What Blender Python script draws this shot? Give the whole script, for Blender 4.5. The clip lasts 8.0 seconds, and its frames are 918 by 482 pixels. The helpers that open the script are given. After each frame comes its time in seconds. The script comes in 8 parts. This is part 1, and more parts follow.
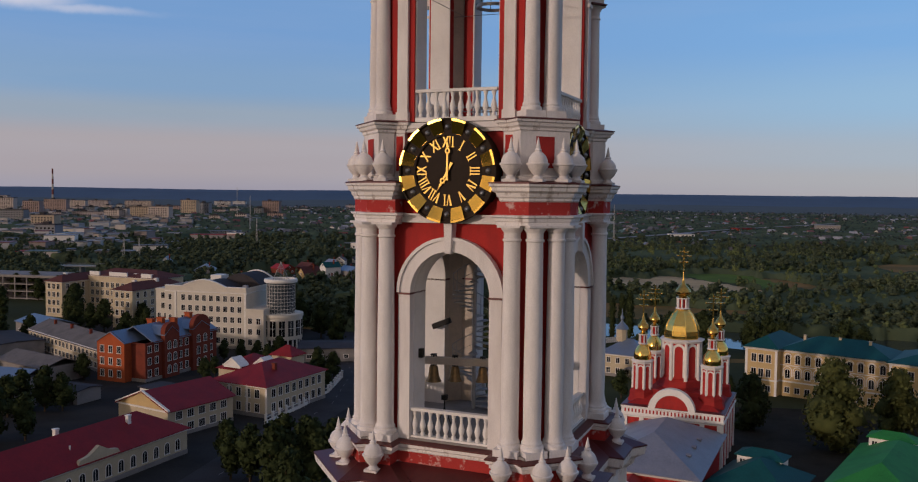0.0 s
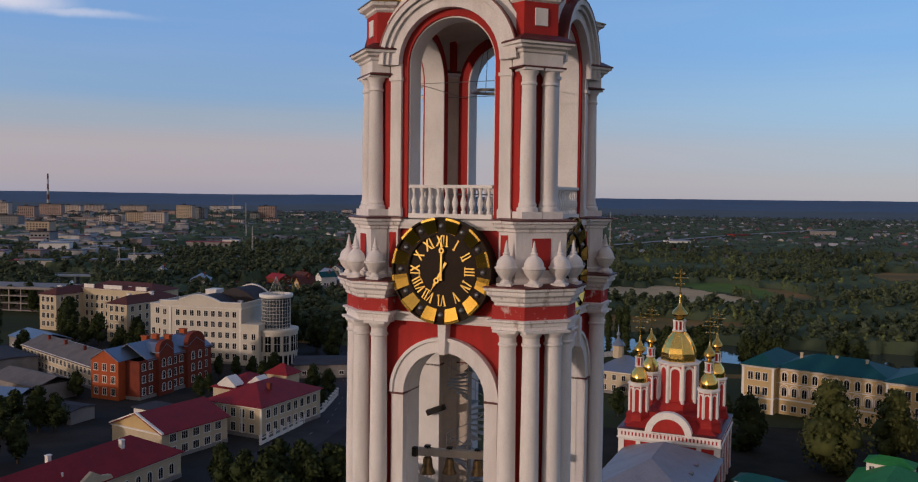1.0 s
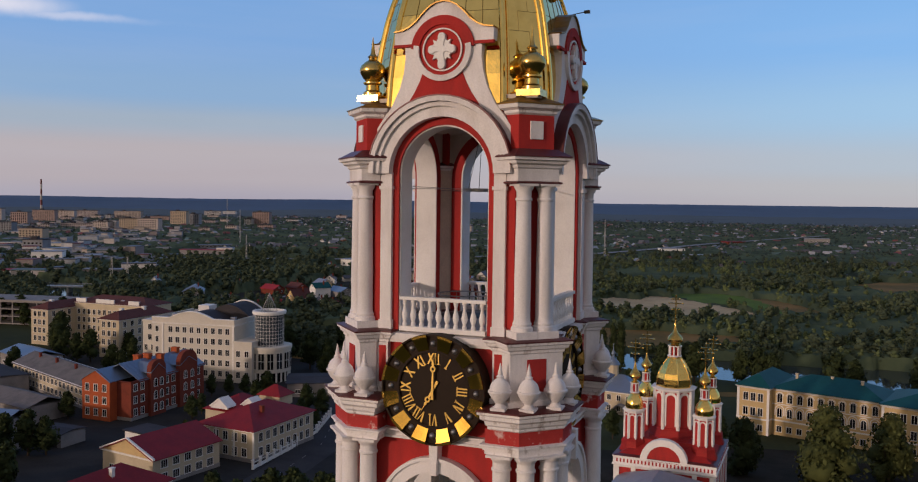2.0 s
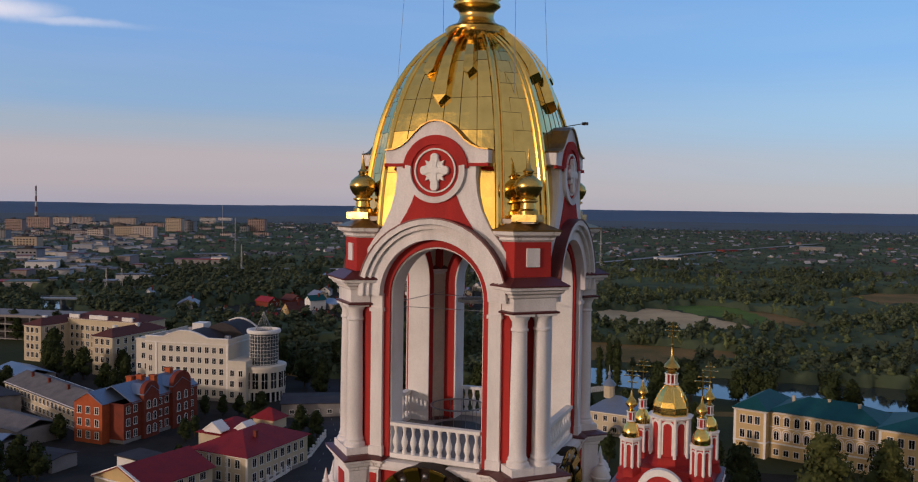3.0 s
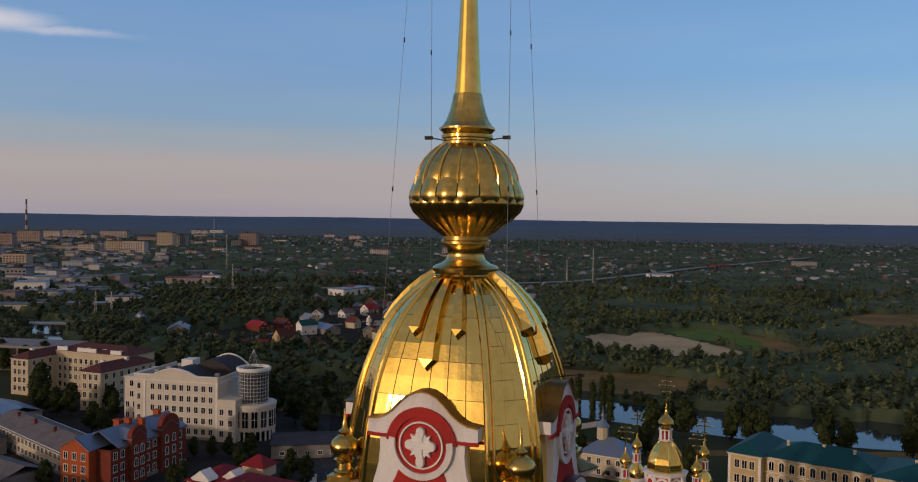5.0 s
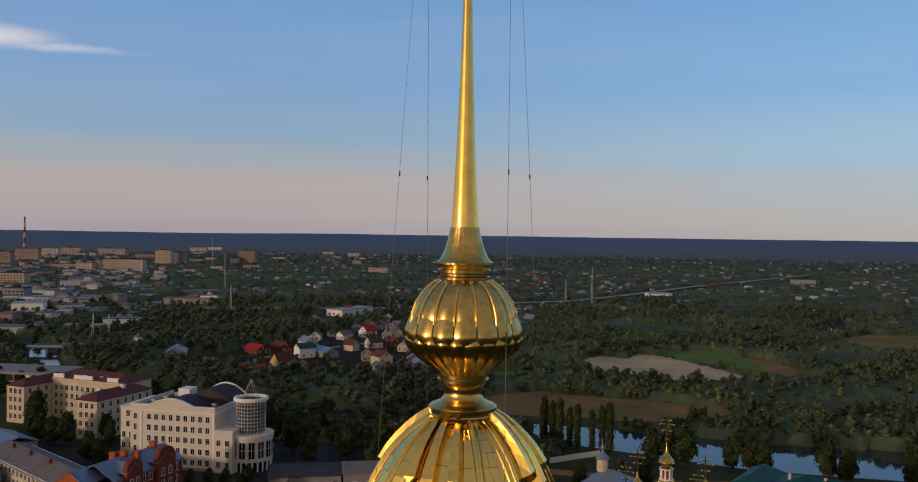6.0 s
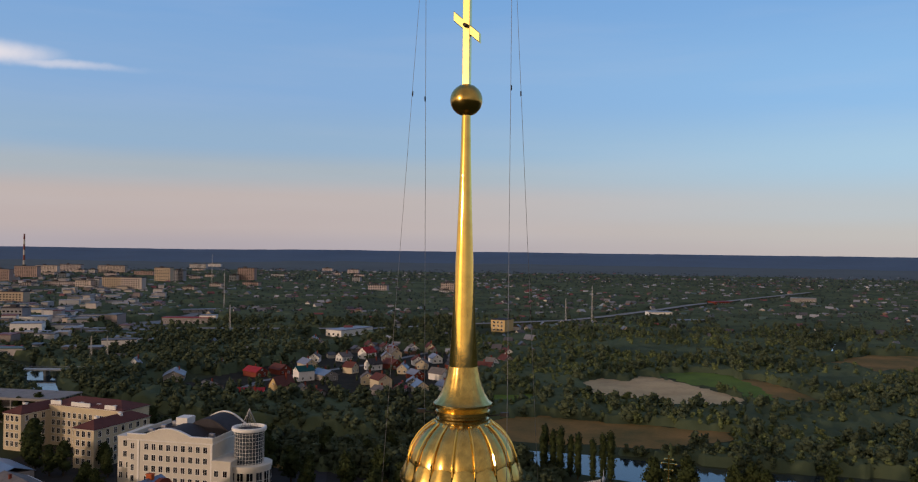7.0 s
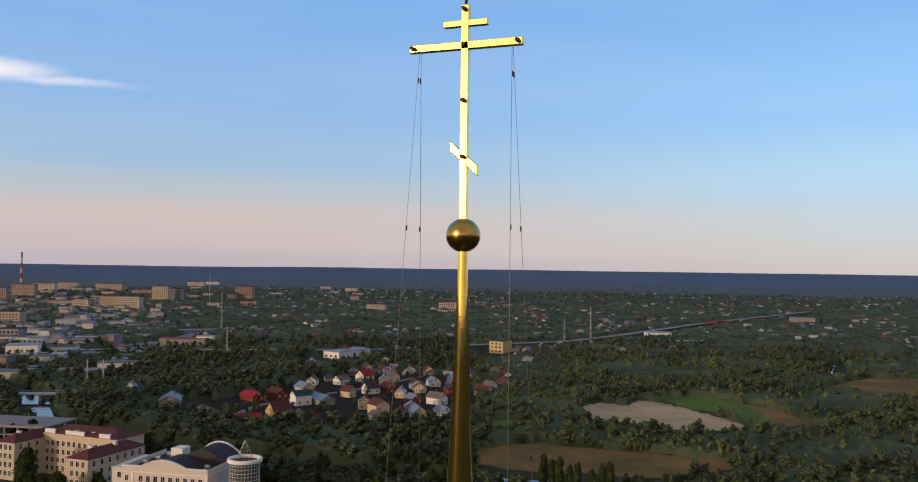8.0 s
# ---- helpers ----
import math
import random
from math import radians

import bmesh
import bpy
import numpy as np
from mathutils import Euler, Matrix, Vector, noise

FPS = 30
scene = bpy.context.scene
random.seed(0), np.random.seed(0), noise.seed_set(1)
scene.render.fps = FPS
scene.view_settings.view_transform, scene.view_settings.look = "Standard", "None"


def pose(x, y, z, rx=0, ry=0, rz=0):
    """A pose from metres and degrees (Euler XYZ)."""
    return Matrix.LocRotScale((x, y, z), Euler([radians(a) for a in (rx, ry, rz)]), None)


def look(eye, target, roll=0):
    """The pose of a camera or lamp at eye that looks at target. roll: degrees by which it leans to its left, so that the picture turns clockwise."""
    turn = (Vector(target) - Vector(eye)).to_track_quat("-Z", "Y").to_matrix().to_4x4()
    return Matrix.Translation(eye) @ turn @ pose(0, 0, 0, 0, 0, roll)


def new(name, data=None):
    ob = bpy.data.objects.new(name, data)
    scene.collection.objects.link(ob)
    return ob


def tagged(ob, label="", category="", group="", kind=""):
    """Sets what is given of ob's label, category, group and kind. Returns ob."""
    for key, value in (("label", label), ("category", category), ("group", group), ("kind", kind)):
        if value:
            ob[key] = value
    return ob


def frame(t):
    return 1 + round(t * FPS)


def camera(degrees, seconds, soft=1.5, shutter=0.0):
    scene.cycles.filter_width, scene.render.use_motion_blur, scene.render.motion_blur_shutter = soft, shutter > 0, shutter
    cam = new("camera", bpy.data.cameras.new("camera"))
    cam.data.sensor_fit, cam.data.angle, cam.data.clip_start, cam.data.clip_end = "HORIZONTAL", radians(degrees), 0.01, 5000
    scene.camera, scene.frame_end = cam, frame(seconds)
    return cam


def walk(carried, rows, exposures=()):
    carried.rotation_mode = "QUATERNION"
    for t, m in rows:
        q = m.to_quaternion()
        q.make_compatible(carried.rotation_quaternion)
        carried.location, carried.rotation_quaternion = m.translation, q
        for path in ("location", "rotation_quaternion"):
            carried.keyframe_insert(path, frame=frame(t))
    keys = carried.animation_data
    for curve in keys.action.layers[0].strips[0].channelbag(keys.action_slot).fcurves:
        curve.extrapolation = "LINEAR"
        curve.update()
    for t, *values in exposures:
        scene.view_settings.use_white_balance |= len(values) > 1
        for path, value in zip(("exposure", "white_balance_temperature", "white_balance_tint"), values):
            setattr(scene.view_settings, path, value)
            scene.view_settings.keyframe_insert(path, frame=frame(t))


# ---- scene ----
cam = camera(56.15, 8.0, soft=1.15)
PATH = [
    (0, (12.374, -32.657, 48.653), (0.860, -5.002, 47.037), 0.67),
    (0.5, (12.241, -32.302, 50.359), (0.781, -4.620, 48.811), 0.72),
    (1, (12.060, -31.822, 52.063), (0.665, -4.110, 50.578), 0.68),
    (1.5, (11.850, -31.264, 53.933), (0.547, -3.511, 52.518), 0.74),
    (3, (11.176, -29.476, 59.821), (0.079, -1.627, 58.680), 0.80),
    (3.5, (10.967, -28.921, 61.900), (-0.024, -1.027, 60.845), 0.88),
    (4, (10.773, -28.407, 64.042), (-0.105, -0.467, 63.030), 0.72),
    (4.5, (10.596, -27.937, 66.015), (-0.281, 0.005, 65.044), 0.75),
    (6, (10.123, -26.683, 71.977), (-0.707, 1.293, 71.730), 0.73),
    (6.5, (9.959, -26.246, 73.993), (-0.894, 1.722, 73.988), 0.69),
    (7, (9.770, -25.747, 75.930), (-1.059, 2.229, 76.217), 0.69),
    (7.5, (9.541, -25.141, 77.716), (-1.273, 2.836, 78.296), 0.74),
    (8, (9.252, -24.376, 79.776), (-1.526, 3.607, 80.649), 0.74),
]
walk(cam, [(t, look(eye, target, roll)) for t, eye, target, roll in PATH],
     exposures=((0, -0.21, 6020, 11), (1.5, -0.02, 6080, 11.5), (3, 0.03, 6130, 12), (3.8, -0.07, 6230, 12), (4.5, -0.22, 6350, 11), (6, -0.12, 6600, 10), (6.5, 0.0, 6650, 10), (7.3, 0.15, 6700, 10), (8, 0.35, 6700, 10)))

# ---- sky, sun ----
SUN_AZ = radians(209)          # clockwise from +y
SUN_EL = radians(6.5)
world = bpy.data.worlds.new("evening_sky")
scene.world = world
world.use_nodes = True
wn, wl = world.node_tree.nodes, world.node_tree.links
wn.clear()


def wnode(kind, **values):
    n = wn.new(kind)
    for key, value in values.items():
        n.inputs[key].default_value = value
    return n


w_out = wn.new("ShaderNodeOutputWorld")
w_bg = wnode("ShaderNodeBackground", Strength=1.0)
w_co = wn.new("ShaderNodeTexCoord")
w_sep = wn.new("ShaderNodeSeparateXYZ")
wl.new(w_co.outputs["Generated"], w_sep.inputs[0])


def sky_ramp(rows):
    """A gradient over the height in the sky (sine of the elevation)."""
    r = wn.new("ShaderNodeValToRGB")
    r.color_ramp.interpolation = "EASE"
    e = r.color_ramp.elements
    e[0].position, e[0].color = rows[0][0], (*rows[0][1], 1)
    e[1].position, e[1].color = rows[-1][0], (*rows[-1][1], 1)
    for place, colour in rows[1:-1]:
        e.new(place).color = (*colour, 1)
    wl.new(w_sep.outputs["Z"], r.inputs[0])
    return r


w_east = sky_ramp([(0.0, (0.49, 0.45, 0.44)), (0.02, (0.50, 0.49, 0.48)), (0.045, (0.46, 0.52, 0.56)), (0.10, (0.37, 0.56, 0.73)), (0.17, (0.255, 0.48, 0.78)), (0.30, (0.18, 0.38, 0.71)), (1.0, (0.05, 0.13, 0.36))])
w_west = sky_ramp([(0.0, (0.40, 0.36, 0.40)), (0.025, (0.47, 0.405, 0.405)), (0.055, (0.485, 0.425, 0.42)), (0.085, (0.37, 0.43, 0.49)), (0.115, (0.275, 0.415, 0.59)), (0.18, (0.225, 0.39, 0.65)), (0.32, (0.155, 0.34, 0.66)), (1.0, (0.05, 0.13, 0.36))])
w_dot = wn.new("ShaderNodeVectorMath")
w_dot.operation = "DOT_PRODUCT"
w_dot.inputs[1].default_value = (-0.86, 0.5, 0.0)
wl.new(w_co.outputs["Generated"], w_dot.inputs[0])
w_side = wn.new("ShaderNodeMapRange")
w_side.interpolation_type = "SMOOTHSTEP"
w_side.inputs["From Min"].default_value, w_side.inputs["From Max"].default_value = 0.35, 0.95
wl.new(w_dot.outputs["Value"], w_side.inputs["Value"])
w_pink = wn.new("ShaderNodeMix")
w_pink.data_type = "RGBA"
wl.new(w_side.outputs[0], w_pink.inputs["Factor"])
wl.new(w_east.outputs[0], w_pink.inputs["A"])
wl.new(w_west.outputs[0], w_pink.inputs["B"])
# faint veils all over the sky
w_map = wn.new("ShaderNodeMapping")
w_map.inputs["Scale"].default_value = (2.2, 2.2, 22.0)
wl.new(w_co.outputs["Generated"], w_map.inputs[0])
w_noise = wnode("ShaderNodeTexNoise", Scale=1.3, Detail=5.0, Roughness=0.55)
wl.new(w_map.outputs[0], w_noise.inputs["Vector"])
w_cl = wn.new("ShaderNodeMapRange")
w_cl.inputs["From Min"].default_value, w_cl.inputs["From Max"].default_value = 0.45, 0.80
w_cl.inputs["To Max"].default_value = 0.10
wl.new(w_noise.outputs["Fac"], w_cl.inputs["Value"])
w_veil = wn.new("ShaderNodeMix")
w_veil.data_type = "RGBA"
w_veil.inputs["B"].default_value = (0.58, 0.58, 0.64, 1)
wl.new(w_cl.outputs[0], w_veil.inputs["Factor"])
wl.new(w_pink.outputs["Result"], w_veil.inputs["A"])
# one bright wisp of cloud in the north-west, thick at its western end
w_turn = wn.new("ShaderNodeVectorRotate")
w_turn.rotation_type = "Z_AXIS"
w_turn.inputs["Angle"].default_value = radians(-48.5)
wl.new(w_co.outputs["Generated"], w_turn.inputs["Vector"])
w_fray = wnode("ShaderNodeTexNoise", Scale=9.0, Detail=6.0, Roughness=0.6)
wl.new(w_turn.outputs[0], w_fray.inputs["Vector"])
w_off = wn.new("ShaderNodeVectorMath")
w_off.operation = "MULTIPLY_ADD"
w_off.inputs[1].default_value, w_off.inputs[2].default_value = (0.10, 0.0, 0.022), (-0.05, 0.0, -0.011)
wl.new(w_fray.outputs["Color"], w_off.inputs[0])
w_add = wn.new("ShaderNodeVectorMath")
w_add.operation = "ADD"
wl.new(w_turn.outputs[0], w_add.inputs[0])
wl.new(w_off.outputs[0], w_add.inputs[1])
w_puffs = []
for cx, cz, rx, rz, top in ((-0.04, 0.194, 0.11, 0.017, 0.9), (0.04, 0.187, 0.11, 0.007, 0.5), (-0.17, 0.199, 0.12, 0.018, 0.7)):
    m_ = wn.new("ShaderNodeMapping")
    m_.inputs["Scale"].default_value = (1 / rx, 0.0, 1 / rz)
    m_.inputs["Location"].default_value = (-cx / rx, 0, -cz / rz)
    wl.new(w_add.outputs[0], m_.inputs[0])
    l_ = wn.new("ShaderNodeVectorMath")
    l_.operation = "LENGTH"
    wl.new(m_.outputs[0], l_.inputs[0])
    r_ = wn.new("ShaderNodeMapRange")
    r_.interpolation_type = "SMOOTHSTEP"
    r_.inputs["From Min"].default_value, r_.inputs["From Max"].default_value = 1.0, 0.1
    r_.inputs["To Max"].default_value = top
    wl.new(l_.outputs["Value"], r_.inputs["Value"])
    w_puffs.append(r_.outputs[0])
for i in (1, 2):
    mx_ = wn.new("ShaderNodeMath")
    mx_.operation = "MAXIMUM"
    wl.new(w_puffs[0], mx_.inputs[0])
    wl.new(w_puffs[i], mx_.inputs[1])
    w_puffs[0] = mx_.outputs[0]
w_north = wn.new("ShaderNodeSeparateXYZ")
wl.new(w_turn.outputs[0], w_north.inputs[0])
w_gate = wn.new("ShaderNodeMath")
w_gate.operation = "GREATER_THAN"
w_gate.inputs[1].default_value = 0.0
wl.new(w_north.outputs["Y"], w_gate.inputs[0])
w_fac = wn.new("ShaderNodeMath")
w_fac.operation = "MULTIPLY"
wl.new(w_puffs[0], w_fac.inputs[0])
wl.new(w_gate.outputs[0], w_fac.inputs[1])
w_cloud = wn.new("ShaderNodeMix")
w_cloud.data_type = "RGBA"
w_cloud.inputs["B"].default_value = (0.78, 0.74, 0.78, 1)
wl.new(w_fac.outputs[0], w_cloud.inputs["Factor"])
wl.new(w_veil.outputs["Result"], w_cloud.inputs["A"])
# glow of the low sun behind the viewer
w_sun = wn.new("ShaderNodeVectorMath")
w_sun.operation = "DOT_PRODUCT"
w_sun.inputs[1].default_value = (math.sin(SUN_AZ) * math.cos(SUN_EL), math.cos(SUN_AZ) * math.cos(SUN_EL), math.sin(SUN_EL))
wl.new(w_co.outputs["Generated"], w_sun.inputs[0])
w_glow = wn.new("ShaderNodeMapRange")
w_glow.interpolation_type = "SMOOTHSTEP"
w_glow.inputs["From Min"].default_value, w_glow.inputs["From Max"].default_value = 0.88, 1.0
wl.new(w_sun.outputs["Value"], w_glow.inputs["Value"])
w_warm = wn.new("ShaderNodeMix")
w_warm.data_type = "RGBA"
w_warm.inputs["B"].default_value = (1.9, 1.3, 0.66, 1)
# wide pale warmth low in the unseen sunward sky, added to brighten the gilding
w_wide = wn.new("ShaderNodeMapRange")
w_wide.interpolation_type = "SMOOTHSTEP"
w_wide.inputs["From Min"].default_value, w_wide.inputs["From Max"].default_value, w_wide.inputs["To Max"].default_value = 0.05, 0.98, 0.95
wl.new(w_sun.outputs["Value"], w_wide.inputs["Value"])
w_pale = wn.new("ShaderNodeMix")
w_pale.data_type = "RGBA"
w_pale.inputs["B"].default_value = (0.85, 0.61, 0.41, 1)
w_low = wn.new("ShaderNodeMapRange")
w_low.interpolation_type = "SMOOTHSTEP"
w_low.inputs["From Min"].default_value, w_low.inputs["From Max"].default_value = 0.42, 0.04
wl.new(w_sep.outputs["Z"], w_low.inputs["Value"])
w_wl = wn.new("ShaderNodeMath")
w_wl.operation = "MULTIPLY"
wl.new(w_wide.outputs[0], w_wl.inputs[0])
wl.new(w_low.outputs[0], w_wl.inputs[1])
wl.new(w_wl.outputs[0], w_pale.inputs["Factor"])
# grey put over the unseen sky behind the viewer, to tone the gilding's reflections
w_back = wn.new("ShaderNodeMapRange")
w_back.interpolation_type = "SMOOTHSTEP"
w_back.inputs["From Min"].default_value, w_back.inputs["From Max"].default_value, w_back.inputs["To Max"].default_value = -0.6, 0.5, 0.9
w_rear = wn.new("ShaderNodeVectorMath")
w_rear.operation = "DOT_PRODUCT"
w_rear.inputs[1].default_value = (0.34, -0.94, 0.0)
wl.new(w_co.outputs["Generated"], w_rear.inputs[0])
wl.new(w_rear.outputs["Value"], w_back.inputs["Value"])
w_grey = wn.new("ShaderNodeMix")
w_grey.data_type = "RGBA"
w_grey.inputs["B"].default_value = (0.33, 0.29, 0.27, 1)
wl.new(w_back.outputs[0], w_grey.inputs["Factor"])
wl.new(w_cloud.outputs["Result"], w_grey.inputs["A"])
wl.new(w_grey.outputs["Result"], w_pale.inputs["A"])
wl.new(w_glow.outputs[0], w_warm.inputs["Factor"])
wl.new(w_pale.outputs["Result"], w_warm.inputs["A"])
wl.new(w_warm.outputs["Result"], w_bg.inputs["Color"])
wl.new(w_bg.outputs[0], w_out.inputs[0])

sun = new("sun", bpy.data.lights.new("sun", "SUN"))
sun.data.energy, sun.data.angle, sun.data.color = 1.45, radians(2), (1.0, 0.75, 0.60)
sun_way = Vector(w_sun.inputs[1].default_value)
sun.matrix_world = look(sun_way * 200, (0, 0, 0))


# ---- materials ----
def material(name, colour, rough=0.7, metal=0.0, dark=None, scale=2.0, grain=30.0, amount=0.5, bump=0.15, spread=0.0, island=False,
             streak=None, low=0.42, high=0.68, shine=0.5):
    """A surface whose colour drifts to dark over large stains (scale, per metre) and fine grain, with a relief of its own."""
    m = bpy.data.materials.new(name)
    m.use_nodes = True
    n, l = m.node_tree.nodes, m.node_tree.links
    b = n["Principled BSDF"]
    b.inputs["Roughness"].default_value, b.inputs["Metallic"].default_value = rough, metal
    b.inputs["Specular IOR Level"].default_value = shine
    dark = dark or tuple(c * 0.6 for c in colour)
    co = n.new("ShaderNodeTexCoord")
    src = co.outputs["Object"]
    if streak:
        mp = n.new("ShaderNodeMapping")
        mp.inputs["Scale"].default_value = streak
        l.new(src, mp.inputs[0])
        big_src = mp.outputs[0]
    else:
        big_src = src
    big, fine = n.new("ShaderNodeTexNoise"), n.new("ShaderNodeTexNoise")
    big.inputs["Scale"].default_value, big.inputs["Detail"].default_value, big.inputs["Roughness"].default_value = scale, 6, 0.65
    fine.inputs["Scale"].default_value, fine.inputs["Detail"].default_value = grain, 3
    l.new(big_src, big.inputs["Vector"])
    l.new(src, fine.inputs["Vector"])
    rng = n.new("ShaderNodeMapRange")
    rng.inputs["From Min"].default_value, rng.inputs["From Max"].default_value, rng.inputs["To Max"].default_value = low, high, amount
    l.new(big.outputs["Fac"], rng.inputs["Value"])
    mix = n.new("ShaderNodeMix")
    mix.data_type = "RGBA"
    mix.inputs["A"].default_value, mix.inputs["B"].default_value = (*colour, 1), (*dark, 1)
    l.new(rng.outputs[0], mix.inputs["Factor"])
    hsv = n.new("ShaderNodeHueSaturation")
    l.new(mix.outputs["Result"], hsv.inputs["Color"])
    val = n.new("ShaderNodeMapRange")
    val.inputs["To Min"].default_value, val.inputs["To Max"].default_value = 0.82, 1.18
    l.new(fine.outputs["Fac"], val.inputs["Value"])
    out = val.outputs[0]
    if spread:
        if island:
            rnd = n.new("ShaderNodeNewGeometry").outputs["Random Per Island"]
        else:
            rnd = n.new("ShaderNodeObjectInfo").outputs["Random"]
        r2 = n.new("ShaderNodeMapRange")
        r2.inputs["To Min"].default_value, r2.inputs["To Max"].default_value = 1 - spread, 1 + spread
        l.new(rnd, r2.inputs["Value"])
        mu = n.new("ShaderNodeMath")
        mu.operation = "MULTIPLY"
        l.new(out, mu.inputs[0])
        l.new(r2.outputs[0], mu.inputs[1])
        out = mu.outputs[0]
    l.new(out, hsv.inputs["Value"])
    l.new(hsv.outputs[0], b.inputs["Base Color"])
    if bump:
        bp = n.new("ShaderNodeBump")
        bp.inputs["Strength"].default_value, bp.inputs["Distance"].default_value = bump, 0.02
        l.new(fine.outputs["Fac"], bp.inputs["Height"])
        l.new(bp.outputs[0], b.inputs["Normal"])
    return m


M = {
    "white": material("white_plaster", (0.79, 0.75, 0.735), 0.85, dark=(0.48, 0.43, 0.41), scale=0.9, grain=25, amount=0.55, streak=(1, 1, 0.25), bump=0.25),
    "white2": material("clean_white_plaster", (0.80, 0.77, 0.74), 0.8, dark=(0.60, 0.56, 0.53), scale=0.7, grain=25, amount=0.5, bump=0.2),
    "white_worn": material("peeling_white_plaster", (0.78, 0.74, 0.725), 0.88, dark=(0.34, 0.28, 0.25), scale=3.2, grain=25, amount=0.8, low=0.55, high=0.68, streak=(1, 1, 0.5), bump=0.35),
    "red": material("red_limewash", (0.42, 0.035, 0.03), 0.85, dark=(0.24, 0.03, 0.03), scale=1.1, grain=22, amount=0.7, streak=(1, 1, 0.3), bump=0.3, shine=0.15),
    "red_worn": material("worn_red_limewash", (0.40, 0.04, 0.035), 0.85, dark=(0.62, 0.45, 0.42), scale=2.6, grain=22, amount=0.9, low=0.56, high=0.66, bump=0.3, shine=0.2),
    "ledge": material("dark_red_sheet_roof", (0.10, 0.018, 0.018), 0.45, 0.2, scale=1.2, grain=8, amount=0.5, bump=0.1),
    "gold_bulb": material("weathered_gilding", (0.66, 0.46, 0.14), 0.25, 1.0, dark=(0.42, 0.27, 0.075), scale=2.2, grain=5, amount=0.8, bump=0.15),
    "gold_cross": material("bright_polished_gilding", (0.97, 0.78, 0.32), 0.16, 1.0, dark=(0.92, 0.70, 0.26), scale=1.3, grain=3, amount=0.4, bump=0.03),
    "gold_spire": material("polished_gilding", (0.93, 0.65, 0.19), 0.06, 1.0, dark=(0.80, 0.53, 0.13), scale=1.3, grain=3, amount=0.6, bump=0.04),
    "gold_dome": material("gilded_dome_sheet", (0.93, 0.68, 0.21), 0.08, 1.0, dark=(0.76, 0.52, 0.14), scale=0.9, grain=1.7, amount=0.7, bump=0.55, spread=0.06),
    "gold": material("gilded_sheet", (0.94, 0.66, 0.19), 0.13, 1.0, dark=(0.78, 0.52, 0.12), scale=1.3, grain=5, amount=0.6, bump=0.10, spread=0.06),
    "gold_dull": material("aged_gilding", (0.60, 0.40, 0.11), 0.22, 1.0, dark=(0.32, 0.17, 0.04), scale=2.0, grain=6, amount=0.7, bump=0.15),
    "gold_paint": material("gold_paint", (0.80, 0.50, 0.10), 0.16, 1.0, scale=3.0, grain=12, amount=0.3, bump=0.05),
    "clock_dark": material("dark_clock_face", (0.022, 0.012, 0.006), 0.6, 0.0, shine=0.15, scale=3.0, grain=12, amount=0.4, bump=0.05),
    "gold_aged": material("dark_aged_gilding", (0.30, 0.17, 0.045), 0.4, 1.0, dark=(0.16, 0.08, 0.03), scale=2.0, grain=6, amount=0.7, bump=0.15),
    "gold_seam": material("dark_gilt_seam", (0.16, 0.10, 0.025), 0.5, 1.0, scale=3, grain=12, amount=0.5),
    "clock_number": material("gilt_numeral", (0.72, 0.46, 0.10), 0.45, 0.6, scale=3.0, grain=12, amount=0.4, bump=0.05),
    "stair_paint": material("grey_stair_paint", (0.42, 0.41, 0.40), 0.6, 0.0, scale=3, grain=12, amount=0.5),
    "iron": material("dark_iron", (0.03, 0.028, 0.026), 0.55, 0.7, scale=6, grain=30, amount=0.5),
    "steel": material("grey_steel", (0.32, 0.32, 0.33), 0.4, 0.9, scale=6, grain=30, amount=0.5),
    "bronze": material("bell_bronze", (0.30, 0.19, 0.09), 0.38, 1.0, dark=(0.12, 0.09, 0.05), scale=5, grain=20, amount=0.7),
    "floor": material("grey_screed", (0.27, 0.25, 0.24), 0.9, scale=1.5, grain=20, amount=0.6),
    "cream_in": material("cream_inner_plaster", (0.62, 0.53, 0.43), 0.9, dark=(0.42, 0.36, 0.30), scale=0.8, grain=18, amount=0.6),
}


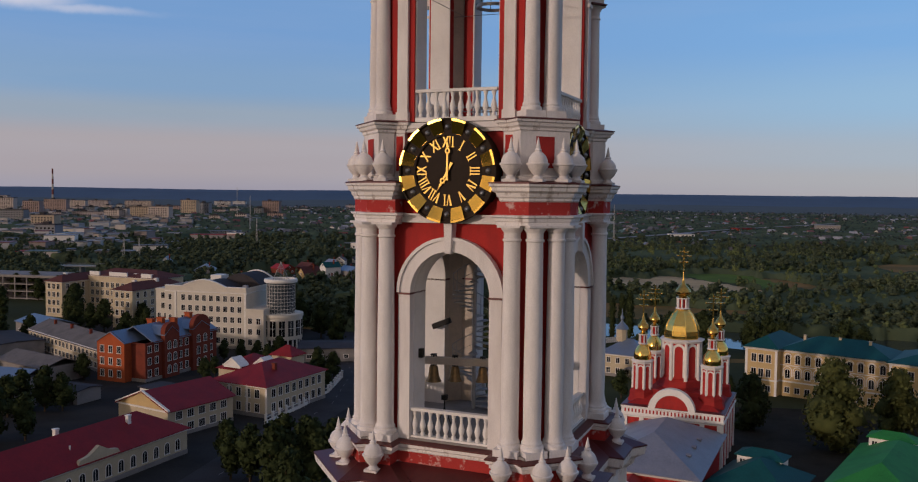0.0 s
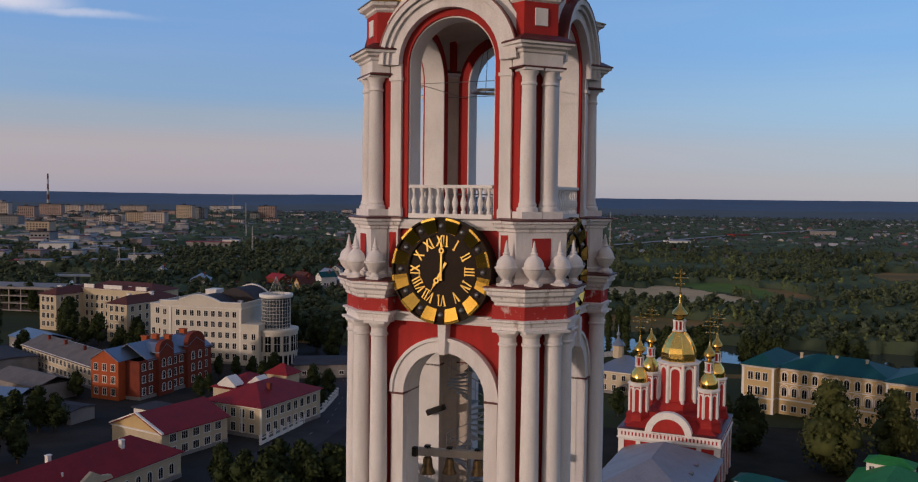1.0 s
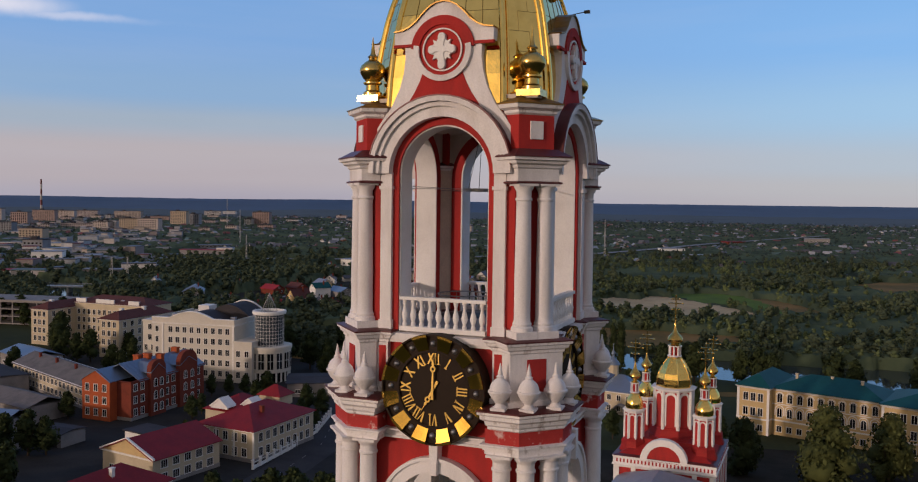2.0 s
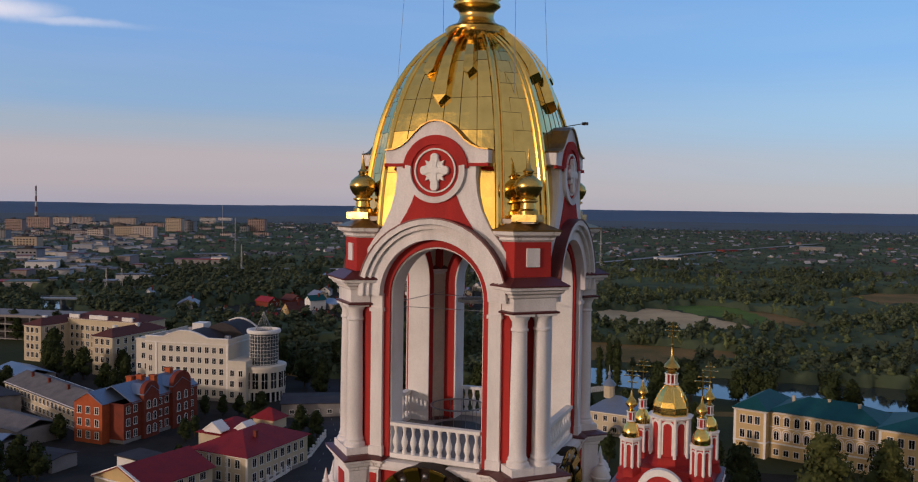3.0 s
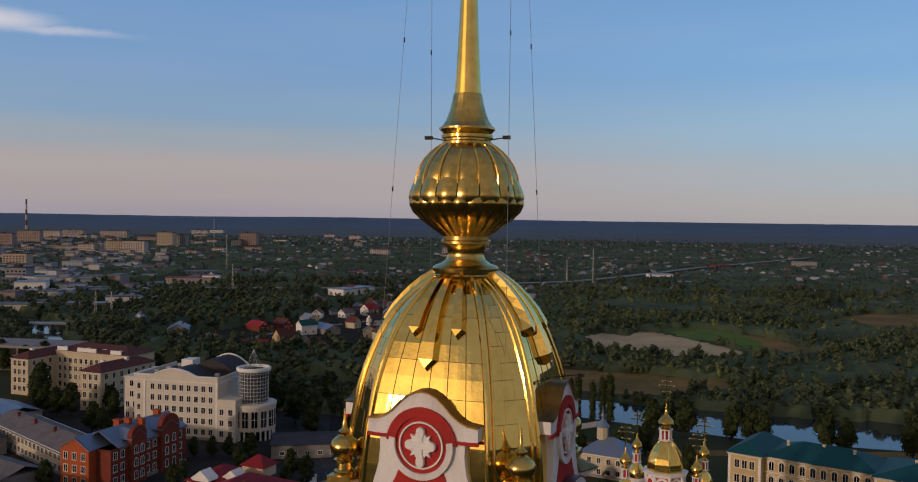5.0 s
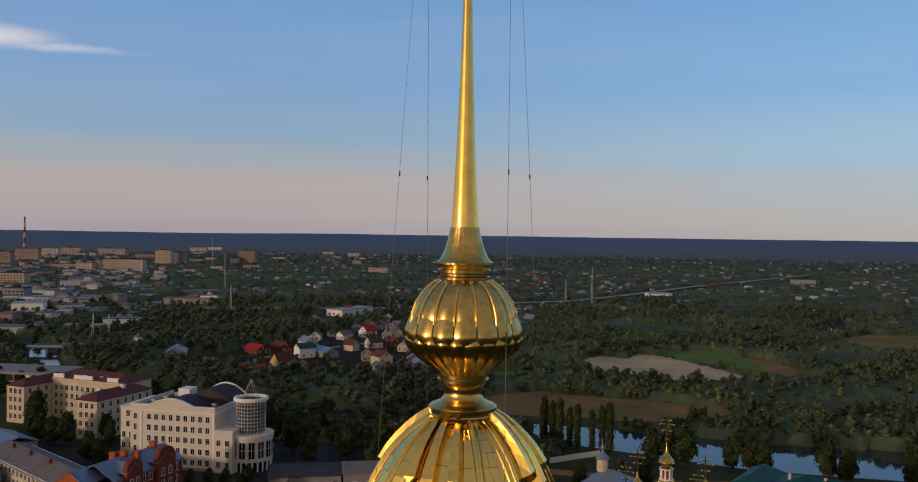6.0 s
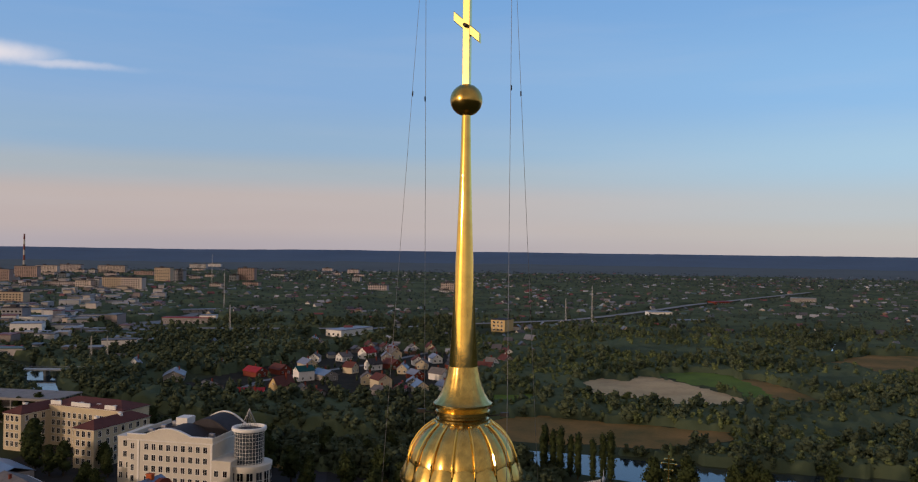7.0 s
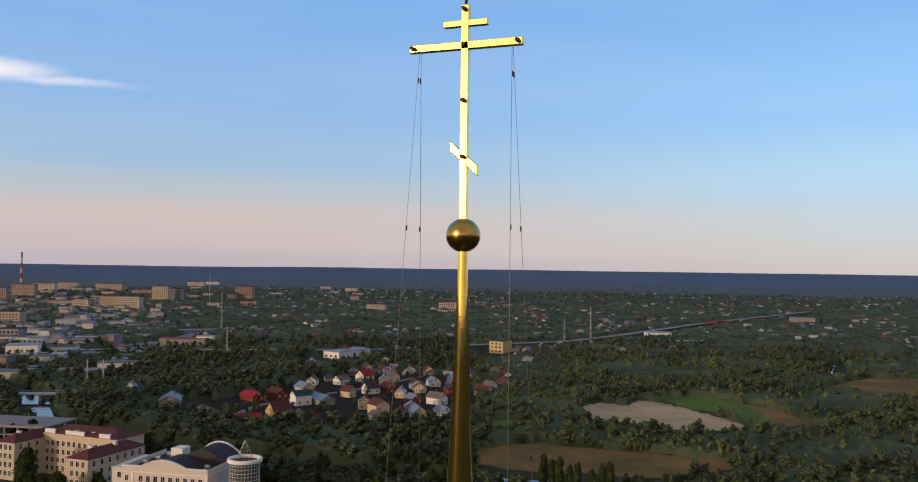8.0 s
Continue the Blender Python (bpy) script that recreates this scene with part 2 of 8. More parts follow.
M.update({
    "cream": material("cream_render", (0.55, 0.46, 0.32), 0.9, dark=(0.42, 0.35, 0.25), scale=0.35, grain=6, amount=0.6, bump=0.1, shine=0.12),
    "yellow": material("ochre_render", (0.58, 0.42, 0.20), 0.9, dark=(0.44, 0.32, 0.17), scale=0.35, grain=6, amount=0.6, bump=0.1, shine=0.12),
    "office": material("pale_office_render", (0.60, 0.55, 0.47), 0.85, dark=(0.48, 0.44, 0.38), scale=0.25, grain=5, amount=0.5, bump=0.1),
    "trim": material("white_trim", (0.76, 0.73, 0.69), 0.8, dark=(0.6, 0.57, 0.54), scale=0.8, grain=8, amount=0.5, bump=0.1),
    "brick": material("red_brickwork", (0.20, 0.048, 0.030), 0.9, dark=(0.12, 0.035, 0.025), scale=0.5, grain=9, amount=0.7, bump=0.25, shine=0.12),
    "orange": material("sunlit_orange_brickwork", (0.40, 0.095, 0.035), 0.9, dark=(0.25, 0.065, 0.03), scale=0.5, grain=9, amount=0.6, bump=0.25, shine=0.12),
    "grey_wall": material("grey_render", (0.27, 0.25, 0.24), 0.9, scale=0.3, grain=6, amount=0.6, bump=0.1, shine=0.12),
    "roof_burg": material("burgundy_sheet_roof", (0.23, 0.018, 0.020), 0.55, 0.05, dark=(0.14, 0.015, 0.018), scale=0.3, grain=3, amount=0.6, bump=0.1, shine=0.12),
    "roof_grey": material("grey_slate_roof", (0.16, 0.145, 0.14), 0.85, dark=(0.09, 0.085, 0.085), scale=0.35, grain=3, amount=0.7, bump=0.15, shine=0.12),
    "roof_blue": material("blue_grey_sheet_roof", (0.17, 0.21, 0.28), 0.42, 0.35, dark=(0.14, 0.17, 0.22), scale=0.3, grain=3, amount=0.5, bump=0.08),
    "roof_zinc": material("zinc_sheet_roof", (0.24, 0.24, 0.27), 0.5, 0.3, dark=(0.15, 0.155, 0.18), scale=0.3, grain=3, amount=0.5, bump=0.08),
    "roof_teal": material("teal_sheet_roof", (0.012, 0.075, 0.075), 0.55, 0.1, dark=(0.01, 0.05, 0.05), scale=0.3, grain=3, amount=0.6, bump=0.08, shine=0.12),
    "roof_green": material("green_sheet_roof", (0.035, 0.21, 0.045), 0.6, 0.0, dark=(0.02, 0.12, 0.03), scale=0.3, grain=3, amount=0.6, bump=0.08, shine=0.12),
    "roof_red": material("red_church_roof", (0.34, 0.025, 0.022), 0.55, 0.1, dark=(0.2, 0.02, 0.02), scale=0.4, grain=4, amount=0.6, bump=0.1, shine=0.12),
    "roof_dark": material("dark_bitumen_roof", (0.055, 0.05, 0.055), 0.8, scale=0.3, grain=3, amount=0.6, bump=0.1, shine=0.12),
    "glass": material("dark_window_glass", (0.02, 0.022, 0.026), 0.12, 0.0, scale=0.5, grain=2, amount=0.6, bump=0.02, spread=0.6),
    "drum_glass": material("blue_grey_curtain_glass", (0.055, 0.07, 0.085), 0.15, 0.0, scale=0.5, grain=2, amount=0.6, bump=0.02),
    "asphalt": material("worn_asphalt", (0.055, 0.052, 0.054), 0.92, dark=(0.034, 0.033, 0.036), scale=0.15, grain=3, amount=0.7, bump=0.1, shine=0.06),
    "paving": material("grey_paving", (0.040, 0.038, 0.036), 0.95, dark=(0.022, 0.022, 0.022), scale=0.15, grain=2, amount=0.7, bump=0.1, shine=0.06),
    "sand": material("bare_sand", (0.52, 0.38, 0.21), 0.95, dark=(0.34, 0.24, 0.13), scale=0.035, grain=0.5, amount=0.8, bump=0.1, shine=0.06),
    "meadow": material("green_meadow", (0.115, 0.165, 0.03), 0.95, dark=(0.07, 0.10, 0.025), scale=0.03, grain=0.6, amount=0.9, bump=0.0, shine=0.06),
    "dry": material("dry_brown_meadow", (0.25, 0.145, 0.05), 0.95, dark=(0.08, 0.08, 0.03), scale=0.03, grain=0.6, amount=0.9, bump=0.0, shine=0.06),
    "bark": material("bark", (0.07, 0.05, 0.035), 0.95, scale=2, grain=12, amount=0.6, streak=(3, 3, 0.6), shine=0.06),
    "leaf": material("dark_foliage", (0.042, 0.054, 0.020), 0.85, dark=(0.018, 0.027, 0.012), scale=0.25, grain=2, amount=0.9, bump=0.0, spread=0.30, island=True, shine=0.06),
    "leaf_willow": material("olive_willow_foliage", (0.080, 0.088, 0.028), 0.85, dark=(0.034, 0.043, 0.016), scale=0.3, grain=2, amount=0.9, bump=0.0, spread=0.25, island=True, shine=0.06),
    "leaf_scrub": material("scrub_foliage", (0.130, 0.156, 0.062), 0.9, dark=(0.046, 0.064, 0.035), scale=0.016, grain=0.3, amount=0.98, bump=0.0, spread=0.20, island=True, shine=0.06, low=0.38, high=0.62),
    "leaf_wood": material("woodland_foliage", (0.074, 0.092, 0.052), 0.9, dark=(0.034, 0.047, 0.031), scale=0.02, grain=0.3, amount=0.95, bump=0.0, spread=0.25, island=True, shine=0.06),
    # suburb trees, bluer than near foliage: some distance haze sits in the colour
    "leaf_garden": material("hazed_garden_foliage", (0.054, 0.070, 0.058), 0.9, dark=(0.028, 0.039, 0.036), scale=0.008, grain=0.1, amount=0.95, bump=0.0, spread=0.35, island=True, shine=0.06),
    # foliage of the far woods, its blue a distance haze put into the colour
    "leaf_haze": material("haze_tinted_far_foliage", (0.050, 0.068, 0.070), 0.95, dark=(0.030, 0.043, 0.047), scale=0.004, grain=0.05, amount=0.95, bump=0.0, spread=0.2, island=True, shine=0.04),
    "pole": material("pale_concrete", (0.45, 0.43, 0.40), 0.85, scale=1, grain=8, amount=0.5),
    "stack_red": material("faded_red_paint", (0.17, 0.05, 0.045), 0.8, scale=0.1, grain=1, amount=0.5),
})
water = bpy.data.materials.new("river_water")
water.use_nodes = True
b = water.node_tree.nodes["Principled BSDF"]
b.inputs["Base Color"].default_value = (0.015, 0.022, 0.028, 1)
b.inputs["Roughness"].default_value = 0.06
rip, rbp = water.node_tree.nodes.new("ShaderNodeTexNoise"), water.node_tree.nodes.new("ShaderNodeBump")
rip.inputs["Scale"].default_value, rip.inputs["Detail"].default_value = 0.8, 3
rbp.inputs["Strength"].default_value, rbp.inputs["Distance"].default_value = 0.05, 0.05
water.node_tree.links.new(rip.outputs["Fac"], rbp.inputs["Height"])
water.node_tree.links.new(rbp.outputs[0], b.inputs["Normal"])


# ---- building blocks ----
class Geo:
    """Points and faces gathered for one mesh."""

    def __init__(self):
        self.v, self.f, self.mi = [], [], []

    def add(self, verts, faces, m=None, mi=0):
        o = len(self.v)
        self.v += [tuple(m @ Vector(p)) for p in verts] if m is not None else [tuple(p) for p in verts]
        self.f += [tuple(i + o for i in f) for f in faces]
        self.mi += [mi] * len(faces)
        return self

    def box(self, x0, x1, y0, y1, z0, z1, m=None, mi=0):
        v = [(x, y, z) for z in (z0, z1) for x, y in ((x0, y0), (x1, y0), (x1, y1), (x0, y1))]
        return self.add(v, [(3, 2, 1, 0), (4, 5, 6, 7), (0, 1, 5, 4), (1, 2, 6, 5), (2, 3, 7, 6), (3, 0, 4, 7)], m, mi)

    def prism(self, poly, z0, z1, m=None, mi=0):
        k = len(poly)
        v = [(x, y, z0) for x, y in poly] + [(x, y, z1) for x, y in poly]
        f = [tuple(range(k - 1, -1, -1)), tuple(range(k, 2 * k))] + [(i, (i + 1) % k, k + (i + 1) % k, k + i) for i in range(k)]
        return self.add(v, f, m, mi)

    def front(self, poly, y0, y1, m=None, mi=0):
        """A flat outline in x and z (counter-clockwise seen from -y), given depth from y0 (front) back to y1."""
        k = len(poly)
        v = [(x, y0, z) for x, z in poly] + [(x, y1, z) for x, z in poly]
        f = [tuple(range(k)), tuple(range(2 * k - 1, k - 1, -1))] + [(i, k + i, k + (i + 1) % k, (i + 1) % k) for i in range(k)]
        return self.add(v, f, m, mi)

    def strip(self, outer, inner, y0, y1, m=None, mi=0, closed=False):
        """A band between two rows of x, z points of one length, with depth."""
        k = len(outer)
        v = [(x, y, z) for y in (y0, y1) for row in (outer, inner) for x, z in row]
        f = []
        for i in range(k if closed else k - 1):
            j = (i + 1) % k
            f += [(i, k + i, k + j, j), (2 * k + i, 2 * k + j, 3 * k + j, 3 * k + i), (i, j, 2 * k + j, 2 * k + i), (k + i, 3 * k + i, 3 * k + j, k + j)]
        if not closed:
            f += [(0, 2 * k, 3 * k, k), (k - 1, 2 * k - 1, 4 * k - 1, 3 * k - 1)]
        return self.add(v, f, m, mi)

    def lathe(self, rows, n=16, m=None, mi=0, lobes=0, depth=0.0, cap=True):
        """Rows of radius and height turned about z; lobes and depth gadroon the outline."""
        v, f = [], []
        for r, z in rows:
            for i in range(n):
                a = 2 * math.pi * i / n
                q = r * (1 + depth * (abs(math.cos(lobes * a / 2)) - 0.5)) if lobes else r
                v.append((q * math.cos(a), q * math.sin(a), z))
        for j in range(len(rows) - 1):
            for i in range(n):
                k = (i + 1) % n
                f.append((j * n + i, j * n + k, (j + 1) * n + k, (j + 1) * n + i))
        if cap:
            f += [tuple(range(n - 1, -1, -1)), tuple(range((len(rows) - 1) * n, len(rows) * n))]
        return self.add(v, f, m, mi)

    def tube(self, a, b, r, n=6, r2=None, mi=0):
        a, b = Vector(a), Vector(b)
        q = (b - a).to_track_quat("Z", "Y").to_matrix().to_4x4()
        return self.lathe([(r, 0), (r if r2 is None else r2, (b - a).length)], n, Matrix.Translation(a) @ q, mi)

    def moulding(self, poly, rows, m=None, mi=0):
        """A closed plan carried up through rows of (offset outwards, height), mitred at the corners."""
        k = len(poly)
        pts = [Vector(p) for p in poly]
        out = []
        for i in range(k):
            a, b = (pts[i] - pts[i - 1]).normalized(), (pts[(i + 1) % k] - pts[i]).normalized()
            na, nb = Vector((a.y, -a.x)), Vector((b.y, -b.x))
            d = na + nb
            out.append(d / max(d.dot(na), 0.35))
        v, f = [], []
        for o, z in rows:
            v += [(*(pts[i] + out[i] * o), z) for i in range(k)]
        for j in range(len(rows) - 1):
            f += [(j * k + i, j * k + (i + 1) % k, (j + 1) * k + (i + 1) % k, (j + 1) * k + i) for i in range(k)]
        f += [tuple(range(k - 1, -1, -1)), tuple(range((len(rows) - 1) * k, len(rows) * k))]
        return self.add(v, f, m, mi)

    def mesh(self, name, mats, smooth=False, angle=35):
        me = bpy.data.meshes.new(name)
        me.from_pydata(self.v, [], self.f)
        for mt in mats if isinstance(mats, (list, tuple)) else [mats]:
            me.materials.append(mt)
        if any(self.mi):
            me.polygons.foreach_set("material_index", self.mi)
        if smooth:
            me.polygons.foreach_set("use_smooth", [True] * len(me.polygons))
            me.set_sharp_from_angle(angle=radians(angle))
        me.update()
        return me


def bevelled(geo, width, segments=2):
    """The same solid with its edges rounded."""
    bm = bmesh.new()
    vs = [bm.verts.new(p) for p in geo.v]
    for f in geo.f:
        bm.faces.new([vs[i] for i in f])
    bmesh.ops.recalc_face_normals(bm, faces=bm.faces)
    edges = [e for e in bm.edges if len(e.link_faces) == 2 and e.calc_face_angle(0) > 0.5]
    bmesh.ops.bevel(bm, geom=edges, offset=width, segments=segments, affect="EDGES", profile=0.5)
    bm.verts.index_update()
    g = Geo()
    g.v = [tuple(v.co) for v in bm.verts]
    g.f = [tuple(v.index for v in f.verts) for f in bm.faces]
    g.mi = [0] * len(g.f)
    bm.free()
    return g


def thing(name, label, category, place=(0, 0, 0), turn=0.0, group="", kind=""):
    ob = new(name)
    ob.matrix_basis = pose(*place, 0, 0, turn)
    return tagged(ob, label, category, group, kind)


def part(name, geo, mats, parent, label="", m=None, smooth=False):
    """One mesh object under a thing or a part; geo may be a mesh that others share."""
    ob = new(name, geo.mesh(name, mats, smooth) if isinstance(geo, Geo) else geo)
    ob.parent = parent
    if m is not None:
        ob.matrix_basis = m
    return tagged(ob, label)


def quarter(k):
    return pose(0, 0, 0, 0, 0, 90 * k)


# ---- the bell tower ----
S2 = math.sqrt(0.5)


def corner(r, o):
    """A place on the south-east corner: r out along the diagonal, o along the chamfer towards the east."""
    return (S2 * (r + o), -S2 * (r - o))


def arc(radius, z, steps=20, a0=0.0, a1=180.0):
    return [(radius * math.cos(radians(a0 + (a1 - a0) * i / steps)), z + radius * math.sin(radians(a0 + (a1 - a0) * i / steps))) for i in range(steps + 1)]


tower = thing("bell_tower", "red and white tiered bell tower with gilded dome, clock and spire", "bell tower")


def four(name, geo, mats, label="", smooth=False, parent=tower, m=None):
    """The same part on all four sides or corners."""
    me = geo.mesh(name, mats, smooth)
    return [part(name, me, None, parent, label, quarter(k) @ m if m is not None else quarter(k)) for k in range(4)]


# shaft below the belfries
g = Geo().moulding([(-7.2, -7.2), (7.2, -7.2), (7.2, 7.2), (-7.2, 7.2)],
                   [(0.5, 0), (0.5, 1.4), (0, 1.6), (0, 16.6), (0.25, 16.8), (0.7, 17.3), (0.7, 17.6), (0.1, 18.2), (-0.6, 18.4)])
part("shaft_base", g, M["red"], tower, "square red lower storey")
for x in (-6.7, 6.7):
    four("corner_strip", Geo().box(x - 0.6, x + 0.6, -7.45, -7.2, 1.6, 16.6), M["white"], "white corner strip")
OCT = [corner(7.0, -1.9), corner(7.0, 1.9)]
OCT_LOW = [(p[0] * c - p[1] * s, p[0] * s + p[1] * c) for c, s in ((1, 0), (0, 1), (-1, 0), (0, -1)) for p in OCT]
g = Geo().moulding(OCT_LOW, [(-1.0, 18.2), (-1.0, 35.4), (-0.9, 35.6)])
part("shaft", g, M["red"], tower, "red octagonal middle storey")

# cornice under the lower belfry, and the parapet that the columns stand on
RING = []
for k in range(4):
    c, s = ((1, 0), (0, 1), (-1, 0), (0, -1))[k]
    for p in ((2.0, -3.95), (2.0, -4.56), (3.02, -4.56), corner(5.62, -1.05), corner(5.62, 1.05), (4.56, -3.02), (4.56, -2.0), (3.95, -2.0)):
        RING.append((p[0] * c - p[1] * s, p[0] * s + p[1] * c))
g = Geo().moulding(RING, [(0.3, 35.3), (0.3, 36.5), (0.4, 36.6), (0.4, 37.2), (0.6, 37.4), (0.66, 37.65), (0.95, 37.85), (1.0, 38.1), (1.0, 38.2)])
part("lower_cornice", g, M["white_worn"], tower, "white moulded cornice with peeling paint")
g = Geo().moulding(RING, [(1.03, 38.2), (1.03, 38.26), (0.05, 38.58), (0.0, 38.58)])
part("lower_ledge", g, M["ledge"], tower, "dark red sheet-metal ledge")
g = Geo().moulding(RING, [(0.0, 38.4), (0.0, 39.0)])
part("parapet", g, M["red_worn"], tower, "worn red parapet wall")
g = Geo().moulding(RING, [(0.02, 39.0), (0.06, 39.04), (0.06, 39.14), (0.16, 39.2), (0.16, 39.32)])
part("parapet_coping", g, M["white_worn"], tower, "white moulded coping")
g = Geo().moulding(RING, [(0.2, 39.32), (0.2, 39.37), (-0.1, 39.42)])
part("parapet_flashing", g, M["ledge"], tower, "dark red flashing strip")
part("lower_floor", Geo().moulding(RING, [(-0.12, 39.3), (-0.12, 39.5)]), M["floor"], tower, "grey screed floor")


def column(z0, z1, r, n=20):
    """A plain round column with its base rings, plinth, necking and capital."""
    h = z1 - z0
    g = Geo().lathe([(r * 1.32, z0 + 0.24), (r * 1.38, z0 + 0.30), (r * 1.32, z0 + 0.38), (r * 1.14, z0 + 0.42), (r * 1.18, z0 + 0.50), (r * 1.04, z0 + 0.56),
                     (r, z0 + 0.7), (r * 1.01, z0 + h * 0.4), (r * 0.90, z1 - 0.62), (r * 0.90, z1 - 0.58), (r * 1.03, z1 - 0.55), (r * 1.03, z1 - 0.49), (r * 0.91, z1 - 0.46),
                     (r * 0.92, z1 - 0.26), (r * 1.15, z1 - 0.16), (r * 1.24, z1 - 0.10), (r * 1.24, z1 - 0.06)], n)
    g.box(-r * 1.42, r * 1.42, -r * 1.42, r * 1.42, z0, z0 + 0.25)
    g.box(-r * 1.3, r * 1.3, -r * 1.3, r * 1.3, z1 - 0.08, z1)
    return g


def pier(front, r, half, inner):
    """Plan of one corner pier: front wall at y = -front, chamfer wall r out, opening half wide."""
    c = r / S2
    return [(half, -front), (c - front, -front), (front, -(c - front)), (front, -half), (inner, -half), (inner, -half - 0.5), (half + 0.5, -inner), (half, -inner)]


def belfry(front, r, half, inner, z0, z1, spring, name, body):
    g = Geo().prism(pier(front, r, half, inner), z0, z1)
    g.mi[6] = g.mi[7] = g.mi[8] = 1
    four(name + "_pier", g, [body, M["cream_in"]])
    # wall over the arch
    a = arc(half, spring, 24)
    g = Geo().strip([(x, z1) for x, z in a], a, -front, -inner)
    for i in range(24):
        g.mi[4 * i + 1] = 1
    four(name + "_spandrel", g, [body, M["cream_in"]])


# lower belfry
belfry(3.6, 4.66, 1.6, 2.55, 39.45, 48.4, 44.98, "lower", M["red"])
shaft_low = column(39.42, 47.6, 0.325).mesh("column", M["white"], True)
for k in range(4):
    for x, y in ((-2.48, -4.03), (2.48, -4.03), corner(5.06, -0.43), corner(5.06, 0.43)):
        turned = pose(x, y, 0, 0, 0, 45 if abs(x + y) < 1.4 and x > 0 else 0)
        part("column", shaft_low, None, tower, "white plastered column", quarter(k) @ turned)
# jambs and archivolt
g = Geo().strip([(2.06, 39.45)] + arc(2.06, 44.98) + [(-2.06, 39.45)], [(1.58, 39.45)] + arc(1.58, 44.98) + [(-1.58, 39.45)], -3.84, -3.5)
four("archivolt_moulding", Geo().strip([(2.12, 44.98)] + arc(2.12, 44.98), [(2.0, 44.98)] + arc(2.0, 44.98), -3.92, -3.6), M["white"], "white outer moulding", True)
four("archivolt", g, M["white"], "white archivolt and jambs", True)
g = Geo().strip([(1.6, 39.45)] + arc(1.6, 44.98) + [(-1.6, 39.45)], [(1.56, 39.45)] + arc(1.56, 44.98) + [(-1.56, 39.45)], -3.5, -2.5)
four("reveal", g, M["white2"], "white plastered reveal", True)
for s in (-1, 1):
    four("impost", Geo().box(min(1.56 * s, 2.1 * s), max(1.56 * s, 2.1 * s), -3.9, -2.5, 44.90, 44.97), M["ledge"], "dark impost strip")
g = Geo().front([(-0.12, 46.5), (0.12, 46.5), (0.17, 47.62), (-0.17, 47.62)], -4.02, -3.55)
four("keystone", bevelled(g, 0.02), M["white"], "white keystone")
g = Geo().box(-2.05, 2.05, -3.78, -3.5, 47.6, 47.68).box(-2.05, 2.05, -3.72, -3.5, 47.68, 47.86).box(-2.05, 2.05, -3.85, -3.5, 47.86, 47.93)
four("architrave_band", g, M["white"], "white band under the clock")

# entablature blocks on the corners
E_LOW = [(1.98, -2.6), (1.98, -4.32), (3.1, -4.32), corner(5.3, -0.82), corner(5.3, 0.82), (4.32, -3.1), (4.32, -1.98), (2.6, -1.98)]
four("architrave", Geo().moulding(E_LOW, [(0.0, 47.6), (0.0, 47.72), (0.05, 47.74), (0.05, 47.84), (0.14, 47.88), (0.14, 47.94), (0.0, 47.96)]), M["white_worn"], "white architrave")
four("frieze", Geo().moulding(E_LOW, [(-0.01, 47.9), (-0.01, 48.45)]), M["red_worn"], "flaking red frieze")
E_COR = [(2.14, -2.6), (2.14, -4.32), (3.1, -4.32), corner(5.3, -0.82), corner(5.3, 0.82), (4.32, -3.1), (4.32, -2.14), (2.6, -2.14)]
four("cornice", Geo().moulding(E_COR, [(0.0, 48.42), (0.05, 48.46), (0.05, 48.54), (0.11, 48.6), (0.14, 48.72), (0.25, 48.80), (0.26, 48.92), (0.33, 48.97), (0.33, 49.05)]), M["white_worn"],
     "white moulded cornice")
four("cornice_flashing", Geo().moulding(E_COR, [(0.36, 49.05), (0.36, 49.09), (0.0, 49.16)]), M["ledge"], "dark flashing on the cornice")
# attic under the upper belfry
ATTIC = [(1.96, -2.4), (1.96, -3.62), (2.36, -3.62), (2.36, -3.72), corner(4.9, -0.98), corner(4.9, 0.98), (3.72, -2.36), (3.62, -2.36), (3.62, -1.96), (2.4, -1.96)]
four("attic", Geo().moulding(ATTIC, [(0.06, 49.1), (0.06, 49.3), (0.0, 49.34), (0.0, 50.95)]), M["white"], "white attic pedestal")
g = Geo()
m45 = pose(0, 0, 0, 0, 0, 45)
g.box(-0.36, 0.36, -4.915, -4.80, 49.62, 50.72, m45)
four("attic_panel", g, M["red"], "red recessed panel")
for s in (-1, 1):
    four("attic_side_panel", Geo().box(min(s * 2.03, s * 2.3), max(s * 2.03, s * 2.3), -3.635, -3.5, 49.5, 50.8), M["red"], "red narrow panel")
four("attic_cornice", Geo().moulding(ATTIC, [(0.0, 50.9), (0.05, 50.94), (0.05, 51.02), (0.14, 51.08), (0.17, 51.18), (0.24, 51.22), (0.24, 51.3)]), M["white_worn"], "white moulded attic cornice")
four("attic_flashing", Geo().moulding(ATTIC, [(0.27, 51.3), (0.27, 51.34), (0.0, 51.4)]), M["ledge"], "dark flashing on the attic")
four("attic_wall", Geo().box(-2.0, 2.0, -3.4, -2.7, 48.3, 51.2), M["red"], "red wall behind the clock")
four("attic_band", Geo().box(-2.0, 2.0, -3.62, -3.3, 50.95, 51.08).box(-2.0, 2.0, -3.72, -3.3, 51.08, 51.28), M["white"], "white band over the clock")
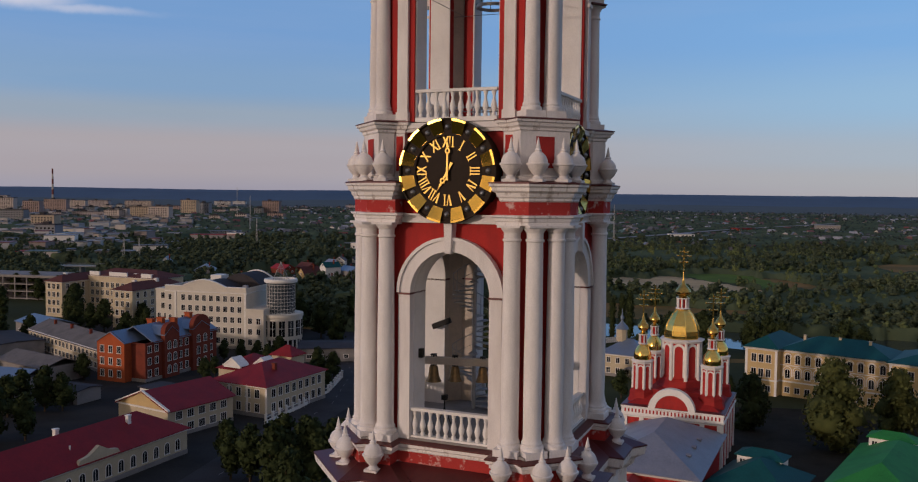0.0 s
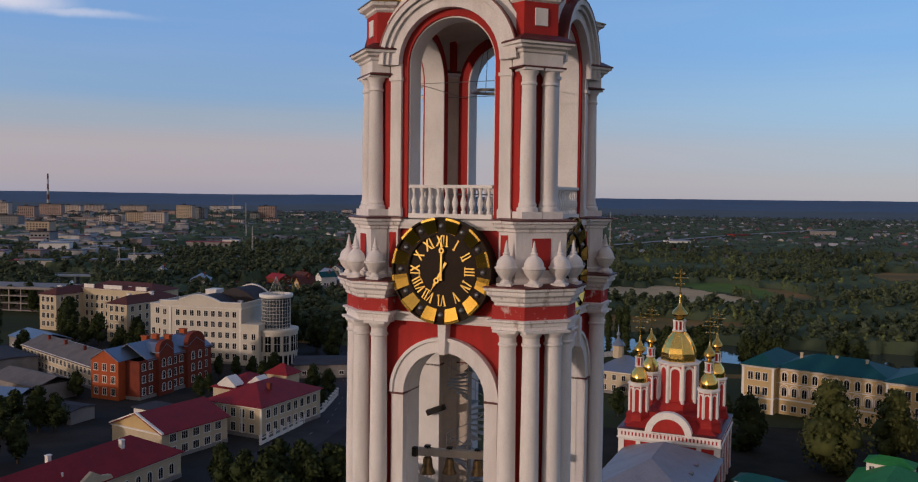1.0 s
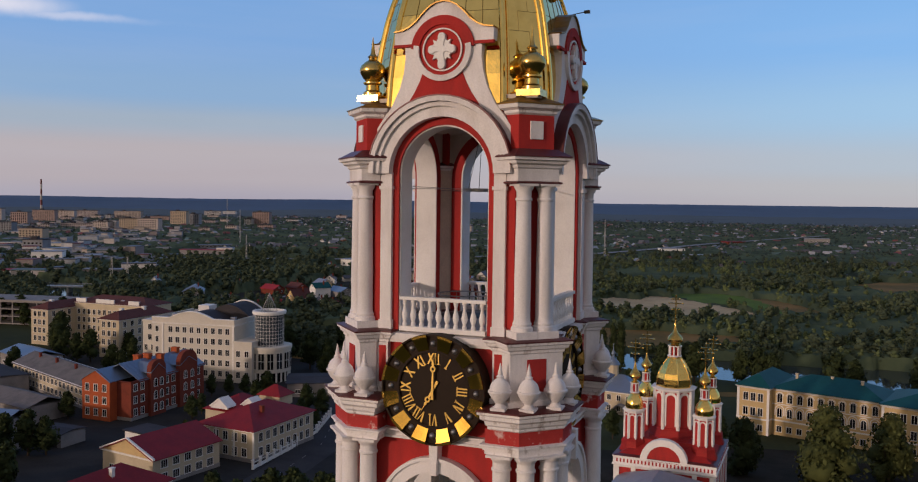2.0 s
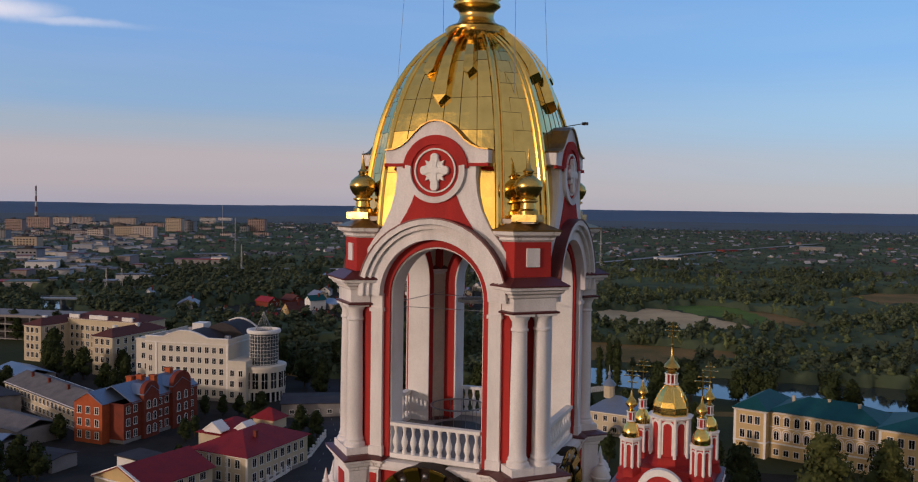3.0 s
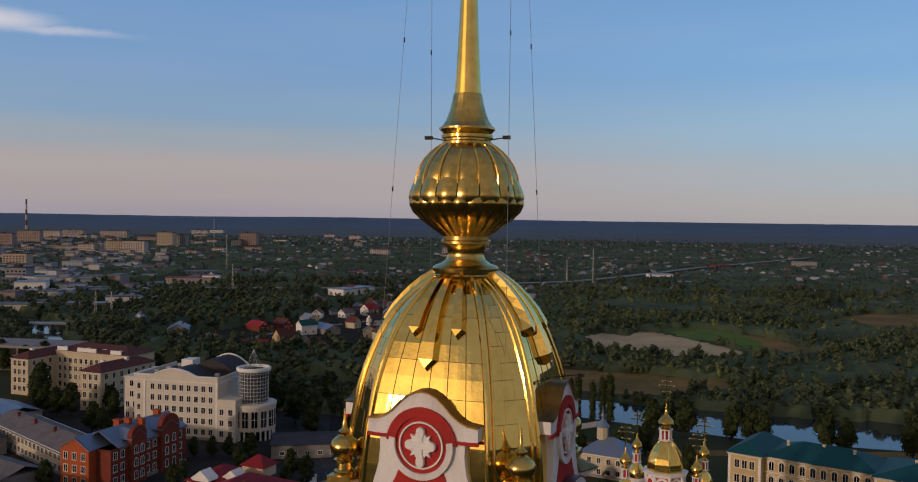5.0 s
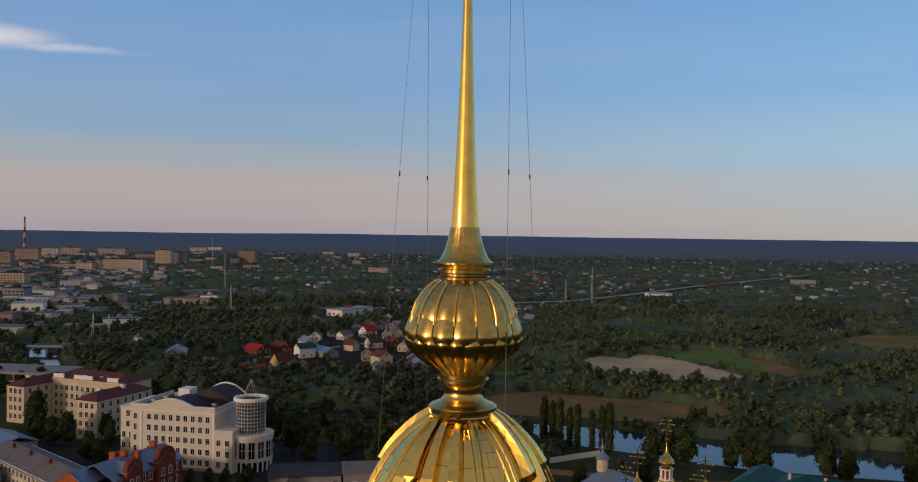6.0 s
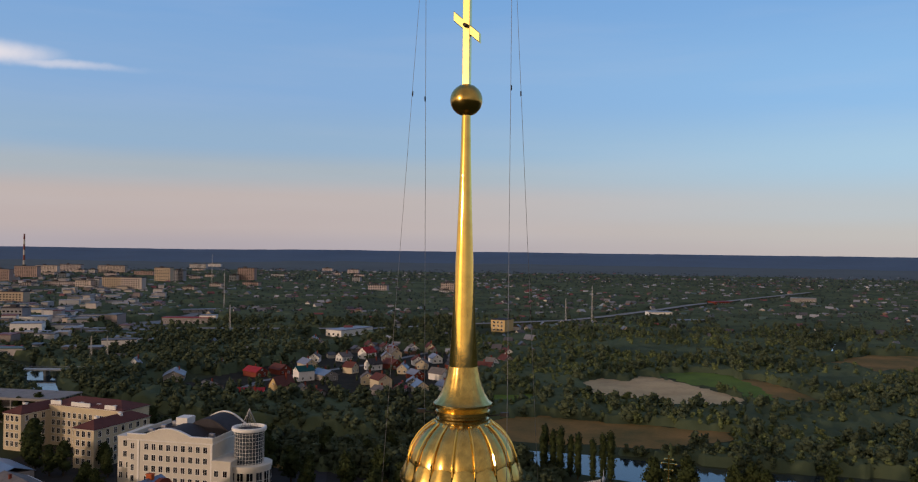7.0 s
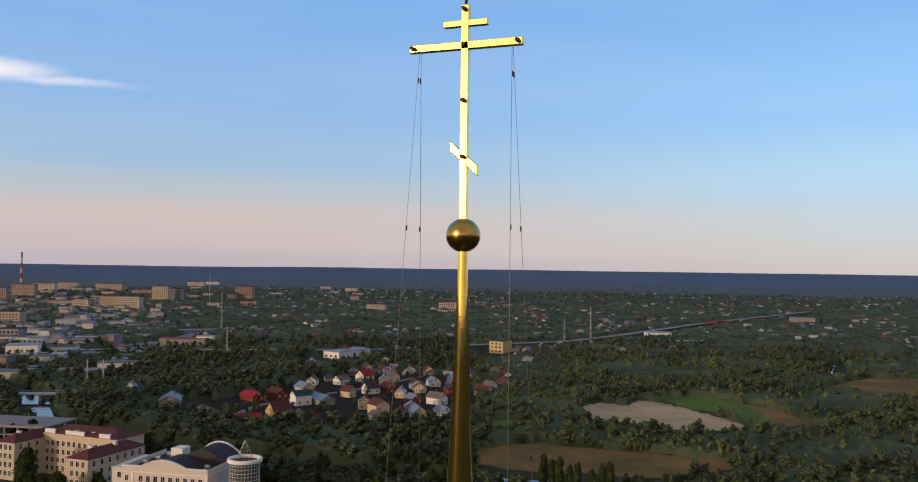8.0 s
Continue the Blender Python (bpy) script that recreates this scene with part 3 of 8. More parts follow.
INNER = [(-3.3, -3.3), (3.3, -3.3), (3.3, 3.3), (-3.3, 3.3)]
part("upper_floor", Geo().prism(INNER, 51.12, 51.36), M["floor"], tower, "grey screed floor")

# upper belfry
belfry(3.42, 4.26, 1.68, 2.5, 51.36, 59.15, 56.85, "upper", M["red"])
shaft_up = column(51.38, 56.52, 0.275).mesh("column", M["white"], True)
for k in range(4):
    for o in (-0.40, 0.40):
        x, y = corner(4.56, o)
        part("column", shaft_up, None, tower, "slim white plastered column", quarter(k) @ pose(x, y, 0, 0, 0, 45))
for s in (-1, 1):
    g = Geo().box(min(s * 1.9, s * 2.32), max(s * 1.9, s * 2.32), -3.56, -3.35, 51.36, 56.9)
    g.box(min(s * 1.86, s * 2.36), max(s * 1.86, s * 2.36), -3.62, -3.35, 56.3, 56.42)
    g.box(min(s * 1.86, s * 2.36), max(s * 1.86, s * 2.36), -3.60, -3.35, 51.36, 51.7)
    four("pilaster", g, M["white"], "white flat pilaster")
g = Geo().strip([(1.69, 51.36)] + arc(1.69, 56.85) + [(-1.69, 51.36)], [(1.63, 51.36)] + arc(1.63, 56.85) + [(-1.63, 51.36)], -3.34, -2.45)
four("reveal", g, M["white2"], "white plastered reveal", True)
four("archivolt_moulding", Geo().strip(arc(2.62, 56.85), arc(2.44, 56.85), -3.98, -3.4), M["white"], "white outer moulding", True)
four("archivolt_moulding", Geo().strip(arc(2.42, 56.85), arc(2.28, 56.85), -3.86, -3.4), M["white"], "white inner moulding", True)
g = Geo().strip(arc(2.55, 56.85), arc(1.93, 56.85), -3.74, -3.4)
four("archivolt", g, M["white"], "white moulded archivolt", True)
four("archivolt_flashing", Geo().strip(arc(2.66, 56.85, 20, 6, 174), arc(2.615, 56.85, 20, 6, 174), -4.0, -3.3), M["ledge"], "dark flashing over the archivolt", True)
E_UP = [(2.36, -2.6), (2.36, -3.58), corner(4.83, -0.76), corner(4.83, 0.76), (3.58, -2.36), (2.6, -2.36)]
four("capital_flashing", Geo().moulding(E_UP, [(0.02, 56.50), (0.10, 56.52), (0.10, 56.57), (0.0, 56.60)]), M["ledge"], "dark flashing over the capitals")
four("entablature", Geo().moulding(E_UP, [(0.0, 56.58), (0.0, 57.0), (0.06, 57.04), (0.08, 57.12), (0.2, 57.18), (0.22, 57.25), (0.32, 57.29), (0.32, 57.38)]),
     M["white"], "white entablature block")
four("entablature_flashing", Geo().moulding(E_UP, [(0.36, 57.38), (0.36, 57.42), (-0.05, 57.66)]), M["ledge"], "dark red flashing")
PED = [(2.3, -3.5), corner(4.62, -0.66), corner(4.62, 0.66), (3.5, -2.3), (2.2, -2.2)]
four("pedestal", Geo().moulding(PED, [(0.0, 57.4), (0.0, 58.85)]), M["red"], "red corner pedestal")
four("pedestal_panel", bevelled(Geo().box(-0.24, 0.24, -4.67, -4.58, 57.98, 58.58, m45), 0.015), M["white"], "white square panel")
four("pedestal_cornice", Geo().moulding(PED, [(0.0, 58.78), (0.08, 58.84), (0.08, 58.92), (0.24, 59.0), (0.28, 59.12)]), M["white_worn"], "white pedestal cornice")
four("pedestal_roof", Geo().moulding(PED, [(0.31, 59.12), (0.31, 59.16), (-0.25, 59.38), (-0.3, 59.5)]), M["gold_aged"], "aged gilded sheet roof of the pedestal")

# gables with a round medallion
half_gable = [(0.0, 62.66), (0.25, 62.62), (0.5, 62.5), (0.75, 62.28), (1.0, 62.02), (1.25, 61.84), (1.5, 61.74), (1.82, 61.70), (1.82, 61.30),
              (1.42, 61.26), (1.40, 60.8), (1.46, 60.3), (1.62, 59.75), (1.9, 59.2), (2.25, 58.75), (2.55, 58.3), (2.66, 57.4)]
edge = half_gable
g = Geo()
for s in (-1, 1):
    row_o = [(x * s, z) for x, z in edge]
    g.strip(row_o, [(0.0, min(z, 62.66)) if z > 59.5 else (max(0.0, math.sqrt(max(0.0, 2.3 ** 2 - (z - 56.85) ** 2))) * s, z) for x, z in edge], -3.58, -3.05)
four("gable", g, M["white"], "white scrolled gable")
g = Geo()
g.front([(0.62, 60.75), (-0.62, 60.75), (-0.72, 60.3), (-0.86, 59.95), (-1.05, 59.6), (-1.42, 59.05), (-1.0, 59.27), (-0.5, 59.42), (0.0, 59.47), (0.5, 59.42), (1.0, 59.27), (1.42, 59.05), (1.05, 59.6), (0.86, 59.95), (0.72, 60.3)][::-1], -3.61, -3.5)
four("gable_field", g, M["red"], "red field under the medallion")
g = Geo().strip(arc(1.06, 61.04, 28, 170, 370), arc(0.86, 61.04, 28, 170, 370), -3.70, -3.55)
four("medallion_ring", g, M["white"], "white lower half ring of the medallion", True)
g = Geo().strip(arc(1.16, 61.04, 24, 4, 176), arc(0.86, 61.04, 24, 4, 176), -3.66, -3.55)
four("medallion_hood", g, M["red"], "red arched band over the medallion", True)
g = Geo().strip(arc(0.87, 61.04, 36, 0, 360)[:-1], arc(0.02, 61.04, 36, 0, 360)[:-1], -3.60, -3.52, closed=True)
four("medallion", g, M["red"], "red round medallion", True)
g = Geo().strip(arc(0.73, 61.04, 40, 0, 360)[:-1], arc(0.68, 61.04, 40, 0, 360)[:-1], -3.66, -3.55, closed=True)
four("medallion_line", g, M["white2"], "thin white ring in the medallion", True)
outline = []
for a, reach, wide in ((270, 0.66, 0.14), (0, 0.50, 0.15), (90, 0.56, 0.14), (180, 0.50, 0.15)):
    c, d = math.cos(radians(a)), math.sin(radians(a))
    for along_, side in ((0.13, -0.09), (0.26, -0.10), (reach - 0.20, -wide), (reach - 0.07, -wide * 0.95), (reach, -wide * 0.45), (reach, wide * 0.45), (reach - 0.07, wide * 0.95), (reach - 0.20, wide), (0.26, 0.10), (0.13, 0.09)):
        outline.append((along_ * c - side * d, 61.04 + along_ * d + side * c))
four("medallion_cross", bevelled(Geo().front(outline, -3.74, -3.58), 0.03), M["white2"], "white stucco cross with rounded arms")
for a in (45, 135, 225, 315):
    g = Geo().front([(-0.07, 0.12), (0.07, 0.12), (0.16, 0.36), (0.06, 0.33), (0.0, 0.47), (-0.06, 0.33), (-0.16, 0.36)], -3.70, -3.58, pose(0, 0, 61.04, 0, a, 0))
    four("medallion_ray", g, M["white2"], "white stucco rays")
for s in (-1, 1):
    four("gable_band", Geo().box(min(s * 1.04, s * 1.84), max(s * 1.04, s * 1.84), -3.64, -3.5, 61.18, 61.28), M["red"], "red shoulder band")
g = Geo().strip([(x * 1.01, z + 0.045) for x, z in half_gable[:8]][::-1] + [(-x * 1.01, z + 0.045) for x, z in half_gable[1:8]],
                [(x, z) for x, z in half_gable[:8]][::-1] + [(-x, z) for x, z in half_gable[1:8]], -3.66, -2.6)
four("gable_roof", g, M["gold_aged"], "gilded sheet cap of the gable")

# dome: eight panels between ribs
DOME = [(65.98, 0.92), (65.78, 1.22), (65.52, 1.52), (65.2, 1.82), (64.83, 2.10), (64.4, 2.34), (64.0, 2.52), (63.5, 2.70), (63.0, 2.86), (62.4, 3.01), (61.7, 3.14), (61.0, 3.25),
        (60.2, 3.34), (59.6, 3.38), (59.3, 3.4), (58.95, 3.41)]
WIDE = 0.62
g = Geo()
for face in range(2):
    n = 8 if face == 0 else 3
    for j in range(len(DOME) - 1):
        (za, da), (zb, db) = DOME[j], DOME[j + 1]
        for i in range(n):
            u0, u1 = -1 + 2 * i / n, -1 + 2 * (i + 1) / n
            if face == 0:
                v = [(da * WIDE * u0, -da, za), (db * WIDE * u0, -db, zb), (db * WIDE * u1, -db, zb), (da * WIDE * u1, -da, za)]
                bow = lambda p: (p[0], p[1] - 0.10 * (1 - (p[0] / (WIDE * -p[1])) ** 2) * min(1.0, -p[1] / 2.5), p[2])
                g.add([bow(p) for p in v], [(0, 1, 2, 3)])
            else:
                a, b = Vector((da * WIDE, -da)), Vector((da, -da * WIDE))
                c, d = Vector((db * WIDE, -db)), Vector((db, -db * WIDE))
                s0, s1 = (u0 + 1) / 2, (u1 + 1) / 2
                g.add([(*a.lerp(b, s0), za), (*c.lerp(d, s0), zb), (*c.lerp(d, s1), zb), (*a.lerp(b, s1), za)], [(0, 1, 2, 3)])
dome_geo = g


four("dome_shell", dome_geo, M["gold_dome"], "gilded dome shell in sheet panels", True)
# standing seams and ribs that follow the dome


def along(u_of, rows, radius, lift=0.0, n=6):
    g = Geo()
    pts = [Vector(u_of(z, d)) for z, d in rows]
    v, f = [], []
    for i, p in enumerate(pts):
        t = (pts[min(i + 1, len(pts) - 1)] - pts[max(i - 1, 0)]).normalized()
        side = t.cross(Vector((p.x, p.y, 0)).normalized()).normalized()
        up = side.cross(t)
        for k in range(n):
            a = 2 * math.pi * k / n
            v.append(p + up * lift + (side * math.cos(a) + up * math.sin(a)) * radius)
    for i in range(len(pts) - 1):
        f += [(i * n + k, i * n + (k + 1) % n, (i + 1) * n + (k + 1) % n, (i + 1) * n + k) for k in range(n)]
    return g.add(v, f)


four("dome_rib", along(lambda z, d: (d * WIDE, -d, z), DOME, 0.085, n=8), M["gold"], "rounded gilded rib", True)
four("dome_rib", along(lambda z, d: (d, -d * WIDE, z), DOME, 0.085, n=8), M["gold"], "rounded gilded rib", True)
four("dome_rib", along(lambda z, d: (d * WIDE + 0.16, -d + 0.14, z), DOME, 0.05, n=6), M["gold"], "slim gilded rib", True)
four("dome_rib", along(lambda z, d: (d - 0.14, -d * WIDE - 0.16, z), DOME, 0.05, n=6), M["gold"], "slim gilded rib", True)
bow = lambda u, d: -d - 0.10 * (1 - u * u) * min(1.0, d / 2.5)
for u in (-0.66, -0.33, 0.0, 0.33, 0.66):
    four("dome_seam", along(lambda z, d: (u * d * WIDE, bow(u, d), z), DOME, 0.014, n=4), M["gold_seam"])
for j in (4, 7, 9, 11):
    z, d = DOME[j]
    g = Geo()
    row = [(-1 + i / 4) for i in range(9)]
    for i in range(8):
        g.tube((row[i] * d * WIDE, bow(row[i], d), z), (row[i + 1] * d * WIDE, bow(row[i + 1], d), z), 0.009, 4)
    four("dome_seam", g, M["gold_seam"])
# staggered sheet joints on the chamfers
lean = lambda z, d, u: (d * WIDE + (d - d * WIDE) * u, -d + (d - d * WIDE) * u, z)
for j in range(2, 14):
    a, b_ = DOME[j], DOME[j + 1]
    u0, u1 = ((0.12, 0.62), (0.38, 0.88))[j % 2]
    four("sheet_joint", Geo().tube(lean(*a, u0), lean(*a, u1), 0.008, 4).tube(lean(*a, u0 if j % 2 else u1), lean(*b_, u0 if j % 2 else u1), 0.007, 4), M["gold_seam"])


# ray ornaments: long and short tapering bars with a bent tip, hanging from the collar
def ray(u, j0, j1, wide):
    rows = DOME[j0:j1]
    v, f = [], []
    k = len(rows)
    for i, (z, d) in enumerate(rows):
        (za, da), (zb, db) = DOME[max(j0 + i - 1, 0)], DOME[j0 + i + 1]
        size = math.hypot(db - da, zb - za)
        out, up = (za - zb) / size, (db - da) / size
        w = wide * (0.32 + 0.68 * i / (k - 1))
        y = bow(u, d)
        for dx, h in ((-w, -0.02), (-w * 0.72, 0.28), (w * 0.72, 0.28), (w, -0.02)):
            v.append((u * d * WIDE + dx, y - h * out, z + h * up))
    for i in range(k - 1):
        f += [(i * 4 + c, (i + 1) * 4 + c, (i + 1) * 4 + c + 1, i * 4 + c + 1) for c in range(3)]
    o = len(v)
    drop = wide * 1.05
    v += [(u * d * WIDE, y - drop * up, z - drop * out), (u * d * WIDE, y - drop * up * 0.8 - 0.24 * out, z - drop * out * 0.8 + 0.24 * up)]
    e = (k - 1) * 4
    f += [(e, o, o + 1, e + 1), (e + 1, o + 1, e + 2), (e + 2, o + 1, o, e + 3)]
    return Geo().add(v, f)


for u, j1, w in ((-0.5, 6, 0.25), (-0.08, 8, 0.33), (0.5, 6, 0.25)):
    four("dome_ray", ray(u, 0, j1, w), M["gold"], "raised gilded ray ornament")

# collar, bulb, spire
part("collar", Geo().lathe([(1.0, 65.85), (1.14, 65.95), (1.16, 66.05), (1.12, 66.1), (1.14, 66.28), (1.06, 66.36), (0.84, 66.44), (0.68, 66.56), (0.61, 66.75), (0.66, 66.95), (0.80, 67.08),
                            (0.86, 67.12), (0.86, 67.2), (0.80, 67.24), (0.80, 67.45), (0.85, 67.5), (0.85, 67.6), (0.76, 67.66)], 32), M["gold_bulb"], tower, "gilded collar", smooth=True)
# underside in a darker, duller gold than the crown above it
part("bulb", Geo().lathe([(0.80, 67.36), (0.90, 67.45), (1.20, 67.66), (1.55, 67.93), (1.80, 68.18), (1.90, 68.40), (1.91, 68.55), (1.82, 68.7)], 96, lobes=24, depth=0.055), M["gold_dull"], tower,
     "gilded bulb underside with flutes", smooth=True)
part("bulb_crown", Geo().lathe([(1.70, 68.75), (1.74, 69.1), (1.70, 69.4), (1.58, 69.72), (1.40, 70.0), (1.20, 70.22), (1.02, 70.36), (0.90, 70.44), (0.82, 70.5)], 96, lobes=16, depth=0.035),
     M["gold_bulb"], tower, "gilded gadrooned bulb", smooth=True)
CROWN = [(1.76, 68.8), (1.78, 69.1), (1.74, 69.4), (1.62, 69.72), (1.44, 70.0), (1.24, 70.22), (1.06, 70.36), (0.94, 70.44)]
ribs = Geo()
for (r0, z0), (r1, z1) in zip(CROWN, CROWN[1:]):
    ribs.tube((r0, 0, z0), (r1, 0, z1), 0.035, 6)
rib_me = ribs.mesh("bulb_rib", M["gold"], True)
# scalloped leaf between two ribs, curling outwards at the widest line
v, f = [], []
for j, (lift, z, h) in enumerate(((0.02, 69.14, 0.0), (0.12, 69.0, 0.7), (0.20, 68.84, 0.95), (0.23, 68.66, 1.0), (0.17, 68.5, 0.96))):
    for i in range(7):
        a = radians(-11.25 * 0.94 + 22.5 * 0.94 * i / 6)
        swell = math.cos(a / radians(11.25) * 1.35)
        r = 1.72 + lift * (0.55 + 0.45 * swell) + 0.03 * swell
        v.append((r * math.cos(a), r * math.sin(a), z + 0.16 * swell * (1 - h)))
for j in range(4):
    f += [(j * 7 + i, (j + 1) * 7 + i, (j + 1) * 7 + i + 1, j * 7 + i + 1) for i in range(6)]
leaf_me = Geo().add(v, f).mesh("bulb_leaf", M["gold_bulb"], True)
for i in range(16):
    part("bulb_rib", rib_me, None, tower, "", pose(0, 0, 0, 0, 0, 22.5 * i + 11.25))
    part("bulb_leaf", leaf_me, None, tower, "", pose(0, 0, 0, 0, 0, 22.5 * i))
bead_me = Geo().lathe([(0.01, -0.06), (0.05, -0.03), (0.06, 0.0), (0.05, 0.03), (0.01, 0.06)], 10).mesh("bead", M["gold"], True)
for i in range(20):
    part("bead", bead_me, None, tower, "", pose(0, 0, 0, 0, 0, 18 * i) @ pose(0.93, 0, 70.42))
part("spire_foot", Geo().lathe([(0.8, 70.42), (0.84, 70.46), (0.84, 70.56), (0.78, 70.6), (0.78, 70.66), (0.86, 70.7), (0.86, 70.8), (0.8, 70.84), (0.84, 70.9), (0.93, 70.98), (0.93, 71.04),
                                (0.82, 71.12), (0.70, 71.32), (0.60, 71.6), (0.52, 71.92), (0.47, 72.2)], 48, lobes=16, depth=0.06), M["gold_bulb"], tower, "gilded flared spire foot", smooth=True)
part("spire", Geo().lathe([(0.47, 72.1), (0.40, 73.2), (0.33, 74.6), (0.27, 76.0), (0.22, 77.4), (0.175, 78.8), (0.145, 80.25)], 24), M["gold_spire"], tower, "slender gilded spire", smooth=True)
part("ball", Geo().lathe([(0.515 * math.sin(math.pi * i / 14) + 0.005, 80.71 - 0.515 * math.cos(math.pi * i / 14)) for i in range(15)], 32, lobes=16, depth=0.02), M["gold_dull"], tower,
     "dark gilded ball with seams", smooth=True)
g = bevelled(Geo().box(-0.125, 0.125, -0.1, 0.1, 81.15, 87.75), 0.02)
cross = part("cross", g, M["gold_cross"], tower, "tall gilded cross post")
part("crossbar", bevelled(Geo().box(-1.84, 1.84, -0.1, 0.1, 86.38, 86.62), 0.02), M["gold_cross"], cross, "long gilded crossbar")
part("crossbar", bevelled(Geo().box(-0.72, 0.72, -0.09, 0.09, 87.08, 87.28), 0.02), M["gold_cross"], cross, "short gilded crossbar")
g = Geo().front([(-0.45, 83.6), (-0.45, 83.28), (0.45, 82.5), (0.45, 82.82)], -0.09, 0.09)
part("slanted_bar", bevelled(g, 0.02), M["gold_cross"], cross, "slanted gilded footbar")
for x, z in ((-1.70, 86.5), (1.70, 86.5), (0, 86.5), (0, 84.8), (0, 83.08), (0, 87.6)):
    part("cross_lamp", Geo().box(x - 0.045, x + 0.045, -0.2, -0.08, z - 0.05, z + 0.05).lathe([(0.035, 0), (0.06, 0.02), (0.06, 0.07), (0.015, 0.07)], 10, pose(x, -0.2, z, 90, 0, 0)), M["iron"], cross, "small dark lamp on the cross")
part("rod", Geo().tube((0, 0, 87.7), (0, 0, 88.6), 0.05, 6), M["iron"], cross, "lightning rod")
for x in (-1, 1):
    for y in (-1, 1):
        part("guy_wire", Geo().tube((1.5 * x, 0.05 * y, 86.4), (2.2 * x, 2.2 * y, 62.6), 0.008, 4), M["steel"], tower, "thin steel guy wire")
        for z in (85.6, 81.0, 74.0, 69.0):
            f = (86.4 - z) / 23.8
            part("wire_clamp", Geo().tube((1.5 * x + 0.7 * x * f, 2.2 * y * f, z), (1.5 * x + 0.7 * x * (f + 0.007), 2.2 * y * (f + 0.007), z - 0.16), 0.026, 5), M["iron"], tower)

# small gilded cupolas on the pedestals
g = Geo().box(-0.42, 0.42, -0.42, 0.42, 59.6, 59.86)
g.lathe([(0.34, 59.8), (0.34, 60.0), (0.26, 60.08), (0.24, 60.3), (0.34, 60.36), (0.34, 60.42), (0.24, 60.46), (0.36, 60.6), (0.46, 60.8), (0.48, 60.95), (0.42, 61.12), (0.28, 61.26),
         (0.15, 61.36), (0.16, 61.44), (0.2, 61.48), (0.14, 61.54), (0.09, 61.6), (0.05, 61.9), (0.012, 62.3)], 24)
x, y = corner(4.22, 0)
g.v = [(p[0] * 0.98, p[1] * 0.98, 59.42 + (p[2] - 59.6) * 0.86) for p in g.v]
four("cupola", g, M["gold_bulb"], "small gilded onion cupola with a spike", True, m=pose(x, y, 0))
# floodlight arms on the gables and the spire foot
part("floodlight", Geo().tube((0.3, -3.1, 62.72), (0.35, -3.95, 62.86), 0.018, 5).box(0.29, 0.41, -4.1, -3.9, 62.8, 62.9), M["iron"], tower, "small dark floodlight on an arm", quarter(1))
for a in (10, 190):
    part("floodlight", Geo().tube((0.7, 0, 70.62), (1.3, 0, 70.72), 0.022, 5).box(1.22, 1.48, -0.07, 0.07, 70.66, 70.78), M["iron"], tower, "small dark floodlight on an arm", pose(0, 0, 0, 0, 0, a))


# vases over the columns
def vase():
    g = Geo().box(-0.30, 0.30, -0.30, 0.30, 0, 0.12)
    g.lathe([(0.26, 0.12), (0.2, 0.2), (0.16, 0.28), (0.2, 0.34), (0.32, 0.48), (0.41, 0.66), (0.43, 0.74), (0.47, 0.76), (0.47, 0.84), (0.41, 0.86), (0.40, 0.98), (0.34, 1.14), (0.24, 1.27),
             (0.15, 1.34), (0.13, 1.38), (0.16, 1.42), (0.13, 1.46), (0.09, 1.5), (0.10, 1.56), (0.015, 2.0)], 16)
    g.v = [(p[0] * 0.84, p[1] * 0.84, p[2] * 0.77) for p in g.v]
    return g


vase_me = vase().mesh("vase_finial", M["white"], True)
for k in range(4):
    for x, y in ((-2.5, -4.34), (2.5, -4.34), corner(5.32, -0.5), corner(5.32, 0.5)):
        part("vase_finial", vase_me, None, tower, "white stucco vase finial", quarter(k) @ pose(x, y, 49.12))
    for x, y in ((-2.5, -4.95), (2.5, -4.95), corner(6.0, -0.5), corner(6.0, 0.5)):
        part("vase_finial", vase_me, None, tower, "white stucco vase finial", quarter(k) @ pose(x, y, 38.42))

# balustrades
BAL = [(0.085, 0), (0.085, 0.1), (0.06, 0.14), (0.07, 0.2), (0.105, 0.3), (0.115, 0.4), (0.09, 0.52), (0.055, 0.64), (0.05, 0.74), (0.07, 0.8), (0.07, 0.84), (0.09, 0.88), (0.09, 0.94)]
for z, y, half, n in ((39.58, -3.62, 1.58, 10), (51.5, -3.3, 1.62, 10)):
    me = Geo().lathe([(r, h) for r, h in BAL], 10).mesh("baluster", M["white2"], True)
    for k in range(4):
        rail = part("balustrade", Geo().box(-half, half, y - 0.14, y + 0.14, z - 0.16, z).box(-half, half, y - 0.13, y + 0.13, z + 0.93, z + 1.04), M["white2"], tower, "white stone balustrade",
                    quarter(k))
        for i in range(n):
            part("baluster", me, None, rail, "", pose(-half + (i + 0.5) * 2 * half / n, y, z))

# clocks on the four sides
CZ, CY = 49.50, -4.0


def on_clock(a):
    """Turned a degrees clockwise about the middle of the dial; x to the right, z outwards at noon."""
    return pose(0, CY, CZ, 0, a, 0)


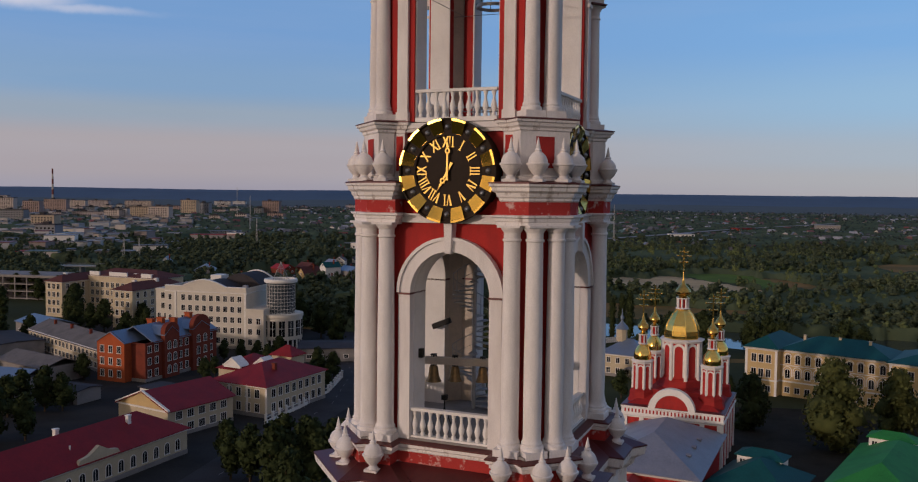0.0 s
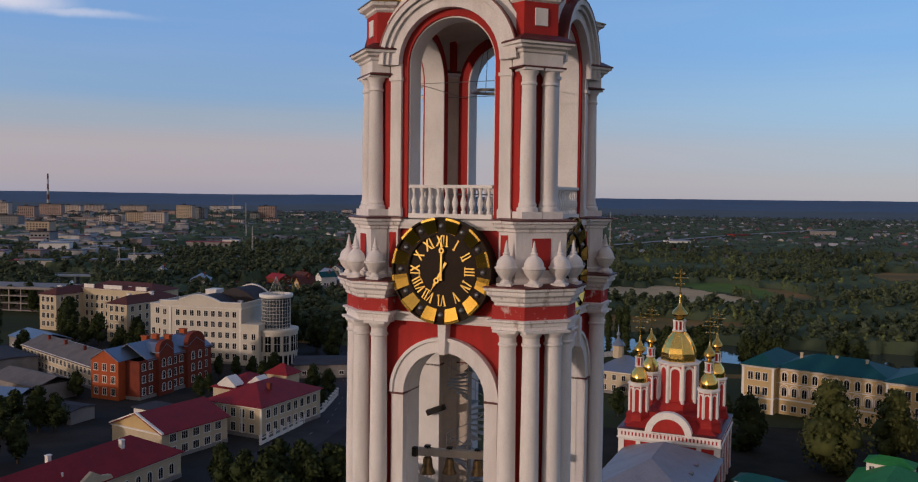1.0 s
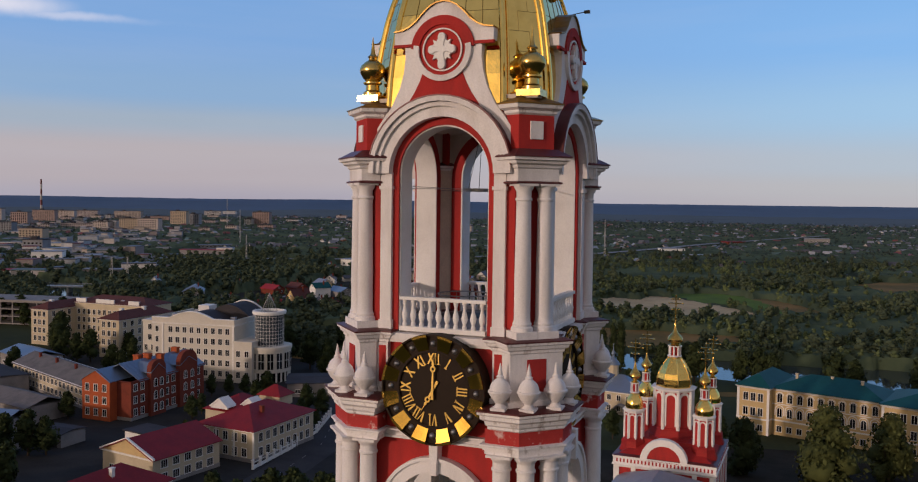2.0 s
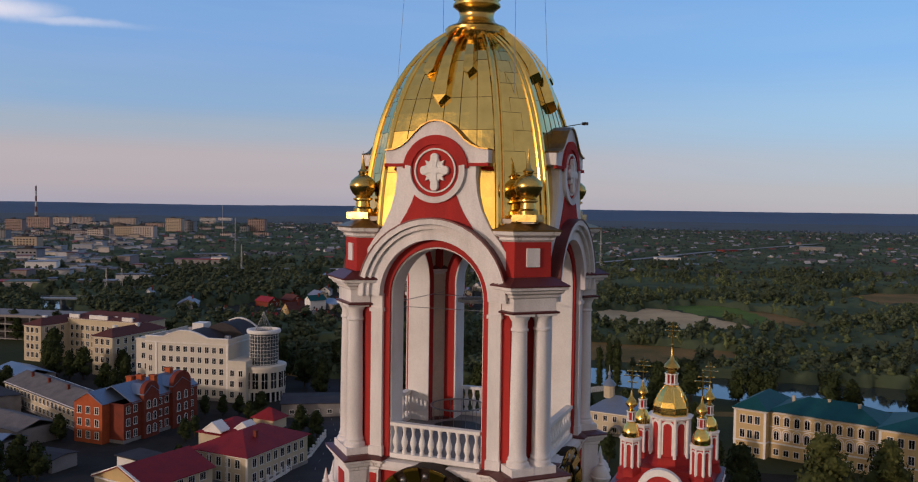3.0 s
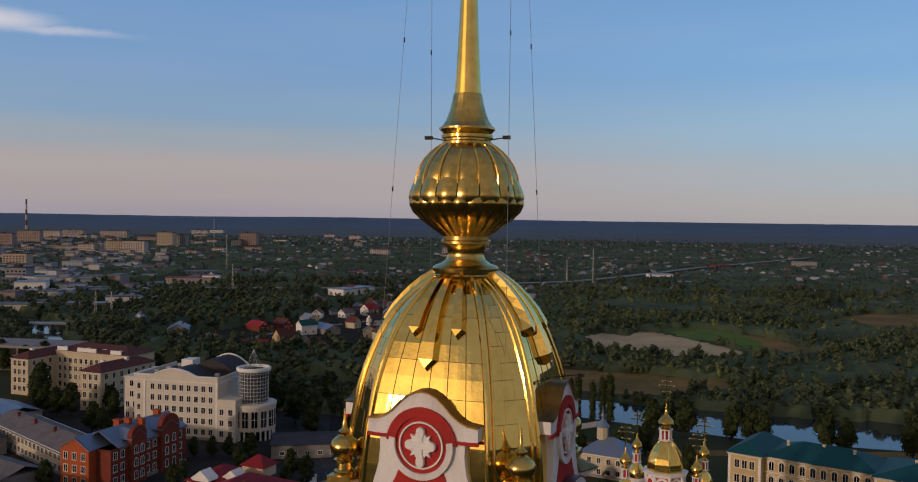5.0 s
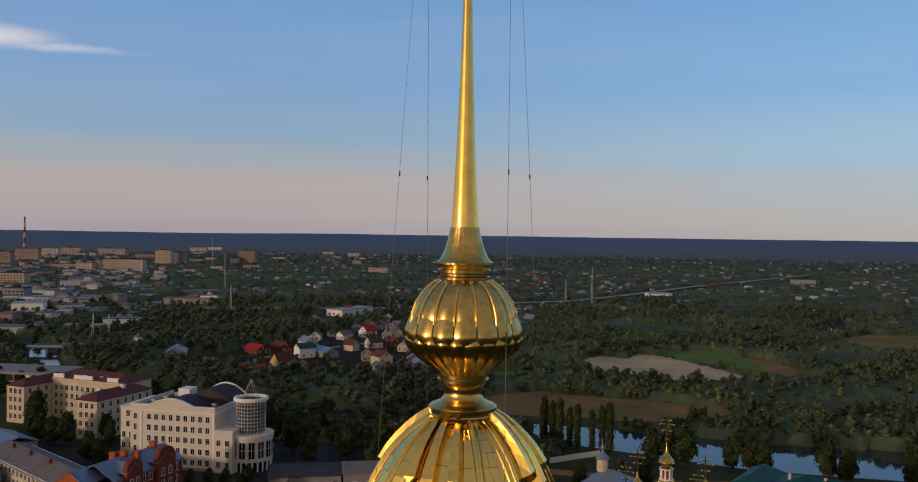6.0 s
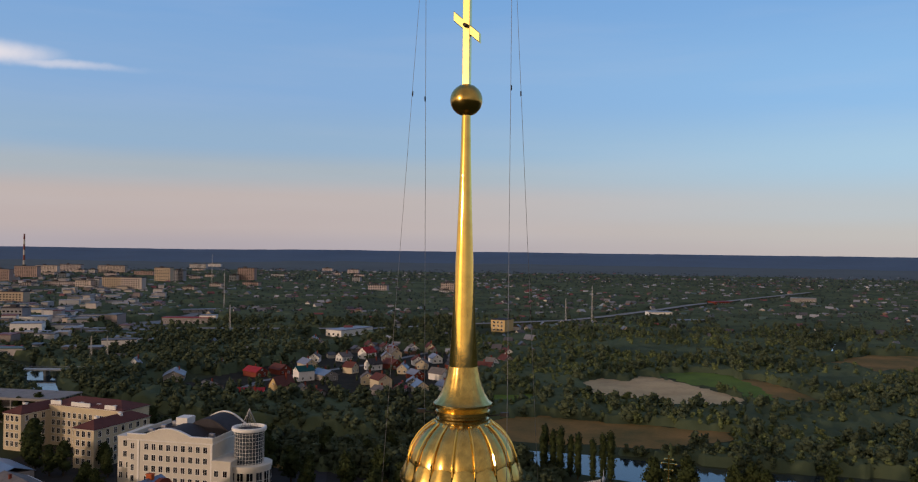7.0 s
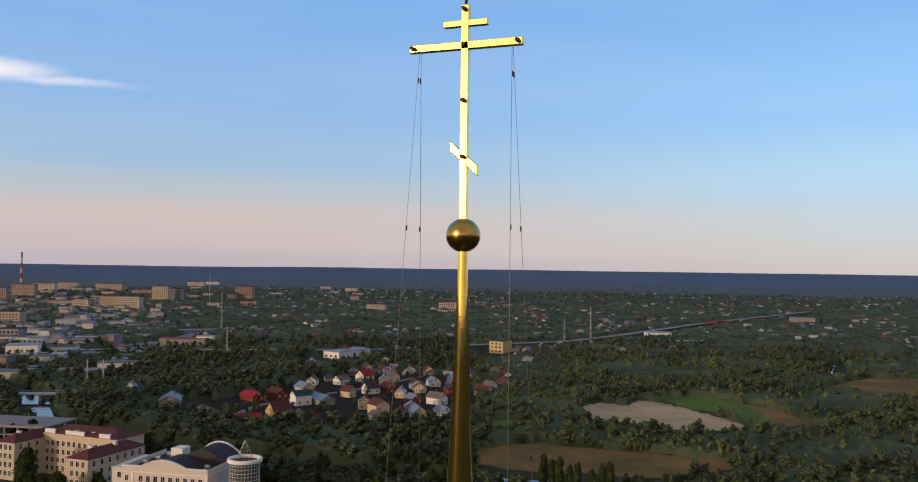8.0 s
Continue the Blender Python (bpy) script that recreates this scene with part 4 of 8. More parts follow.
def numeral(text):
    g, x = Geo(), 0.0
    wide = {"I": 0.11, "V": 0.24, "X": 0.24}
    total = sum(wide[c] for c in text)
    x = -total / 2
    for c in text:
        m = x + wide[c] / 2
        if c == "I":
            g.box(m - 0.022, m + 0.022, -0.03, 0, -0.2, 0.2).box(m - 0.05, m + 0.05, -0.03, 0, 0.18, 0.21).box(m - 0.05, m + 0.05, -0.03, 0, -0.21, -0.18)
        for s in ((1,) if c == "V" else (1, -1) if c == "X" else ()):
            if c == "V":
                g.front([(m - 0.11, 0.2), (m - 0.02, -0.2), (m + 0.02, -0.2), (m - 0.04, 0.2)], -0.03, 0)
                g.front([(m + 0.07, 0.2), (m - 0.01, -0.2), (m + 0.02, -0.2), (m + 0.10, 0.2)], -0.03, 0)
            else:
                g.front([(m + s * 0.1 - 0.03, 0.2), (m - s * 0.1 - 0.03, -0.2), (m - s * 0.1 + 0.03, -0.2), (m + s * 0.1 + 0.03, 0.2)], -0.03 - 0.002 * s, 0)
        x += wide[c]
    return g


ring = lambda r, n=48: [(r * math.cos(2 * math.pi * i / n), r * math.sin(2 * math.pi * i / n)) for i in range(n)]
shared = {
    "dial": Geo().front(ring(1.30), -0.02, 0.5).mesh("dial", M["clock_dark"]),
    "rim": Geo().strip(ring(1.86), ring(1.26), -0.10, 0.6, closed=True).mesh("rim", M["clock_dark"]),
    "edge": Geo().strip(ring(1.90, 64), ring(1.84, 64), -0.2, 0.0, closed=True).strip(ring(1.31, 64), ring(1.28, 64), -0.12, 0.0, closed=True).mesh("edge", M["clock_dark"]),
    "plate": Geo().add([(r * math.sin(radians(a)), y, r * math.cos(radians(a))) for r, y in ((1.80, -0.24), (1.36, -0.105)) for a in (8.6, 3, -3, -8.6)]
                       + [(r * math.sin(radians(a)), -0.08, r * math.cos(radians(a))) for r in (1.80, 1.34) for a in (8.6, -8.6)],
                       [(0, 4, 5, 1), (1, 5, 6, 2), (2, 6, 7, 3), (0, 1, 2, 3, 9, 8), (3, 7, 11, 9), (7, 6, 5, 4, 10, 11), (4, 0, 8, 10)]).mesh("plate", M["gold_paint"]),
    "plate_lip": Geo().strip([(1.885 * math.sin(radians(a)), 1.885 * math.cos(radians(a))) for a in (-8.6, -4.3, 0, 4.3, 8.6)], [(1.805 * math.sin(radians(a)), 1.805 * math.cos(radians(a))) for a in (-8.6, -4.3, 0, 4.3, 8.6)],
                             -0.25, -0.1).mesh("plate_lip", M["gold_paint"]),
    "stud": Geo().lathe([(0.11, 0), (0.10, 0.04), (0.06, 0.09), (0.01, 0.11)], 12, pose(0, -0.10, 1.58, 90, 0, 0)).mesh("stud", M["steel"]),
}
names = ["XII", "I", "II", "III", "IV", "V", "VI", "VII", "VIII", "IX", "X", "XI"]
figures = {n: numeral(n).mesh("numeral", M["clock_number"]) for n in names}
def pointer(name, length, eye, w, y):
    """A slim pointer with a pierced eye, a leaf tip and a short tail."""
    g = Geo().front([(-w, -0.25), (w, -0.25), (w * 0.7, eye - 0.09), (-w * 0.7, eye - 0.09)], y, y + 0.03)
    o = [(0.10 * math.cos(radians(a)), eye + 0.11 * math.sin(radians(a))) for a in range(0, 360, 24)]
    g.strip(o, [(x * 0.5, eye + (z - eye) * 0.5) for x, z in o], y, y + 0.03, closed=True)
    g.front([(-0.02, eye + 0.09), (0.02, eye + 0.09), (0.05, eye + 0.17), (0.012, eye + 0.26), (0.0, length), (-0.012, eye + 0.26), (-0.05, eye + 0.17)], y, y + 0.03)
    g.front([(-0.05, -0.34), (0.05, -0.34), (w, -0.22), (-w, -0.22)], y, y + 0.03)
    return g.mesh(name, M["clock_number"])


minute, hour = pointer("minute_pointer", 1.2, 0.72, 0.04, -0.16), pointer("hour_pointer", 0.98, 0.40, 0.045, -0.11)
for k in range(4):
    q = quarter(k)
    clock = part("clock", shared["dial"], None, tower, "dark round clock with gilded Roman numerals", q @ pose(0, 0.45 if k else 0, 0) @ on_clock(0))
    part("rim", shared["rim"], None, clock, "dark clock rim")
    part("edge", shared["edge"], None, clock, "gilded edge ring")
    for i in range(12):
        plate = part("plate", shared["plate"], None, clock, "gilded rim plate", pose(0, 0, 0, 0, 30 * i + 15, 0))
        part("plate_lip", shared["plate_lip"], None, clock, "gilded plate edge", pose(0, 0, 0, 0, 30 * i + 15, 0))
        part("stud", shared["stud"], None, clock, "round metal stud", pose(0, 0, 0, 0, 30 * i, 0))
        part("numeral", figures[names[i]], None, clock, "gilded numeral", pose(0, -0.02, 0, 0, 30 * i, 0) @ pose(0, 0, 1.06))
    part("minute_pointer", minute, None, clock, "gilded pointer", pose(0, 0, 0, 0, 1, 0))
    part("hour_pointer", hour, None, clock, "gilded pointer", pose(0, 0, 0, 0, 209, 0))

# vaults over both belfries
for z, name in ((46.9, "lower_vault"), (58.6, "upper_vault")):
    g = Geo()
    n = 8
    for j in range(n):
        for i in range(n):
            v = []
            for a, b_ in ((i, j), (i + 1, j), (i + 1, j + 1), (i, j + 1)):
                x, y = -2.6 + 5.2 * a / n, -2.6 + 5.2 * b_ / n
                v.append((x, y, z + 0.75 * math.cos(x / 2.6 * 1.4) * math.cos(y / 2.6 * 1.4)))
            g.add(v, [(3, 2, 1, 0)])
    part(name, g, M["cream_in"], tower, "cream plastered vault", smooth=True)
    part(name + "_slab", Geo().prism(INNER, z + 0.76, z + 0.9), M["cream_in"], tower)

# red bands round the arches inside, tie rods, hoop
for spring, z0, rad, inn in ((56.85, 51.36, 1.66, 2.5),):
    g = Geo().strip([(rad + 0.46, z0)] + arc(rad + 0.46, spring) + [(-rad - 0.46, z0)], [(rad, z0)] + arc(rad, spring) + [(-rad, z0)], -inn, 0.03 - inn)
    four("inner_arch_band", g, M["red"], "red painted band inside the arch")
for y in (-2.2, 2.2):
    part("tie_rod", Geo().tube((-2.6, y, 56.35), (2.6, y, 56.35), 0.013, 6), M["steel"], tower, "thin steel tie rod")
    part("tie_rod", Geo().tube((y, -2.6, 56.45), (y, 2.6, 56.45), 0.013, 6), M["steel"], tower, "thin steel tie rod")
g = Geo().lathe([(0.62, 56.3), (0.70, 56.3), (0.70, 56.42), (0.62, 56.42)], 28, pose(-0.2, 0.9, 0), cap=False)
part("hoop", g, M["steel"], tower, "grey steel hoop under the vault")
for a in (0, 120, 240):
    part("hoop_chain", Geo().tube((-0.2 + 0.66 * math.cos(radians(a)), 0.9 + 0.66 * math.sin(radians(a)), 56.4), (-0.2, 0.9, 58.9), 0.012, 4), M["iron"], tower)

# hatch with a round railing in the upper floor
hatch = part("hatch_rail", Geo().lathe([(1.02, 52.2), (1.06, 52.2), (1.06, 52.25), (1.02, 52.25)], 32, cap=False), M["steel"], tower, "round steel hatch railing", pose(-1.0, 1.2, 0))
for i in range(14):
    a = 2 * math.pi * i / 14
    part("rail_post", Geo().tube((1.04 * math.cos(a), 1.04 * math.sin(a), 51.36), (1.04 * math.cos(a), 1.04 * math.sin(a), 52.22), 0.011, 4), M["steel"], hatch)
# dark disc on the solid floor imitates the shaded hole of the hatch
part("hatch_opening", Geo().lathe([(0.98, 51.362), (0.98, 51.375)], 32), M["iron"], hatch, "dark disc for the shaded hatch hole")

# spiral stair and bells in the lower belfry
stair = part("spiral_stair", Geo().tube((-1.0, 1.3, 39.5), (-1.0, 1.3, 47.3), 0.09, 10), M["stair_paint"], tower, "grey steel spiral stair")
step = Geo().add([(0.05, -0.05, 0), (0.95, -0.2, 0), (0.95, 0.2, 0), (0.05, 0.05, 0), (0.05, -0.05, 0.04), (0.95, -0.2, 0.04), (0.95, 0.2, 0.04), (0.05, 0.05, 0.04)],
                 [(3, 2, 1, 0), (4, 5, 6, 7), (0, 1, 5, 4), (1, 2, 6, 5), (2, 3, 7, 6), (3, 0, 4, 7)]).mesh("stair_step", M["stair_paint"])
rail = Geo()
spot = lambda i, h: (-1.0 + 0.95 * math.cos(radians(24 * i)), 1.3 + 0.95 * math.sin(radians(24 * i)), 39.6 + 0.2 * i + h)
for i in range(38):
    part("stair_step", step, None, stair, "", pose(-1.0, 1.3, 39.6 + 0.2 * i, 0, 0, 24 * i))
    rail.tube(spot(i, 0.9), spot(i + 1, 0.9), 0.022, 5).tube(spot(i, 0.45), spot(i + 1, 0.45), 0.012, 4).tube(spot(i, 0), spot(i, 0.9), 0.012, 4)
part("stair_rail", rail, M["stair_paint"], stair, "curved steel stair rail")
part("bell_beam", bevelled(Geo().box(-3.2, 3.0, -0.14, 0.14, 41.65, 41.95, pose(0, 0.0, 0, 0, 0, 12)), 0.02), M["cream_in"], tower, "pale beam that carries the bells")
for x, y, r in ((0.35, 1.9, 0.05), (0.55, 1.7, 0.035), (1.3, 1.9, 0.06)):
    part("duct_pipe", Geo().tube((x, y, 39.5), (x, y, 47.2), r, 8), M["stair_paint"], tower, "upright grey pipe")
part("stair_panel", Geo().box(-0.35, 0.55, 2.1, 2.18, 39.5, 42.0), M["grey_wall"], tower, "grey upright panel")
part("timber_strut", bevelled(Geo().box(-0.12, 0.12, -0.12, 0.12, 0, 0.85, pose(-2.95, 1.3, 42.9, 0, 68, 10)), 0.02), M["iron"], tower, "dark strut across the corner")
part("lamp_stand", Geo().tube((-1.1, -1.6, 39.5), (-1.1, -1.6, 40.6), 0.03, 6).tube((-1.1, -1.6, 40.2), (-0.85, -1.5, 39.5), 0.02, 5).tube((-1.1, -1.6, 40.2), (-1.35, -1.7, 39.5), 0.02, 5).box(-1.2, -1.0, -1.7, -1.5, 40.5, 40.7),
     M["iron"], tower, "small dark tripod on the floor")
for u, s in ((-2.15, 0.75), (-1.25, 0.7), (-0.1, 0.68), (1.1, 0.66)):
    q = pose(0, 0.0, 0, 0, 0, 12) @ pose(u, 0, 41.75)
    bell = tagged(new("bell", Geo().lathe([(0.04, -0.2), (0.2, -0.24), (0.25, -0.34), (0.27, -0.6), (0.32, -0.85), (0.42, -1.05), (0.44, -1.1), (0.38, -1.1), (0.3, -0.9), (0.2, -0.4)], 20).mesh("bell", M["bronze"], True)),
                  "bronze bell hanging from the pale beam", "bell", "bells of the tower")
    bell.matrix_basis = q @ Matrix.Scale(s, 4)
    part("bell_bracket", Geo().box(-0.03, 0.03, -0.16, -0.1, -0.22, 0.4).box(-0.03, 0.03, 0.1, 0.16, -0.22, 0.4).box(-0.16, 0.16, -0.16, 0.16, 0.36, 0.42).box(-0.16, -0.1, -0.04, 0.04, -0.22, 0.4).box(0.1, 0.16, -0.04, 0.04, -0.22, 0.4), M["iron"], bell, "iron bell bracket")
    part("clapper", Geo().tube((0, 0, -0.4), (0, 0, -1.1), 0.03, 6).lathe([(0.02, -1.2), (0.08, -1.14), (0.06, -1.05)], 8), M["iron"], bell)
for s in (-1, 1):
    part("speaker", bevelled(Geo().box(-0.12, 0.12, -0.1, 0.1, 0, 0.35, pose(s * 1.5, -3.0, 42.4)), 0.02), M["iron"], tower, "small dark loudspeaker")


# ---- ground, river, roads ----
M["grass"] = material("rough_grass", (0.052, 0.057, 0.026), 0.95, dark=(0.028, 0.033, 0.017), scale=0.012, grain=0.6, amount=0.9, bump=0.0, shine=0.05)
g = Geo()
n = 24
xs = [-5000 + 10000 * i / n for i in range(n + 1)]
g.add([(x, y, 0) for y in xs for x in xs], [(j * (n + 1) + i, j * (n + 1) + i + 1, (j + 1) * (n + 1) + i + 1, (j + 1) * (n + 1) + i) for j in range(n) for i in range(n)])
ground = tagged(new("ground", g.mesh("ground", M["grass"])), "dark green rough grass and scrub plain", "ground", kind="structure")


def band(name, line, widths, z, mat, label, category="road"):
    """A flat strip along a line of plan places; widths to the left and right of it."""
    pts = [Vector(p) for p in line]
    v = []
    for i, p in enumerate(pts):
        t = (pts[min(i + 1, len(pts) - 1)] - pts[max(i - 1, 0)]).normalized()
        side = Vector((-t.y, t.x))
        wl_, wr_ = widths[i] if isinstance(widths, list) else widths
        v += [(*(p + side * wl_), z), (*(p - side * wr_), z)]
    f = [(2 * i, 2 * i + 1, 2 * i + 3, 2 * i + 2) for i in range(len(pts) - 1)]
    return tagged(new(name, Geo().add(v, f).mesh(name, mat)), label, category, kind="structure")


def patch(name, poly, z, mat, label, category="ground", wobble=0.0, seed=1):
    rnd = random.Random(seed)
    pts = []
    for i in range(len(poly)):
        a, b = Vector(poly[i]), Vector(poly[(i + 1) % len(poly)])
        for k in range(6):
            p = a.lerp(b, k / 6)
            pts.append((p.x + rnd.uniform(-wobble, wobble), p.y + rnd.uniform(-wobble, wobble)))
    return tagged(new(name, Geo().add([(x, y, z) for x, y in pts], [tuple(range(len(pts)))]).mesh(name, mat)), label, category, kind="structure")


M["earth"] = material("dark_trodden_earth", (0.040, 0.034, 0.026), 0.95, dark=(0.020, 0.020, 0.014), scale=0.12, grain=1.5, amount=0.9, bump=0.0, shine=0.05)
M["roof_brown"] = material("red_brown_tile_roof", (0.12, 0.045, 0.038), 0.85, dark=(0.075, 0.032, 0.03), scale=0.4, grain=4, amount=0.6, bump=0.1, shine=0.12)
M["concrete"] = material("pale_road_concrete", (0.20, 0.195, 0.195), 0.95, dark=(0.15, 0.145, 0.145), scale=0.03, grain=0.5, amount=0.8, bump=0.0)
RIVER = [(400, 420), (160, 320), (60, 282), (0, 272), (-60, 277), (-110, 272), (-150, 266), (-230, 270), (-310, 290), (-365, 322), (-405, 362), (-450, 385), (-620, 420)]
band("water", RIVER, [(20, 20), (20, 20), (20, 20), (18, 17), (14, 14), (13, 13), (14, 13), (11, 11), (12, 12), (9, 9), (8, 8), (8, 8), (8, 8)], 0.05, water, "still blue river reflecting the sky", "river")
BROWN = [(-118, 330), (-110, 346), (-96, 358), (-61, 354), (-31, 356), (-14, 356), (-14, 336), (-38, 314), (-85, 300), (-108, 304)]
SAND = [(-103, 463), (-97, 486), (-80, 480), (-77, 506), (-65, 501), (-43, 479), (-24, 460), (-12, 443), (-14, 429), (-28, 418), (-49, 413), (-60, 425), (-74, 424), (-89, 429)]
GREEN = [(-69, 520), (-46, 539), (-24, 532), (-9, 490), (2, 461), (-1, 440), (-13, 454), (-21, 478), (-44, 483)]
RUST = [(-20, 516), (-10, 522), (8, 496), (23, 462), (21, 441), (5, 447), (-10, 477)]
EAST = [(20, 612), (40, 640), (63, 691), (110, 700), (100, 600), (55, 588), (44, 607)]
LAWN = [(-140, 400), (-118, 412), (-108, 400), (-118, 384), (-138, 380)]
patch("meadow", BROWN, 0.04, M["dry"], "dry brown riverside meadow", "meadow", 2.5, 2)
patch("sand_pit", SAND, 0.05, M["sand"], "bare pale sand clearing", "sand", 2.0, 3)
patch("field", GREEN, 0.045, M["meadow"], "bright green meadow beside the sand", "meadow", 2.5, 4)
patch("field", RUST, 0.043, M["dry"], "rusty brown sedge field", "meadow", 2.5, 9)
patch("field", EAST, 0.045, M["dry"], "brown dry field", "meadow", 3.0, 5)
patch("field", LAWN, 0.045, M["meadow"], "green meadow", "meadow", 3.0, 6)
patch("pond", [(33, 712), (39, 706), (44, 760), (45, 792), (37, 776)], 0.05, water, "small pond reflecting the sky", "pond", 1.0, 10)
patch("yard", [(-240, 110), (-96, 60), (-60, 60), (-70, 190), (-120, 240), (-250, 245)], 0.02, M["paving"], "grey paved yards and car parks", "pavement", 2.0, 7)
patch("yard", [(-40, 60), (60, 60), (60, 165), (10, 180), (-50, 150)], 0.02, M["earth"], "dark trodden monastery yard", "yard", 2.0, 8)
band("street", [(-62, 20), (-80, 80), (-86, 110), (-90, 138), (-103, 170), (-128, 205), (-150, 245)], (5, 5), 0.06, M["asphalt"], "asphalt street", "street")
g = Geo()
line = [Vector(p) for p in ((-68, 40), (-80, 80), (-86, 110), (-90, 138), (-103, 170), (-120, 194))]
for a, b_ in zip(line, line[1:]):
    steps = int((b_ - a).length // 6)
    t = (b_ - a).normalized()
    q = Matrix.Translation((a.x, a.y, 0)) @ Matrix.Rotation(math.atan2(t.y, t.x), 4, "Z")
    for i in range(steps):
        g.box(i * 6, i * 6 + 2.0, -0.05, 0.05, 0.06, 0.07, q)
tagged(new("road_marking", g.mesh("road_marking", M["grey_wall"])), "white dashed centre line", "marking", kind="stuff")
patch("yard", [(-305, 335), (-245, 328), (-158, 372), (-150, 425), (-205, 560), (-300, 565)], 0.025, M["earth"], "dark garden ground of the riverside quarter", "ground", 3.0, 14)
patch("plaza", [(-146, 190), (-122, 186), (-108, 208), (-120, 236), (-150, 238)], 0.05, M["paving"], "grey paved square beside the office", "pavement", 1.0, 9)
HIGHWAY = [(-560, 560), (-345, 672), (-282, 762), (-248, 800), (-205, 856), (-180, 934), (-155, 1032), (-135, 1116), (-119, 1194), (-72, 1343), (40, 1700)]
TOWN_ROAD = [(-900, 300), (-640, 470), (-559, 519), (-573, 593), (-579, 690), (-626, 797), (-638, 900), (-560, 1100)]
JUNCTION = [(-250, 760), (-228, 790), (-200, 868)]
g = Geo()
pts = [Vector(p) for p in HIGHWAY]
v = []
for i, p in enumerate(pts):
    t = (pts[min(i + 1, len(pts) - 1)] - pts[max(i - 1, 0)]).normalized()
    side = Vector((-t.y, t.x))
    v += [(*(p + side * w), z) for w, z in ((13, 0.0), (5.5, 3.4), (5.2, 3.5), (-5.2, 3.5), (-5.5, 3.4), (-13, 0.0))]
for i in range(len(pts) - 1):
    for q in range(5):
        g.f.append((i * 6 + q, i * 6 + q + 1, i * 6 + q + 7, i * 6 + q + 6))
        g.mi.append(1 if q in (0, 4) else 0)
g.v = v
tagged(new("highway", g.mesh("highway", [M["concrete"], M["grass"]])), "pale highway on a low grassy bank", "road", kind="structure")
band("town_road", TOWN_ROAD, (7, 7), 0.06, M["concrete"], "pale road and yards", "road")
band("slip_road", JUNCTION, (4, 4), 0.07, M["concrete"], "pale slip road", "road")
patch("yard", [(-600, 640), (-560, 600), (-505, 655), (-520, 700), (-575, 715)], 0.03, M["concrete"], "pale yard of the station", "pavement", 2.0, 12)
patch("yard", [(-720, 640), (-640, 560), (-600, 600), (-640, 700)], 0.03, M["concrete"], "pale truck yard", "pavement", 2.0, 13)
band("lane", [(-268, 330), (-262, 352), (-270, 390), (-262, 430), (-246, 480), (-238, 560)], (2.4, 2.4), 0.05, M["concrete"], "pale lane between the cottages", "road")
band("track", [(-160, 232), (-90, 225), (-20, 230), (60, 262)], (3, 3), 0.04, M["dry"], "bare riverside path", "path")

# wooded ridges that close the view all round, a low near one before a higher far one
# distance haze is put into the blue base colours of both ridges
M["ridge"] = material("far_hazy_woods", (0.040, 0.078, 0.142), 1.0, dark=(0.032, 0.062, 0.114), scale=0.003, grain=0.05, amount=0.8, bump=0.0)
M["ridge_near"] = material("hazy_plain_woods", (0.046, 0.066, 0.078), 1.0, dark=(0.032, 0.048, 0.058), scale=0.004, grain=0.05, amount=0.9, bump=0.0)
n = 720
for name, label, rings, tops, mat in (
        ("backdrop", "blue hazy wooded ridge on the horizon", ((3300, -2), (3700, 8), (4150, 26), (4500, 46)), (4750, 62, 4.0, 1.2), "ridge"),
        ("backdrop_plain", "hazy dark blue-green wooded plain below the ridge", ((2450, -1), (2750, 5), (3050, 10)), (3400, 19, 7.0, 2.5), "ridge_near")):
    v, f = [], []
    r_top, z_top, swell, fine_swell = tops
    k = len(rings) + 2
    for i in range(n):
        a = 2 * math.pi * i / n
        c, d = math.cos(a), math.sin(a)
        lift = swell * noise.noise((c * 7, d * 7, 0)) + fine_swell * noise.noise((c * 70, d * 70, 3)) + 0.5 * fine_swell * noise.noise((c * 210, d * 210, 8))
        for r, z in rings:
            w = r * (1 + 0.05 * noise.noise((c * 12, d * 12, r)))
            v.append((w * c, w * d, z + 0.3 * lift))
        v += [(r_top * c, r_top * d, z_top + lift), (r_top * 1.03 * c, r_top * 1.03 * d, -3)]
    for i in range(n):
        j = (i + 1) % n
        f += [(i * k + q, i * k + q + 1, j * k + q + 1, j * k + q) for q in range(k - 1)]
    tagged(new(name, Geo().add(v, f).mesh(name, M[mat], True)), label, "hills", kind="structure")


# ---- buildings ----
WINDOWS = {}


